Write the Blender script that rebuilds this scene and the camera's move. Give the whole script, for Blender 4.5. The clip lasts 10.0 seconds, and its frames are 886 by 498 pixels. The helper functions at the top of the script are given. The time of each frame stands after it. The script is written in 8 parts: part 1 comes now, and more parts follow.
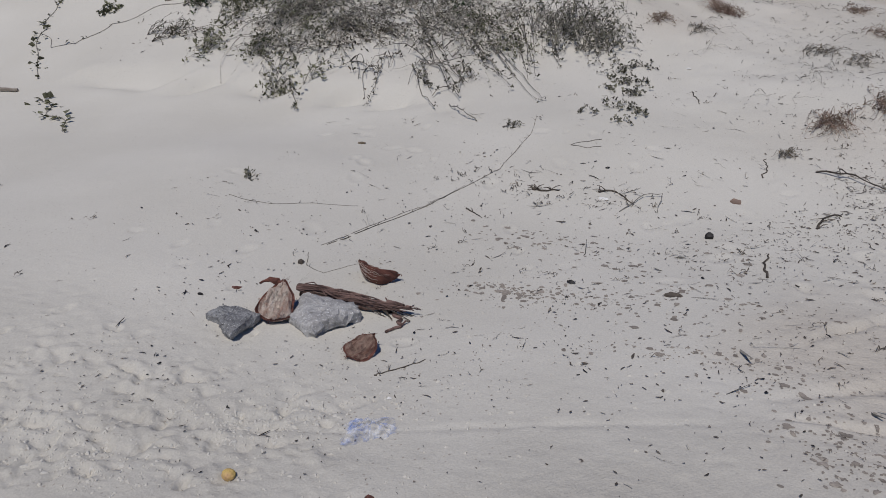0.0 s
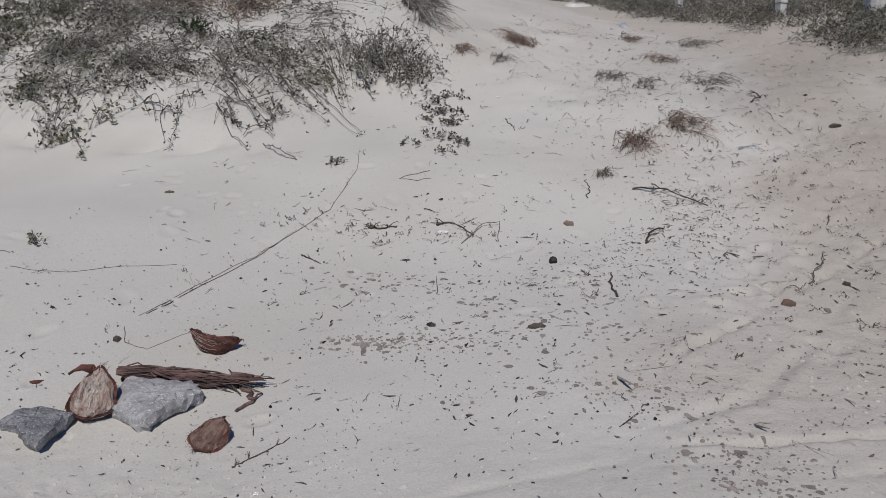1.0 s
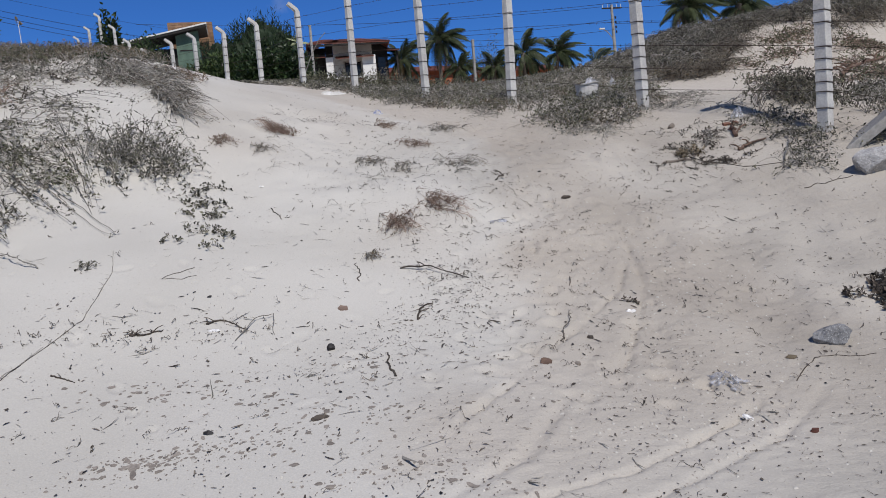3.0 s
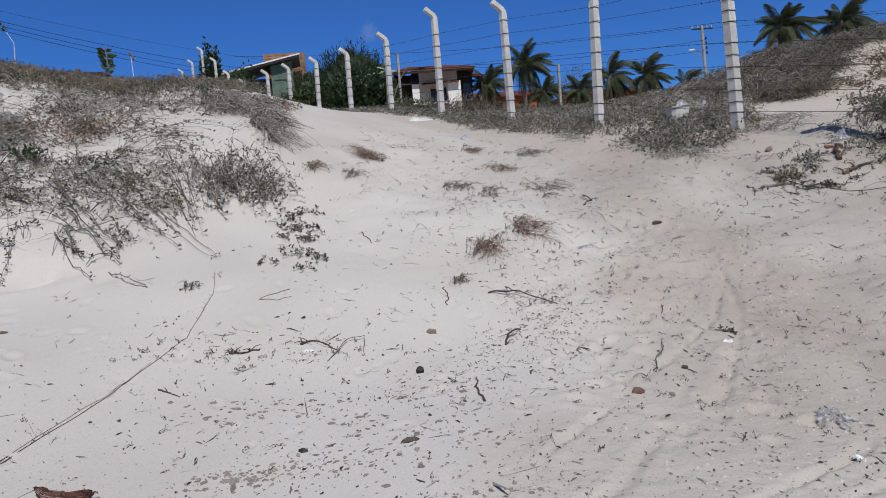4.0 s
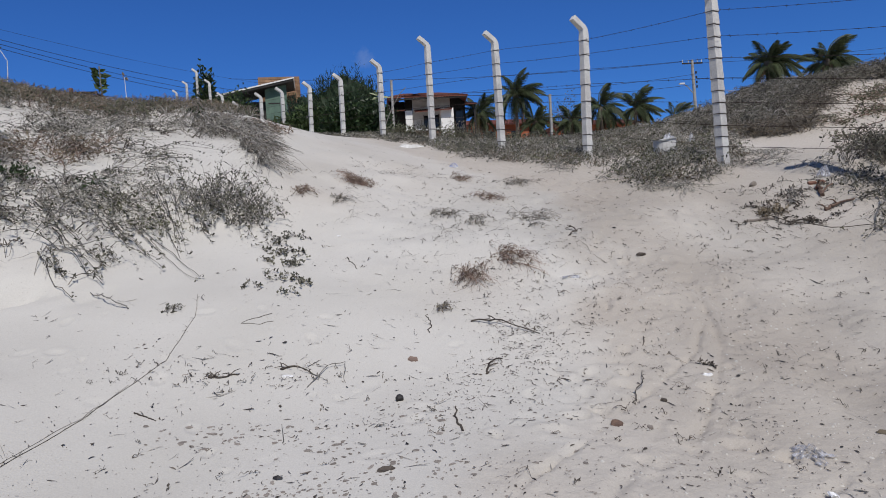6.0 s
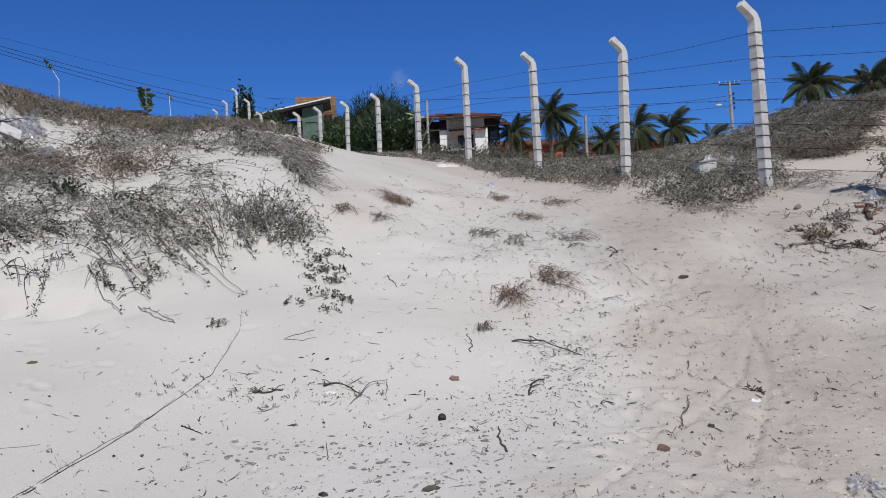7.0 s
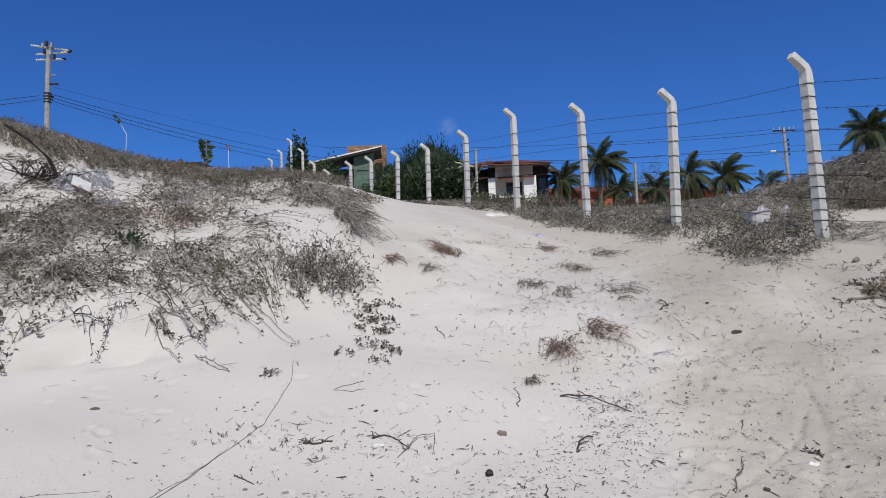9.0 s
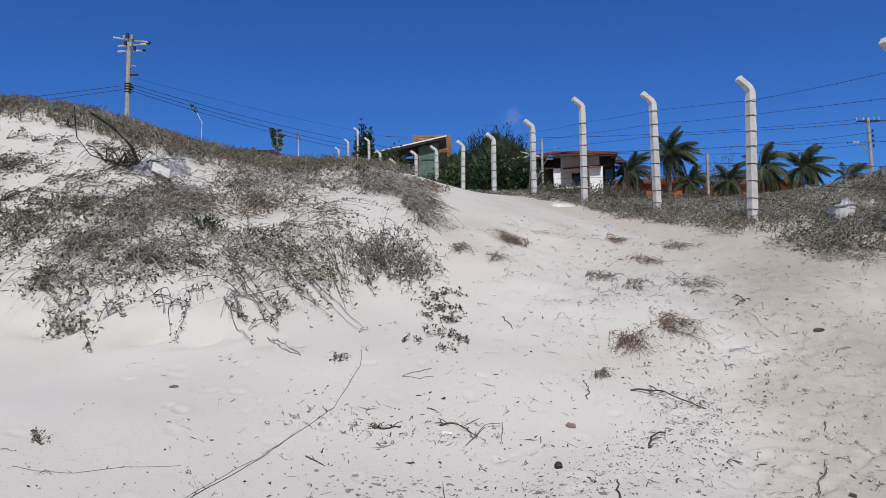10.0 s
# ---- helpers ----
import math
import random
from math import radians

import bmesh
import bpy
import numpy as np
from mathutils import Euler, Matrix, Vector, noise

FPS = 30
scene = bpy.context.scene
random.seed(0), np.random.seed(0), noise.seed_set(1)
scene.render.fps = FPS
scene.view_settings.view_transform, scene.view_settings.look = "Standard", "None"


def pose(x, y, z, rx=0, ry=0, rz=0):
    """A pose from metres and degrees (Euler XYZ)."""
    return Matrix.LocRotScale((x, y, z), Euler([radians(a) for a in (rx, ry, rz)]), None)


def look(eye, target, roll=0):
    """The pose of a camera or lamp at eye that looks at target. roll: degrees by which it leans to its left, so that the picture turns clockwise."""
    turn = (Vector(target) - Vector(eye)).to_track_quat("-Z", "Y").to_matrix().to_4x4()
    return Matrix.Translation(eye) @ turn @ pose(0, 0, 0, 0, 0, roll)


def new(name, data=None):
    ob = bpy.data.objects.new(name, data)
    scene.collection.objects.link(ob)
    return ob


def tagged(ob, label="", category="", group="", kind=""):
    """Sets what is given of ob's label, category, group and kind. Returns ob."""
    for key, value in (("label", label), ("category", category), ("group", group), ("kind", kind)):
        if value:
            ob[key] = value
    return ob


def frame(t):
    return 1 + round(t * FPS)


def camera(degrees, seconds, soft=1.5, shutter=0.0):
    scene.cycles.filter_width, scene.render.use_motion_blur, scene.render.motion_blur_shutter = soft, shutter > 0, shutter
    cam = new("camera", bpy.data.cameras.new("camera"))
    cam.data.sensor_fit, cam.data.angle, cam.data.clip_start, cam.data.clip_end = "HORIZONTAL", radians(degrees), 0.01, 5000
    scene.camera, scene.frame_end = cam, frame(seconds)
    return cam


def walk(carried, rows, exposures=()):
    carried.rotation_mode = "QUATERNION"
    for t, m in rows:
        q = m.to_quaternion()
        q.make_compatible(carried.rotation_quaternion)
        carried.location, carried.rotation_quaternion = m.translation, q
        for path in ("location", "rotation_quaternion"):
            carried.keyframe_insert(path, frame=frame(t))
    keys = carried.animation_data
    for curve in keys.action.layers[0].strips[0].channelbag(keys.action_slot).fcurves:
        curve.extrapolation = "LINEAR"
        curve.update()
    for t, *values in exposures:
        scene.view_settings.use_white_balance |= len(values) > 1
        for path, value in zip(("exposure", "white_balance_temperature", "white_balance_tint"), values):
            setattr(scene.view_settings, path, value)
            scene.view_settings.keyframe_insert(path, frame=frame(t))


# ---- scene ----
cam = camera(64.15, 10.0, 0.92)
# seconds, x, y, z, yaw, pitch, roll
ROWS = [
    (0.0, -0.030, 0.010, 1.361, 18.70, -13.11, -0.46),
    (0.3, -0.143, 0.027, 1.324, 15.33, -13.83, 0.14),
    (0.5, -0.166, 0.078, 1.350, 11.95, -13.78, 0.06),
    (0.7, -0.222, 0.127, 1.357, 8.11, -12.16, 0.98),
    (1.0, -0.252, 0.224, 1.366, 2.44, -10.71, 2.04),
    (1.2, -0.240, 0.266, 1.413, -3.17, -10.80, 3.62),
    (1.3, -0.239, 0.270, 1.407, -5.80, -9.25, 4.05),
    (1.5, -0.238, 0.272, 1.390, -9.92, -8.48, 4.23),
    (1.7, -0.232, 0.268, 1.394, -13.30, -7.10, 4.14),
    (2.0, -0.225, 0.250, 1.402, -14.23, -7.01, 3.67),
    (2.2, -0.225, 0.235, 1.403, -14.67, -7.26, 3.37),
    (3.3, -0.234, 0.163, 1.420, -16.19, -5.14, 5.61),
    (3.5, -0.238, 0.177, 1.421, -14.87, -5.25, 5.41),
    (4.0, -0.271, 0.160, 1.426, -9.37, -3.00, 5.00),
    (4.2, -0.280, 0.168, 1.433, -8.72, -3.03, 4.32),
    (4.4, -0.324, 0.173, 1.432, -3.53, -2.96, 3.88),
    (4.5, -0.349, 0.180, 1.432, 1.30, -2.53, 2.68),
    (4.6, -0.355, 0.184, 1.433, 5.96, -2.14, 1.95),
    (4.7, -0.356, 0.185, 1.434, 8.06, -1.95, 1.91),
    (4.8, -0.336, 0.181, 1.424, 8.94, -1.99, 2.15),
    (5.0, -0.298, 0.166, 1.422, 4.92, -2.32, 0.28),
    (5.2, -0.257, 0.164, 1.426, -1.20, -2.11, 0.63),
    (5.3, -0.241, 0.162, 1.427, -2.86, -2.16, 1.42),
    (5.5, -0.228, 0.153, 1.427, -6.43, -2.33, 3.29),
    (5.7, -0.230, 0.142, 1.430, -9.27, -2.04, 4.43),
    (6.8, -0.265, 0.136, 1.443, -10.59, 1.00, 3.45),
    (7.0, -0.301, 0.138, 1.440, -7.55, 0.74, 2.97),
    (7.2, -0.304, 0.132, 1.454, -4.97, 0.87, 2.37),
    (7.5, -0.289, 0.123, 1.468, -5.21, 2.74, 1.68),
    (7.8, -0.277, 0.105, 1.482, -8.16, 4.30, 1.12),
    (8.0, -0.295, 0.092, 1.465, -9.13, 4.18, 1.33),
    (8.2, -0.308, 0.083, 1.467, -7.05, 4.50, 1.20),
    (8.5, -0.315, 0.076, 1.474, -4.18, 4.84, 1.50),
    (9.0, -0.308, 0.070, 1.486, -3.67, 4.64, 2.40),
    (9.2, -0.297, 0.082, 1.492, -4.55, 4.47, 2.61),
    (9.5, -0.317, 0.091, 1.489, -2.90, 4.66, 2.26),
    (9.7, -0.334, 0.092, 1.485, -1.53, 4.54, 1.81),
    (10.0, -0.356, 0.094, 1.479, 1.30, 3.99, 1.04),
]
walk(cam, [(t, pose(x, y, z, 90 + pitch, roll, yaw)) for t, x, y, z, yaw, pitch, roll in ROWS],
     [(0.0, -0.5, 6720, 8), (1.0, -0.45, 6720, 8), (2.0, -0.28, 6690, 8), (3.5, -0.12, 6630, 8), (4.5, -0.18, 6630, 8), (5.0, -0.21, 6630, 8), (5.5, -0.2, 6630, 8), (7.0, -0.04, 6630, 8), (7.5, -0.11, 6630, 8), (8.0, -0.05, 6630, 8), (10.0, 0.0, 6630, 8)])

# ---- daylight ----
SUN_AZ, SUN_EL = radians(177.0), radians(50.0)  # behind the camera, a little to its right
toward = Vector((math.sin(SUN_AZ) * math.cos(SUN_EL), math.cos(SUN_AZ) * math.cos(SUN_EL), math.sin(SUN_EL)))
world = bpy.data.worlds.new("sky")
scene.world = world
world.use_nodes = True
wn = world.node_tree
sky = wn.nodes.new("ShaderNodeTexSky")
sky.sky_type, sky.sun_disc = "NISHITA", False
sky.sun_elevation, sky.sun_rotation = SUN_EL, SUN_AZ
sky.altitude, sky.air_density, sky.dust_density, sky.ozone_density = 0, 1.0, 0.0, 3.0
wn.nodes["Background"].inputs["Strength"].default_value = 0.065
deep = wn.nodes.new("ShaderNodeMix")  # the deep blue of very dry air
deep.data_type, deep.blend_type = "RGBA", "MULTIPLY"
deep.inputs[0].default_value = 1.0
around = wn.nodes.new("ShaderNodeTexCoord")
nearness = wn.nodes.new("ShaderNodeVectorMath")
nearness.operation = "DOT_PRODUCT"
nearness.inputs[1].default_value = toward
wn.links.new(around.outputs["Generated"], nearness.inputs[0])
halo = wn.nodes.new("ShaderNodeMapRange")
halo.interpolation_type = "SMOOTHSTEP"
halo.inputs["From Min"].default_value, halo.inputs["From Max"].default_value = -0.15, 0.75
wn.links.new(nearness.outputs["Value"], halo.inputs["Value"])
tint = wn.nodes.new("ShaderNodeMix")  # paler towards the sun, deepest opposite it
tint.data_type = "RGBA"
tint.inputs[6].default_value, tint.inputs[7].default_value = (0.30, 0.71, 1.5, 1), (0.62, 0.80, 1.17, 1)
wn.links.new(halo.outputs["Result"], tint.inputs[0])
wn.links.new(tint.outputs[2], deep.inputs[7])
wn.links.new(sky.outputs["Color"], deep.inputs[6])
# one wisp of cloud low over the houses
way = wn.nodes.new("ShaderNodeTexCoord")
near = wn.nodes.new("ShaderNodeVectorMath")
near.operation = "DISTANCE"
near.inputs[1].default_value = (0.080, 0.9651, 0.2492)
wn.links.new(way.outputs["Generated"], near.inputs[0])
puff = wn.nodes.new("ShaderNodeTexNoise")
puff.inputs["Scale"].default_value, puff.inputs["Detail"].default_value = 110.0, 5
wn.links.new(way.outputs["Generated"], puff.inputs["Vector"])
spread = wn.nodes.new("ShaderNodeMath")
spread.operation = "MULTIPLY_ADD"  # distance roughened by the noise
spread.inputs[1].default_value = -0.022
wn.links.new(puff.outputs["Fac"], spread.inputs[0])
wn.links.new(near.outputs["Value"], spread.inputs[2])
fade = wn.nodes.new("ShaderNodeMapRange")
fade.inputs["From Min"].default_value, fade.inputs["From Max"].default_value = -0.008, 0.004
fade.inputs["To Min"].default_value, fade.inputs["To Max"].default_value = 0.17, 0.0
wn.links.new(spread.outputs[0], fade.inputs["Value"])
cloud = wn.nodes.new("ShaderNodeMix")
cloud.data_type = "RGBA"
cloud.inputs[7].default_value = (6.0, 7.0, 9.5, 1)
wn.links.new(fade.outputs["Result"], cloud.inputs[0])
wn.links.new(deep.outputs[2], cloud.inputs[6])
wn.links.new(cloud.outputs[2], wn.nodes["Background"].inputs["Color"])
sun_data = bpy.data.lights.new("sun", "SUN")
sun_data.energy, sun_data.angle, sun_data.color = 4.0, radians(0.53), (1.0, 0.965, 0.955)
sun_ob = new("sun", sun_data)
sun_ob.matrix_world = look(toward * 50, (0, 0, 0))


# ---- materials ----
def surface(name, light, dark, scale=6.0, fine=70.0, rough=0.85, bump=0.3, depth=0.01, vary=0.0, metal=0.0, mix=0.5, gloss=0.3, by="island", stretch=(1, 1, 1)):
    """A two-scale mottled surface; vary shifts brightness from piece to piece."""
    m = bpy.data.materials.new(name)
    m.use_nodes = True
    t = m.node_tree
    n, link = t.nodes, t.links.new
    bsdf = n["Principled BSDF"]
    co = n.new("ShaderNodeTexCoord")
    mp = n.new("ShaderNodeMapping")
    mp.inputs["Scale"].default_value = stretch
    link(co.outputs["Object"], mp.inputs["Vector"])
    big, small = n.new("ShaderNodeTexNoise"), n.new("ShaderNodeTexNoise")
    for node, s, d in ((big, scale, 5), (small, fine, 4)):
        node.inputs["Scale"].default_value, node.inputs["Detail"].default_value = s, d
        link(mp.outputs["Vector"], node.inputs["Vector"])
    ramp = n.new("ShaderNodeMapRange")
    ramp.inputs["From Min"].default_value, ramp.inputs["From Max"].default_value = 0.35, 0.68
    link(big.outputs["Fac"], ramp.inputs["Value"])
    blend = n.new("ShaderNodeMix")
    blend.data_type = "RGBA"
    blend.inputs[6].default_value, blend.inputs[7].default_value = (*light, 1), (*dark, 1)
    link(ramp.outputs["Result"], blend.inputs[0])
    grain = n.new("ShaderNodeMix")
    grain.data_type, grain.blend_type = "RGBA", "MULTIPLY"
    gr = n.new("ShaderNodeMapRange")
    gr.inputs["From Min"].default_value, gr.inputs["From Max"].default_value = 0.3, 0.7
    gr.inputs["To Min"].default_value, gr.inputs["To Max"].default_value = 1 - mix * 0.6, 1.0
    link(small.outputs["Fac"], gr.inputs["Value"])
    grain.inputs[0].default_value = 1.0
    link(blend.outputs[2], grain.inputs[6])
    link(gr.outputs["Result"], grain.inputs[7])
    last = grain.outputs[2]
    if vary:
        src = n.new("ShaderNodeNewGeometry") if by == "island" else n.new("ShaderNodeObjectInfo")
        vr = n.new("ShaderNodeMapRange")
        vr.inputs["To Min"].default_value, vr.inputs["To Max"].default_value = 1 - vary, 1 + vary * 0.6
        link(src.outputs["Random Per Island" if by == "island" else "Random"], vr.inputs["Value"])
        vm = n.new("ShaderNodeMix")
        vm.data_type, vm.blend_type = "RGBA", "MULTIPLY"
        vm.inputs[0].default_value = 1.0
        link(last, vm.inputs[6])
        link(vr.outputs["Result"], vm.inputs[7])
        last = vm.outputs[2]
    link(last, bsdf.inputs["Base Color"])
    bsdf.inputs["Roughness"].default_value = rough
    bsdf.inputs["Metallic"].default_value = metal
    bsdf.inputs["Specular IOR Level"].default_value = gloss
    if bump:
        bp = n.new("ShaderNodeBump")
        bp.inputs["Strength"].default_value, bp.inputs["Distance"].default_value = bump, depth
        add = n.new("ShaderNodeMath")
        add.operation = "MULTIPLY_ADD"
        add.inputs[1].default_value = 2.0
        link(big.outputs["Fac"], add.inputs[0])
        link(small.outputs["Fac"], add.inputs[2])
        link(add.outputs[0], bp.inputs["Height"])
        link(bp.outputs["Normal"], bsdf.inputs["Normal"])
    return m


def sand_surface():
    m = surface("beach_sand", (0.57, 0.545, 0.495), (0.52, 0.495, 0.445), 0.9, 150.0, 0.95, 0.3, 0.004, mix=0.22, gloss=0.12)
    t = m.node_tree
    n, link = t.nodes, t.links.new
    bsdf = n["Principled BSDF"]
    old = bsdf.inputs["Base Color"].links[0].from_socket
    # trodden sand of the track is redder
    at = n.new("ShaderNodeAttribute")
    at.attribute_name = "trodden"
    red = n.new("ShaderNodeMix")
    red.data_type, red.blend_type = "RGBA", "MULTIPLY"
    red.inputs[7].default_value = (0.885, 0.838, 0.80, 1)
    link(at.outputs["Fac"], red.inputs[0])
    # grey dirty sand beside the track; the foreground sand is greyed too
    greying = n.new("ShaderNodeAttribute")
    greying.attribute_name = "greyed"
    grey = n.new("ShaderNodeMix")
    grey.data_type, grey.blend_type = "RGBA", "MULTIPLY"
    grey.inputs[7].default_value = (0.79, 0.78, 0.77, 1)
    link(greying.outputs["Fac"], grey.inputs[0])
    link(old, grey.inputs[6])
    link(grey.outputs[2], red.inputs[6])
    # dark grains and crumbs
    co = n["Texture Coordinate"]
    vo = n.new("ShaderNodeTexVoronoi")
    vo.inputs["Scale"].default_value = 34.0
    link(co.outputs["Object"], vo.inputs["Vector"])
    sp = n.new("ShaderNodeMapRange")
    sp.inputs["From Min"].default_value, sp.inputs["From Max"].default_value = 0.10, 0.17
    sp.inputs["To Min"].default_value, sp.inputs["To Max"].default_value = 1.0, 0.0
    link(vo.outputs["Distance"], sp.inputs["Value"])
    no = n.new("ShaderNodeTexNoise")
    no.inputs["Scale"].default_value = 1.3
    link(co.outputs["Object"], no.inputs["Vector"])
    nr = n.new("ShaderNodeMapRange")
    nr.inputs["From Min"].default_value, nr.inputs["From Max"].default_value = 0.42, 0.66
    nr.inputs["To Max"].default_value = 0.6
    link(no.outputs["Fac"], nr.inputs["Value"])
    mul = n.new("ShaderNodeMath")
    mul.operation = "MULTIPLY"
    link(sp.outputs["Result"], mul.inputs[0])
    link(nr.outputs["Result"], mul.inputs[1])
    speck = n.new("ShaderNodeMix")
    speck.data_type = "RGBA"
    speck.inputs[7].default_value = (0.22, 0.18, 0.15, 1)
    link(mul.outputs[0], speck.inputs[0])
    link(red.outputs[2], speck.inputs[6])
    link(speck.outputs[2], bsdf.inputs["Base Color"])
    # trampled sand is pitted and crumbly
    pits = n.new("ShaderNodeTexNoise")
    pits.inputs["Scale"].default_value, pits.inputs["Detail"].default_value, pits.inputs["Roughness"].default_value = 13.0, 6, 0.68
    link(co.outputs["Object"], pits.inputs["Vector"])
    loose = n.new("ShaderNodeMath")
    loose.operation = "MAXIMUM"
    link(at.outputs["Fac"], loose.inputs[0])
    link(greying.outputs["Fac"], loose.inputs[1])
    force = n.new("ShaderNodeMapRange")
    force.inputs["To Min"].default_value, force.inputs["To Max"].default_value = 0.12, 0.6
    link(loose.outputs[0], force.inputs["Value"])
    pit = n.new("ShaderNodeBump")
    pit.inputs["Distance"].default_value = 0.03
    link(force.outputs["Result"], pit.inputs["Strength"])
    link(pits.outputs["Fac"], pit.inputs["Height"])
    link(bsdf.inputs["Normal"].links[0].from_socket, pit.inputs["Normal"])
    link(pit.outputs["Normal"], bsdf.inputs["Normal"])
    return m


def speckled(m, white=(0.8, 0.8, 0.8), dark=(0.10, 0.10, 0.105), size=150.0, share=0.32):
    """Adds pale crystals and dark pits to a stone."""
    t = m.node_tree
    n, link = t.nodes, t.links.new
    bsdf = n["Principled BSDF"]
    last = bsdf.inputs["Base Color"].links[0].from_socket
    for k, (colour, scale) in enumerate(((white, size), (dark, size * 0.6))):
        vo, mr, mx = n.new("ShaderNodeTexVoronoi"), n.new("ShaderNodeMapRange"), n.new("ShaderNodeMix")
        vo.inputs["Scale"].default_value = scale
        link(n["Texture Coordinate"].outputs["Object"], vo.inputs["Vector"])
        sep = n.new("ShaderNodeSeparateColor")
        link(vo.outputs["Color"], sep.inputs[0])
        mr.inputs["From Min"].default_value, mr.inputs["From Max"].default_value = 1 - share, 1 - share + 0.1
        link(sep.outputs[k], mr.inputs["Value"])
        mr.inputs["To Max"].default_value = 0.75
        mx.data_type = "RGBA"
        mx.inputs[7].default_value = (*colour, 1)
        link(mr.outputs["Result"], mx.inputs[0])
        link(last, mx.inputs[6])
        last = mx.outputs[2]
    link(last, bsdf.inputs["Base Color"])
    return m


def leaf_surface(name, light, dark, vary=0.5, passes=0.25, rough=0.6):
    """Leaves: varied from piece to piece, a little light passes through."""
    m = surface(name, light, dark, 2.5, 40, rough, 0, 0, vary=vary, mix=0.35, gloss=0.3)
    t = m.node_tree
    bsdf, out = t.nodes["Principled BSDF"], t.nodes["Material Output"]
    tr, mx = t.nodes.new("ShaderNodeBsdfTranslucent"), t.nodes.new("ShaderNodeMixShader")
    t.links.new(bsdf.inputs["Base Color"].links[0].from_socket, tr.inputs["Color"])
    mx.inputs[0].default_value = passes
    t.links.new(bsdf.outputs[0], mx.inputs[1])
    t.links.new(tr.outputs[0], mx.inputs[2])
    t.links.new(mx.outputs[0], out.inputs["Surface"])
    return m


def glossy_sheet(name, color, alpha, rough=0.2, pale=(0.75, 0.76, 0.8)):
    """Thin crumpled film: clear, with clouded and coloured patches; white highlights are painted in as pale."""
    m = bpy.data.materials.new(name)
    m.use_nodes = True
    t = m.node_tree
    n, link = t.nodes, t.links.new
    b, co = n["Principled BSDF"], n.new("ShaderNodeTexCoord")
    no, mr, tint, mx = n.new("ShaderNodeTexNoise"), n.new("ShaderNodeMapRange"), n.new("ShaderNodeTexNoise"), n.new("ShaderNodeMix")
    no.inputs["Scale"].default_value, no.inputs["Detail"].default_value = 45, 4
    tint.inputs["Scale"].default_value = 26
    for q in (no, tint):
        link(co.outputs["Object"], q.inputs["Vector"])
    mr.inputs["From Min"].default_value, mr.inputs["From Max"].default_value = 0.4, 0.65
    mr.inputs["To Min"].default_value, mr.inputs["To Max"].default_value = alpha * 0.12, min(1, alpha * 1.9)
    link(no.outputs["Fac"], mr.inputs["Value"])
    link(mr.outputs["Result"], b.inputs["Alpha"])
    # near-white blotches in the base colour stand for glints on the folds
    mx.data_type = "RGBA"
    mx.inputs[6].default_value, mx.inputs[7].default_value = (*color, 1), (*pale, 1)
    ramp = n.new("ShaderNodeMapRange")
    ramp.inputs["From Min"].default_value, ramp.inputs["From Max"].default_value = 0.45, 0.6
    link(tint.outputs["Fac"], ramp.inputs["Value"])
    link(ramp.outputs["Result"], mx.inputs[0])
    link(mx.outputs[2], b.inputs["Base Color"])
    b.inputs["Roughness"].default_value = rough
    return m


SAND = sand_surface()
CONCRETE = surface("post_concrete", (0.66, 0.645, 0.61), (0.49, 0.47, 0.445), 5, 60, 0.9, 0.2, 0.006, mix=0.35)
RUST = surface("rusty_wire", (0.055, 0.045, 0.04), (0.09, 0.06, 0.045), 40, 200, 0.7, 0.2, 0.002, metal=0.3)
STEM = surface("dry_stem", (0.46, 0.435, 0.39), (0.215, 0.195, 0.172), 4, 60, 0.9, 0, 0, vary=0.8)
STEM_DARK = surface("dark_scrub_stem", (0.235, 0.205, 0.17), (0.095, 0.082, 0.068), 4, 60, 0.9, 0, 0, vary=0.65)
STEM_RED = surface("red_dry_stem", (0.36, 0.26, 0.205), (0.19, 0.13, 0.105), 5, 60, 0.9, 0, 0, vary=0.5)
LEAF_GREY = leaf_surface("dune_leaf", (0.235, 0.225, 0.165), (0.096, 0.092, 0.066), 0.8)
LEAF_PALE = leaf_surface("bleached_leaf", (0.58, 0.55, 0.48), (0.34, 0.31, 0.26), 0.5)
LEAF_OLIVE = leaf_surface("olive_leaf", (0.235, 0.235, 0.15), (0.118, 0.118, 0.07), 0.7)
LEAF_GREEN = leaf_surface("green_leaf", (0.085, 0.12, 0.04), (0.04, 0.07, 0.022), 0.5)
LEAF_DRY = leaf_surface("dry_leaf", (0.27, 0.215, 0.14), (0.14, 0.11, 0.075), 0.6, 0.1)
LEAF_DARK = leaf_surface("hedge_leaf", (0.045, 0.075, 0.025), (0.02, 0.04, 0.014), 0.5, 0.2, 0.45)
NEEDLE = leaf_surface("casuarina_needle", (0.035, 0.062, 0.026), (0.018, 0.035, 0.016), 0.5, 0.15, 0.7)
FROND = leaf_surface("palm_leaflet", (0.125, 0.15, 0.075), (0.058, 0.076, 0.037), 0.5, 0.3, 0.45)
FROND_DRY = leaf_surface("dry_palm_leaflet", (0.22, 0.15, 0.08), (0.13, 0.09, 0.05), 0.4, 0.15)
BARK = surface("palm_bark", (0.20, 0.165, 0.13), (0.11, 0.09, 0.07), 9, 60, 0.9, 0.5, 0.02)
DEADWOOD = surface("dark_dead_wood", (0.04, 0.032, 0.027), (0.018, 0.015, 0.013), 8, 90, 0.9, 0.5, 0.006)
WOOD = surface("grey_driftwood", (0.33, 0.29, 0.25), (0.17, 0.14, 0.115), 8, 90, 0.9, 0.5, 0.006, stretch=(1, 1, 1))
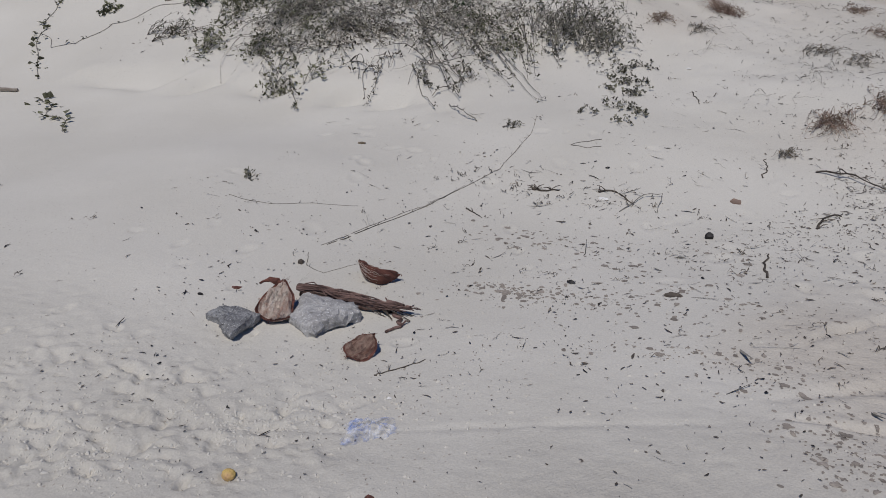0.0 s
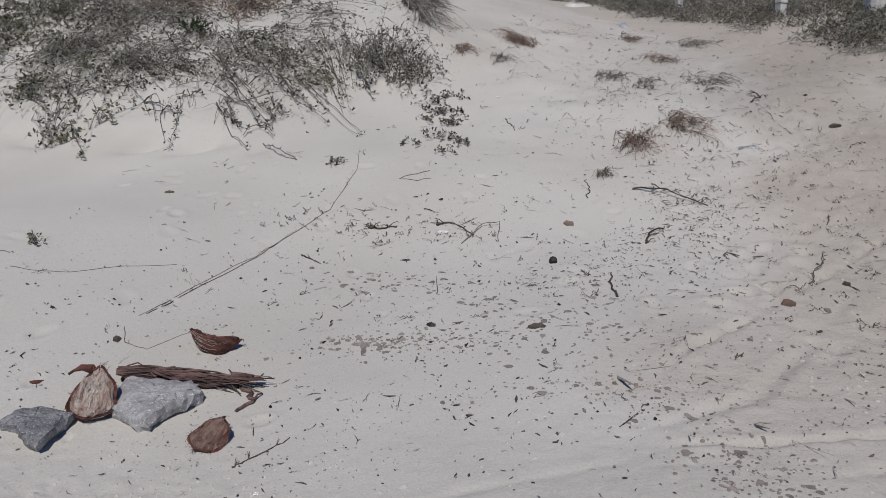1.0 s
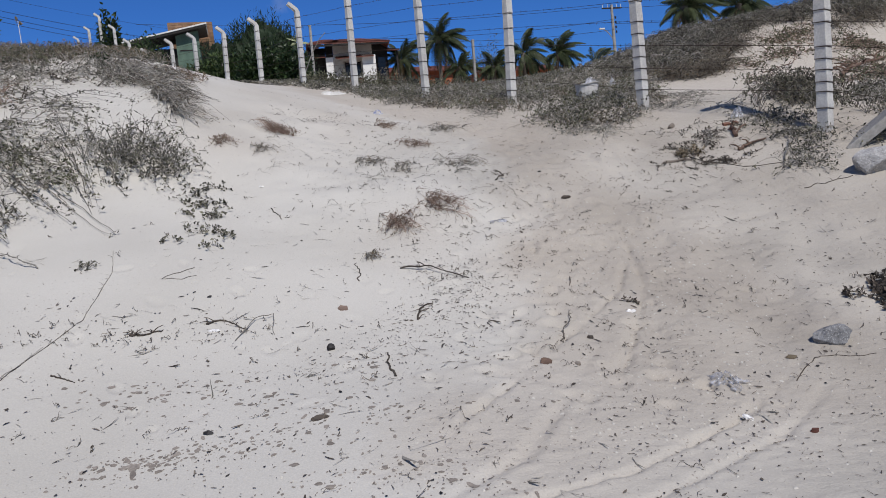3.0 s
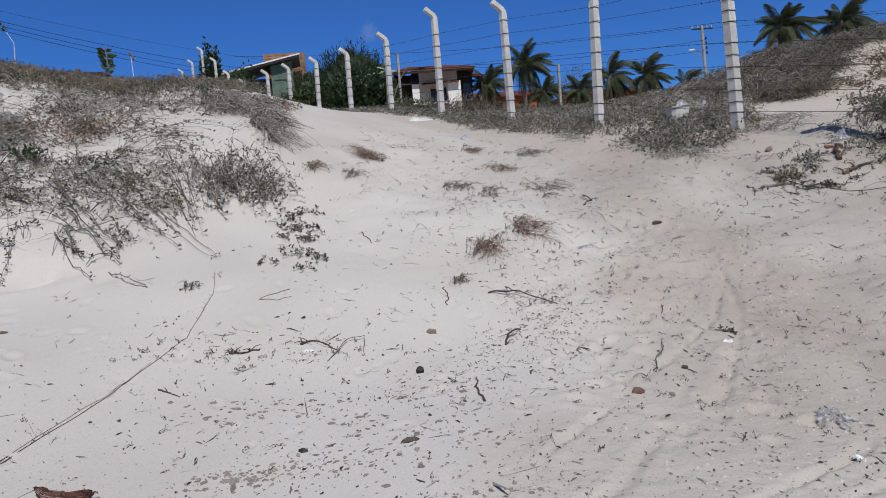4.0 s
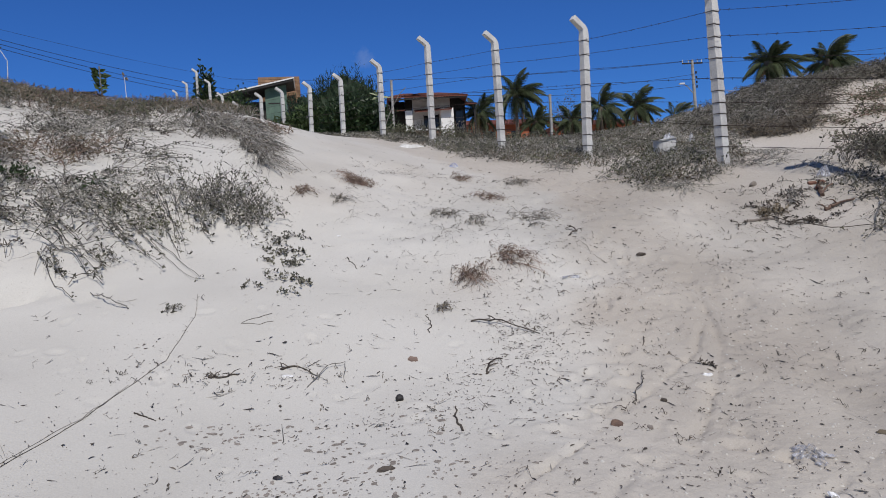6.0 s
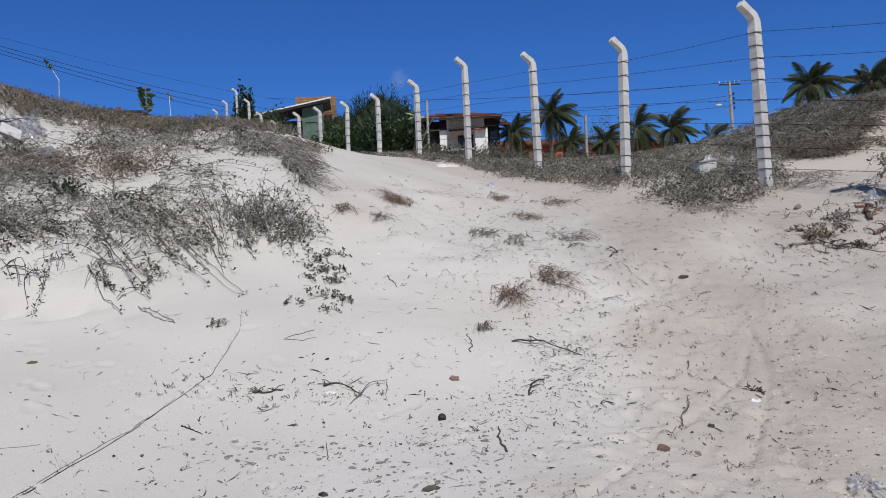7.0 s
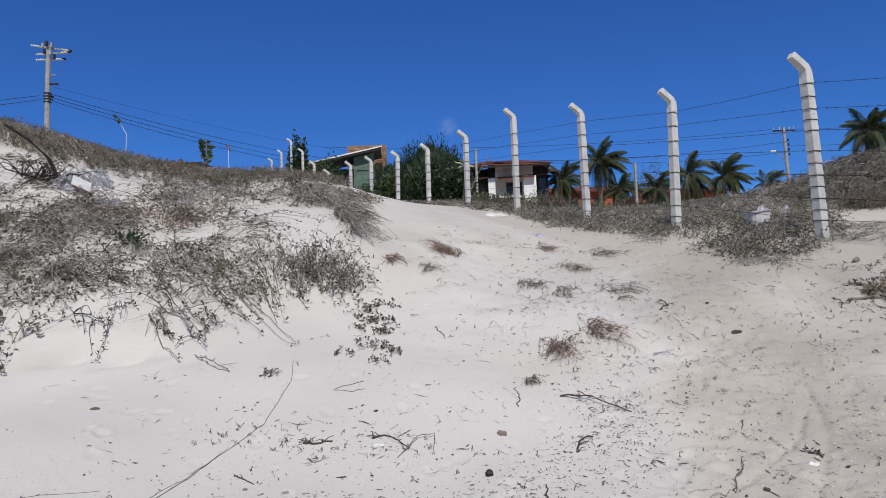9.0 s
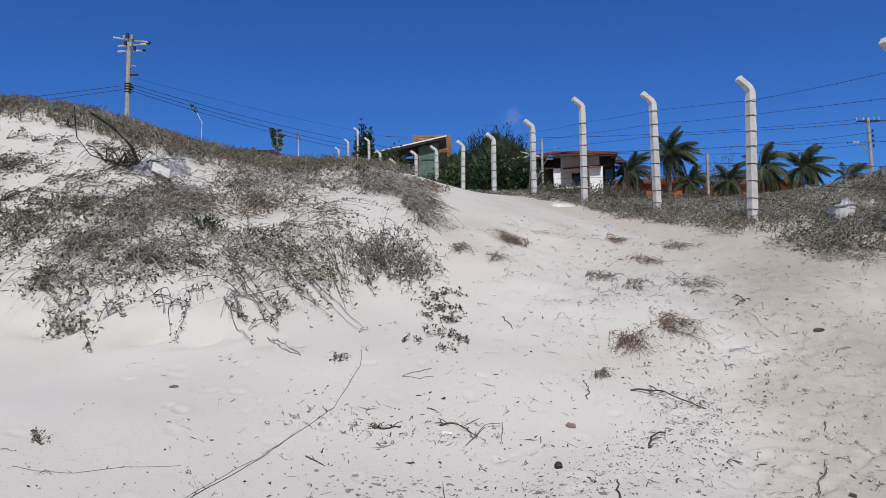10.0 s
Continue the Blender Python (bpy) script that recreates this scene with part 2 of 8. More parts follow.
WOOD_RED = surface("red_brown_wood", (0.20, 0.13, 0.095), (0.09, 0.058, 0.045), 9, 90, 0.9, 0.6, 0.008)
DEBRIS = surface("dark_litter", (0.17, 0.14, 0.115), (0.065, 0.054, 0.046), 9, 120, 0.9, 0.2, 0.002, vary=0.6)
DAMP = surface("damp_sand", (0.34, 0.30, 0.26), (0.26, 0.225, 0.195), 12, 90, 0.95, 0.4, 0.004, vary=0.25)
HUSK = surface("coconut_husk", (0.21, 0.085, 0.065), (0.065, 0.03, 0.025), 14, 110, 0.9, 0.8, 0.01, stretch=(1, 1, 5))
HUSK_PALE = surface("husk_fibre", (0.74, 0.66, 0.58), (0.40, 0.25, 0.20), 16, 150, 0.95, 0.9, 0.010, stretch=(0.4, 2.6, 2.6))
HUSK_RED = surface("red_husk_fibre", (0.52, 0.37, 0.30), (0.19, 0.085, 0.065), 20, 160, 0.95, 0.9, 0.012, stretch=(0.35, 2.8, 2.8))
SHEATH = surface("palm_sheath", (0.30, 0.19, 0.165), (0.055, 0.033, 0.03), 10, 90, 0.9, 0.8, 0.01, stretch=(1, 6, 6))
GRANITE = speckled(surface("grey_granite", (0.46, 0.45, 0.44), (0.31, 0.30, 0.295), 9, 60, 0.75, 0.5, 0.006, mix=0.6), (0.85, 0.85, 0.86), (0.2, 0.2, 0.21), size=330.0, share=0.09)
BASALT = speckled(surface("dark_grey_stone", (0.29, 0.29, 0.295), (0.16, 0.16, 0.165), 11, 70, 0.75, 0.8, 0.008, mix=0.6), (0.45, 0.45, 0.45), (0.07, 0.07, 0.075), size=300.0, share=0.12)
BLACKSHELL = surface("black_seed", (0.018, 0.016, 0.018), (0.03, 0.027, 0.026), 20, 100, 0.6, 0.3, 0.004)
LEMON = surface("yellow_rind", (0.68, 0.50, 0.14), (0.50, 0.31, 0.17), 28, 160, 0.55, 0.3, 0.003)
WHITE = surface("weathered_white", (0.78, 0.77, 0.74), (0.62, 0.60, 0.56), 18, 120, 0.7, 0.3, 0.004)
BRICK = surface("red_brick", (0.28, 0.135, 0.09), (0.18, 0.085, 0.06), 12, 90, 0.9, 0.5, 0.006, vary=0.25, by="object")
SHELL = surface("bleached_shell", (0.93, 0.92, 0.90), (0.84, 0.82, 0.79), 30, 140, 0.6, 0.2, 0.002)
PLASTER = surface("white_plaster", (0.80, 0.79, 0.76), (0.66, 0.64, 0.60), 1.2, 25, 0.9, 0.2, 0.01, mix=0.25)
TILE = surface("terracotta_tile", (0.25, 0.09, 0.066), (0.16, 0.065, 0.05), 3, 40, 0.85, 0.4, 0.02, vary=0.3, by="object")
RED_WALL = surface("orange_painted_wall", (0.47, 0.14, 0.06), (0.36, 0.11, 0.055), 1.5, 30, 0.9, 0.2, 0.01)
DARK_WOOD = surface("dark_timber", (0.028, 0.024, 0.022), (0.015, 0.013, 0.012), 5, 50, 0.7, 0.3, 0.01)
GREEN_WALL = surface("grey_green_wall", (0.13, 0.20, 0.15), (0.09, 0.14, 0.11), 2, 30, 0.85, 0.2, 0.01)
POLE = surface("pole_concrete", (0.40, 0.385, 0.36), (0.27, 0.26, 0.245), 3, 40, 0.9, 0.3, 0.01)
CABLE = surface("black_cable", (0.02, 0.02, 0.022), (0.03, 0.03, 0.03), 20, 90, 0.6, 0, 0)
CERAMIC = surface("pale_insulator", (0.6, 0.6, 0.6), (0.5, 0.5, 0.52), 20, 90, 0.3, 0, 0, gloss=0.5)
FILM_BLUE = glossy_sheet("blue_film", (0.22, 0.31, 0.62), 0.27)
FILM_CLEAR = glossy_sheet("clear_film", (0.30, 0.30, 0.32), 0.5, 0.2, (0.5, 0.5, 0.53))
FILM_WHITE = glossy_sheet("white_film", (0.62, 0.62, 0.64), 0.8, 0.3)
DARK_GLASS = surface("dark_window", (0.015, 0.017, 0.02), (0.03, 0.03, 0.035), 2, 20, 0.15, 0, 0, gloss=0.5)
# ---- the dune: cross profiles (distance ahead: heights from left to right) ----
XS = [-9, -6, -4, -2.5, -1, 0.5, 2, 3.5, 5.5, 9]
PROFILES = {
    0.5: [0.12, 0.17, 0.19, 0.12, 0.16, 0.29, 0.22, 0.18, 0.21, 0.17],
    2.5: [0.23, 0.45, 0.59, 0.58, 0.42, 0.46, 0.35, 0.41, 0.58, 0.45],
    3.8: [0.51, 0.77, 0.86, 0.87, 0.68, 0.61, 0.58, 0.67, 0.99, 0.88],
    5: [1.01, 1.25, 1.18, 1.09, 1.09, 0.98, 1.01, 1.05, 1.46, 1.39],
    6.2: [1.78, 1.95, 1.81, 1.71, 1.46, 1.43, 1.47, 1.46, 1.75, 1.84],
    7.5: [2.73, 2.89, 2.59, 2.33, 2.19, 1.86, 1.77, 1.86, 2.01, 2.17],
    9.5: [4.10, 4.05, 3.42, 3.07, 2.88, 2.53, 2.27, 2.27, 2.4, 2.59],
    12.5: [4.85, 4.40, 4.00, 3.78, 3.56, 3.21, 2.94, 2.87, 2.90, 3.74],
    18: [4.94, 4.62, 4.37, 4.24, 4.15, 4.1, 4.02, 3.86, 3.74, 3.96],
    28: [5.4, 5.39, 5.4, 5.4, 5.4, 5.4, 5.3, 5.12, 4.95, 4.95],
}



def glide(keys, vals, q):
    """Smooth cubic through keys; flat outside them."""
    keys, vals, q = np.asarray(keys, float), np.asarray(vals, float), np.clip(q, keys[0], keys[-1])
    slope = np.gradient(vals, keys, axis=0)
    i = np.clip(np.searchsorted(keys, q, side="right") - 1, 0, len(keys) - 2)
    step = keys[i + 1] - keys[i]
    u = (q - keys[i]) / step
    a, b, c, d = 2 * u**3 - 3 * u**2 + 1, u**3 - 2 * u**2 + u, 3 * u**2 - 2 * u**3, u**3 - u**2
    return i, step, a, b, c, d, slope


def dune(x, y):
    """Height of the smooth dune, without the small relief of the sand."""
    x, y = np.broadcast_arrays(np.asarray(x, float), np.asarray(y, float))
    ys = sorted(PROFILES)
    rows = []
    for key in ys:
        i, step, a, b, c, d, s = glide(XS, PROFILES[key], x)
        v = np.asarray(PROFILES[key], float)
        rows.append(a * v[i] + b * step * s[i] + c * v[i + 1] + d * step * s[i + 1])
    rows = np.stack(rows)
    k = np.asarray(ys)
    yc = np.clip(y, k[0], k[-1])
    j = np.clip(np.searchsorted(k, yc, side="right") - 1, 0, len(k) - 2)
    step = k[j + 1] - k[j]
    u = (yc - k[j]) / step
    s = np.gradient(rows, k, axis=0)
    pick = lambda arr, n: np.take_along_axis(arr, n[None], 0)[0]
    z = ((2 * u**3 - 3 * u**2 + 1) * pick(rows, j) + (u**3 - 2 * u**2 + u) * step * pick(s, j)
         + (3 * u**2 - 2 * u**3) * pick(rows, j + 1) + (u**3 - u**2) * step * pick(s, j + 1))
    z = z + np.clip(y - 28, 0, 34) * (0.139 - 0.045 * np.clip((x - 2) / 5, 0, 1)) - np.clip(0.5 - y, 0, 30) * 0.02
    for mx, my, rad_x, rad_y, rise in MOUNDS:
        z = z + rise * np.exp(-((x - mx) / rad_x) ** 2 - ((y - my) / rad_y) ** 2)
    return z


MOUNDS = [(-8.0, 38.0, 6.0, 6.0, 2.2), (-9.6, 11.0, 1.8, 2.0, 0.45), (-1.9, 11.5, 1.3, 1.1, 0.13), (5.45, 7.05, 0.65, 0.85, 0.16),
          (12.2, 12.0, 2.1, 1.6, 0.6)]


# ---- mesh helpers ----
def quads(name, verts, faces, material, parent=None, smooth=False):
    """One mesh object from arrays of vertices and four-cornered faces."""
    verts, faces = np.asarray(verts, np.float32).reshape(-1, 3), np.asarray(faces, np.int32).reshape(-1, 4)
    me = bpy.data.meshes.new(name)
    me.vertices.add(len(verts))
    me.vertices.foreach_set("co", verts.ravel())
    me.loops.add(faces.size)
    me.loops.foreach_set("vertex_index", faces.ravel())
    me.polygons.add(len(faces))
    me.polygons.foreach_set("loop_start", np.arange(0, faces.size, 4, dtype=np.int32))
    me.polygons.foreach_set("use_smooth", np.full(len(faces), smooth))
    me.materials.append(material)
    me.update(calc_edges=True)
    ob = new(name, me)
    if parent:
        ob.parent = parent
    return ob


def part(name, bm, material, parent=None, label="", smooth=False):
    """Links a bmesh as one mesh object, under a thing or a part."""
    me = bpy.data.meshes.new(name)
    for f in bm.faces:
        f.smooth = smooth
    bm.to_mesh(me)
    bm.free()
    me.materials.append(material)
    ob = new(name, me)
    if parent:
        ob.parent = parent
    if label:
        tagged(ob, label)
    return ob


def thing(name, m, label, category, group="", kind=""):
    ob = new(name)
    ob.empty_display_size = 0.1
    ob.matrix_world = m
    return tagged(ob, label, category, group, kind)


def box(bm, x0, y0, z0, x1, y1, z1, bevel=0.0):
    made = bmesh.ops.create_cube(bm, size=1, matrix=Matrix.LocRotScale(((x0 + x1) / 2, (y0 + y1) / 2, (z0 + z1) / 2), None, (x1 - x0, y1 - y0, z1 - z0)))
    if bevel:
        edges = list({e for v in made["verts"] for e in v.link_edges})
        bmesh.ops.bevel(bm, geom=edges, offset=bevel, segments=2, affect="EDGES", profile=0.5)
    return bm


def tube_rings(paths, radii, sides=3):
    """Tubes along many paths at once. paths: n x k x 3; radii: n x k."""
    paths = np.asarray(paths, float)
    n, k, _ = paths.shape
    way = np.gradient(paths, axis=1)
    way /= np.linalg.norm(way, axis=2, keepdims=True) + 1e-9
    ref = np.where(np.abs(way[..., 2:3]) > 0.9, np.array([1.0, 0, 0]), np.array([0, 0, 1.0]))
    a = np.cross(way, ref)
    a /= np.linalg.norm(a, axis=2, keepdims=True) + 1e-9
    b = np.cross(way, a)
    ang = np.arange(sides) * 2 * np.pi / sides
    ring = a[:, :, None] * np.cos(ang)[:, None] + b[:, :, None] * np.sin(ang)[:, None]
    v = paths[:, :, None] + ring * np.asarray(radii)[:, :, None, None]
    idx = np.arange(n * k * sides).reshape(n, k, sides)
    nxt = np.roll(idx, -1, axis=2)
    f = np.stack([idx[:, :-1], nxt[:, :-1], nxt[:, 1:], idx[:, 1:]], -1)
    return v.reshape(-1, 3), f.reshape(-1, 4)


def blades(pos, way, side, length, width, fold=0.15):
    """Pointed leaves: base, one edge, tip, other edge."""
    length, width = np.asarray(length)[:, None], np.asarray(width)[:, None]
    up = np.cross(side, way)
    mid = pos + way * length * 0.45
    v = np.stack([pos, mid + side * width * 0.5 + up * width * fold, pos + way * length, mid - side * width * 0.5 + up * width * fold], 1)
    return v.reshape(-1, 3), np.arange(len(pos) * 4).reshape(-1, 4)


def unit(v):
    return v / (np.linalg.norm(v, axis=-1, keepdims=True) + 1e-9)


def soft_noise(x, y, size, seed=0):
    """Smooth random field of about -1..1."""
    table = np.random.default_rng(seed).uniform(-1, 1, (256, 256))
    u, v = np.asarray(x) / size + 1000.3, np.asarray(y) / size + 1000.7
    i, j = np.floor(u).astype(int), np.floor(v).astype(int)
    s, t = u - i, v - j
    s, t = s * s * (3 - 2 * s), t * t * (3 - 2 * t)
    at = lambda p, q: table[p % 256, q % 256]
    return (at(i, j) * (1 - s) + at(i + 1, j) * s) * (1 - t) + (at(i, j + 1) * (1 - s) + at(i + 1, j + 1) * s) * t


def inside(poly, x, y):
    """Which points lie inside a plan outline."""
    hit = np.zeros(np.shape(x), bool)
    for (x0, y0), (x1, y1) in zip(poly, poly[1:] + poly[:1]):
        cross = ((y0 > y) != (y1 > y)) & (x < (x1 - x0) * (y - y0) / (y1 - y0 + 1e-12) + x0)
        hit ^= cross
    return hit


# ---- the sand ----
def steps(*spans):
    """Grid lines: (from, to, spacing) spans end to end."""
    out = []
    for a, b, s in spans:
        out.append(np.linspace(a, b, max(2, int(round((b - a) / s)) + 1))[:-1])
    return np.concatenate(out + [[spans[-1][1]]])


TRACK = [(0.6, 0.8), (1.2, 2.6), (1.75, 4.2), (2.3, 6.0), (2.6, 7.8), (2.3, 9.6), (1.7, 11.5)]  # the trodden way up the dune


def beside(line, x, y):
    """Distance from a plan line."""
    d = np.full(np.shape(x), 1e9)
    for (x0, y0), (x1, y1) in zip(line, line[1:]):
        u = np.clip(((x - x0) * (x1 - x0) + (y - y0) * (y1 - y0)) / ((x1 - x0) ** 2 + (y1 - y0) ** 2), 0, 1)
        d = np.minimum(d, np.hypot(x - x0 - u * (x1 - x0), y - y0 - u * (y1 - y0)))
    return d


RUTS = [([(0.25, 2.12), (0.45, 2.13), (0.7, 2.15), (0.9, 2.19), (1.13, 2.29), (1.58, 2.5), (1.97, 2.71), (2.4, 3.0)], 0.02, 0.02),
        ([(0.6, 1.95), (0.86, 2.02), (1.04, 2.08), (1.23, 2.16), (1.61, 2.32), (1.94, 2.51), (2.3, 2.75)], 0.022, 0.02),
        ([(0.3, 2.5), (0.55, 2.78), (0.84, 3.06), (1.23, 3.44), (1.57, 3.73), (1.92, 4.0), (2.3, 4.5)], 0.022, 0.023),
        ([(0.2, 2.2), (0.41, 2.29), (0.63, 2.4), (0.89, 2.72), (1.13, 3.02), (1.45, 3.4)], 0.03, 0.018),
        ([(0.9, 2.6), (1.5, 3.2), (2.1, 4.0), (2.5, 5.0)], 0.03, 0.02),
        ([(1.9, 4.6), (2.05, 5.6), (2.0, 6.6)], 0.05, 0.015)]
RUTS += [([(-2.6, 1.45), (-1.5, 1.68), (-0.6, 1.9), (0.3, 2.08)], 0.02, 0.006), ([(-2.0, 1.42), (-1.65, 1.5), (-1.45, 1.53)], 0.02, 0.012), ([(-1.5, 1.82), (-1.3, 1.74), (-1.15, 1.78)], 0.02, 0.010)]


def soft_height(x, y):
    return dune(x, y) + 0.012 * soft_noise(x, y, 0.9, 1) + 0.006 * soft_noise(x, y, 0.3, 2) + 0.05 * soft_noise(x, y, 2.6, 3) * np.clip((np.asarray(y) - 2) / 5, 0, 1)


def make_ground():
    xs = steps((-900, -120, 60), (-120, -24, 6), (-24, -8, 0.5), (-8, -3.2, 0.08), (-3.2, -2.5, 0.024), (-2.5, 0.5, 0.0095), (0.5, 4.2, 0.02), (4.2, 8, 0.08), (8, 24, 0.5), (24, 120, 6), (120, 900, 60))
    ys = steps((-900, -60, 60), (-60, -4, 4), (-4, 0.9, 0.25), (0.9, 1.25, 0.05), (1.25, 2.5, 0.0095), (2.5, 5.4, 0.021), (5.4, 9, 0.05), (9, 16, 0.12), (16, 40, 0.6), (40, 120, 5), (120, 900, 60))
    x, y = np.meshgrid(xs, ys)
    z = soft_height(x, y)
    near = np.exp(-np.clip(beside(TRACK, x, y) - 0.55, 0, 9) ** 2 / 0.25)
    rough = np.clip(near + 1.2 * np.exp(-((x + 2.2) / 1.4) ** 2 - ((y - 1.7) / 0.6) ** 2), 0, 1.2)
    rough = np.clip(rough + 0.35 * np.clip((x - 1.2) / 0.8, 0, 1) * (y < 7), 0, 1)
    smooth_left = np.exp(-((x + 2.2) / 1.6) ** 2 - ((y - 4.3) / 1.0) ** 2)
    z += (0.003 * soft_noise(x, y, 0.14, 4) + 0.005 * np.abs(soft_noise(x, y, 0.055, 5))) * np.clip(0.12 + rough - smooth_left, 0.03, 1.2) * (y < 14) * (y > 0)
    lumpy = np.exp(-((x - 0.7) / 1.3) ** 2) * np.clip((y - 4.6) / 1.5, 0, 1) * np.clip((11 - y) / 2, 0, 1)  # drifts round the tufts
    z += lumpy * (0.03 * soft_noise(x + 0.3 * y, y, 0.42, 21) + 0.02 * np.abs(soft_noise(x, y, 0.2, 22)))
    worn = np.clip((x - 1.0) / 0.8, 0, 1) * np.clip((4.6 - x) / 0.8, 0, 1) * np.clip((y - 2.6) / 0.8, 0, 1) * np.clip((8 - y) / 2, 0, 1)  # old prints, half blown in
    z += worn * (0.024 * soft_noise(x - 0.35 * y, 0.6 * y, 0.26, 23) + 0.016 * np.abs(soft_noise(x, y, 0.15, 24)))
    shoulder = np.clip((y - 6.2) / 1.0, 0, 1) * np.clip((10 - y) / 1.0, 0, 1) * np.clip((-3.0 - x) / 1.0, 0, 1)  # lumpy sand between the creepers
    z += shoulder * (0.03 * soft_noise(x, y, 0.42, 41) + 0.03 * np.abs(soft_noise(x + 0.4 * y, y, 0.24, 42)))
    # crumbly churned patches of the foreground
    churn = np.exp(-((x + 1.75) / 0.75) ** 2 - ((y - 1.6) / 0.33) ** 2) + 0.55 * np.exp(-((x + 1.2) / 0.5) ** 2 - ((y - 1.82) / 0.16) ** 2)
    churn = np.clip(1.5 * churn, 0, 1) * np.clip(0.35 + 1.5 * soft_noise(x, 1.4 * y, 0.19, 31) + 0.7 * soft_noise(x, y, 0.07, 32), 0, 1)
    wx, wy = x + 0.02 * soft_noise(x, y, 0.05, 37), y + 0.02 * soft_noise(x, y, 0.06, 38)
    z += churn * (0.018 * np.minimum(soft_noise(wx, wy, 0.042, 33), 0.2) + 0.012 * np.minimum(soft_noise(wx, wy, 0.02, 34), 0.2))
    # small slides and wind streaks at the foot of the planted flank
    foot = 5.35 + 0.06 * soft_noise(x, y, 0.5, 35)
    slide = np.exp(-((y - foot) / 0.14) ** 2) * np.clip((x + 5.8) / 0.6, 0, 1) * np.clip((-1.6 - x) / 0.6, 0, 1)
    z += slide * (0.09 * soft_noise(x - 0.9 * y, 0.2 * y, 0.2, 36) - 0.03)
    z += 0.05 * np.clip((y - foot) / 0.12, 0, 1) * np.clip((x + 5.8) / 0.6, 0, 1) * np.clip((-1.6 - x) / 0.6, 0, 1) * np.exp(-np.clip(y - foot, 0, 9) / 0.5)
    for line, wide, deep in RUTS:
        d = beside(line, x, y) + 0.012 * soft_noise(x, y, 0.12, 6)
        ends = np.minimum(np.hypot(x - line[0][0], y - line[0][1]), np.hypot(x - line[-1][0], y - line[-1][1]))
        deep = deep * np.clip(ends / 0.35, 0, 1) * np.clip(0.7 + 0.6 * soft_noise(x, y, 0.4, 12), 0.1, 1.2)
        z += deep * (0.12 * np.exp(-((d - 1.7 * wide) / (0.8 * wide)) ** 2) - np.exp(-(d / (0.8 * wide)) ** 2))
    rng = np.random.default_rng(11)
    spots = []
    for _ in range(420):  # footprints of the track
        k = rng.integers(0, len(TRACK) - 1)
        u = rng.random()
        (ax, ay), (bx, by) = TRACK[k], TRACK[k + 1]
        spots.append((ax + u * (bx - ax) + rng.normal(0, 0.5), ay + u * (by - ay) + rng.normal(0, 0.2), rng.uniform(0.05, 0.10), rng.uniform(0.006, 0.016)))
    for _ in range(70):  # the trampled foreground
        spots.append((rng.normal(-1.7, 0.6), rng.normal(1.65, 0.25), rng.uniform(0.012, 0.045), rng.uniform(0.004, 0.014)))
    for _ in range(120):
        spots.append((rng.uniform(-2.6, 3.8), rng.uniform(2.3, 5.0), rng.uniform(0.03, 0.07), rng.uniform(0.004, 0.01)))
    for px, py, r, deep in spots:
        if px > -0.9 and py < (3.1 if px < 1.0 else 2.5):
            continue
        i0, i1 = np.searchsorted(xs, (px - 2.6 * r, px + 2.6 * r))
        j0, j1 = np.searchsorted(ys, (py - 2.6 * r, py + 2.6 * r))
        a = rng.uniform(0, 3.14)
        sx, sy = x[j0:j1, i0:i1] - px, y[j0:j1, i0:i1] - py
        u, v = (sx * math.cos(a) + sy * math.sin(a)) / r, (sy * math.cos(a) - sx * math.sin(a)) / (0.62 * r)
        d = np.sqrt(u * u + v * v)
        z[j0:j1, i0:i1] += deep * (0.5 * np.exp(-((d - 1.25) / 0.35) ** 2) - np.exp(-d ** 4))
    nx, ny = len(xs), len(ys)
    idx = np.arange(nx * ny).reshape(ny, nx)
    f = np.stack([idx[:-1, :-1], idx[:-1, 1:], idx[1:, 1:], idx[1:, :-1]], -1)
    ob = quads("ground", np.stack([x, y, z], -1), f, SAND, smooth=True)
    ky = np.array([1.0, 2.5, 2.92, 3.67, 4.25, 4.77, 5.44, 6.52, 8.3, 10.0, 16.0])
    kx = np.array([0.0, 0.15, 0.35, 0.91, 1.22, 1.42, 1.73, 2.12, 2.3, 1.7, 0.5])  # where white drift sand meets the trodden way
    past = x - np.interp(y, ky, kx) + 0.22 * soft_noise(x, y, 0.5, 8) + 0.1 * soft_noise(x, y, 0.16, 9)
    tread = np.clip((past + 0.15) / 0.5, 0, 1) * np.clip((y - 1.6) / 0.9, 0, 1) * (0.72 + 0.35 * soft_noise(x, y, 0.9, 10))
    blush = np.clip((y - 6.6 + 0.5 * soft_noise(x, y, 0.9, 13)) / 2.0, 0, 1) * np.clip((x + 1.0 + 0.4 * soft_noise(x, y, 0.8, 16)) / 0.9, 0, 1)
    blush += 0.9 * np.exp(-((x - 1.0) / 0.45) ** 2 - ((y - 5.1) / 0.4) ** 2) + 0.8 * np.exp(-((x + 0.3) / 0.5) ** 2 - ((y - 7.4) / 0.7) ** 2)
    tread = np.clip(tread + 0.5 * blush * (0.75 + 0.5 * soft_noise(x, y, 0.6, 19)), 0, 1)
    ob.data.attributes.new("trodden", "FLOAT", "POINT").data.foreach_set("value", tread.ravel().astype(np.float32))
    greying = np.clip((x - 1.1 + 0.6 * soft_noise(x, y, 0.7, 14)) / 1.2, 0, 1) * np.clip((9.5 - y) / 2.5, 0, 1) * np.clip(0.75 + 0.5 * soft_noise(x, y, 0.45, 15), 0.2, 1)
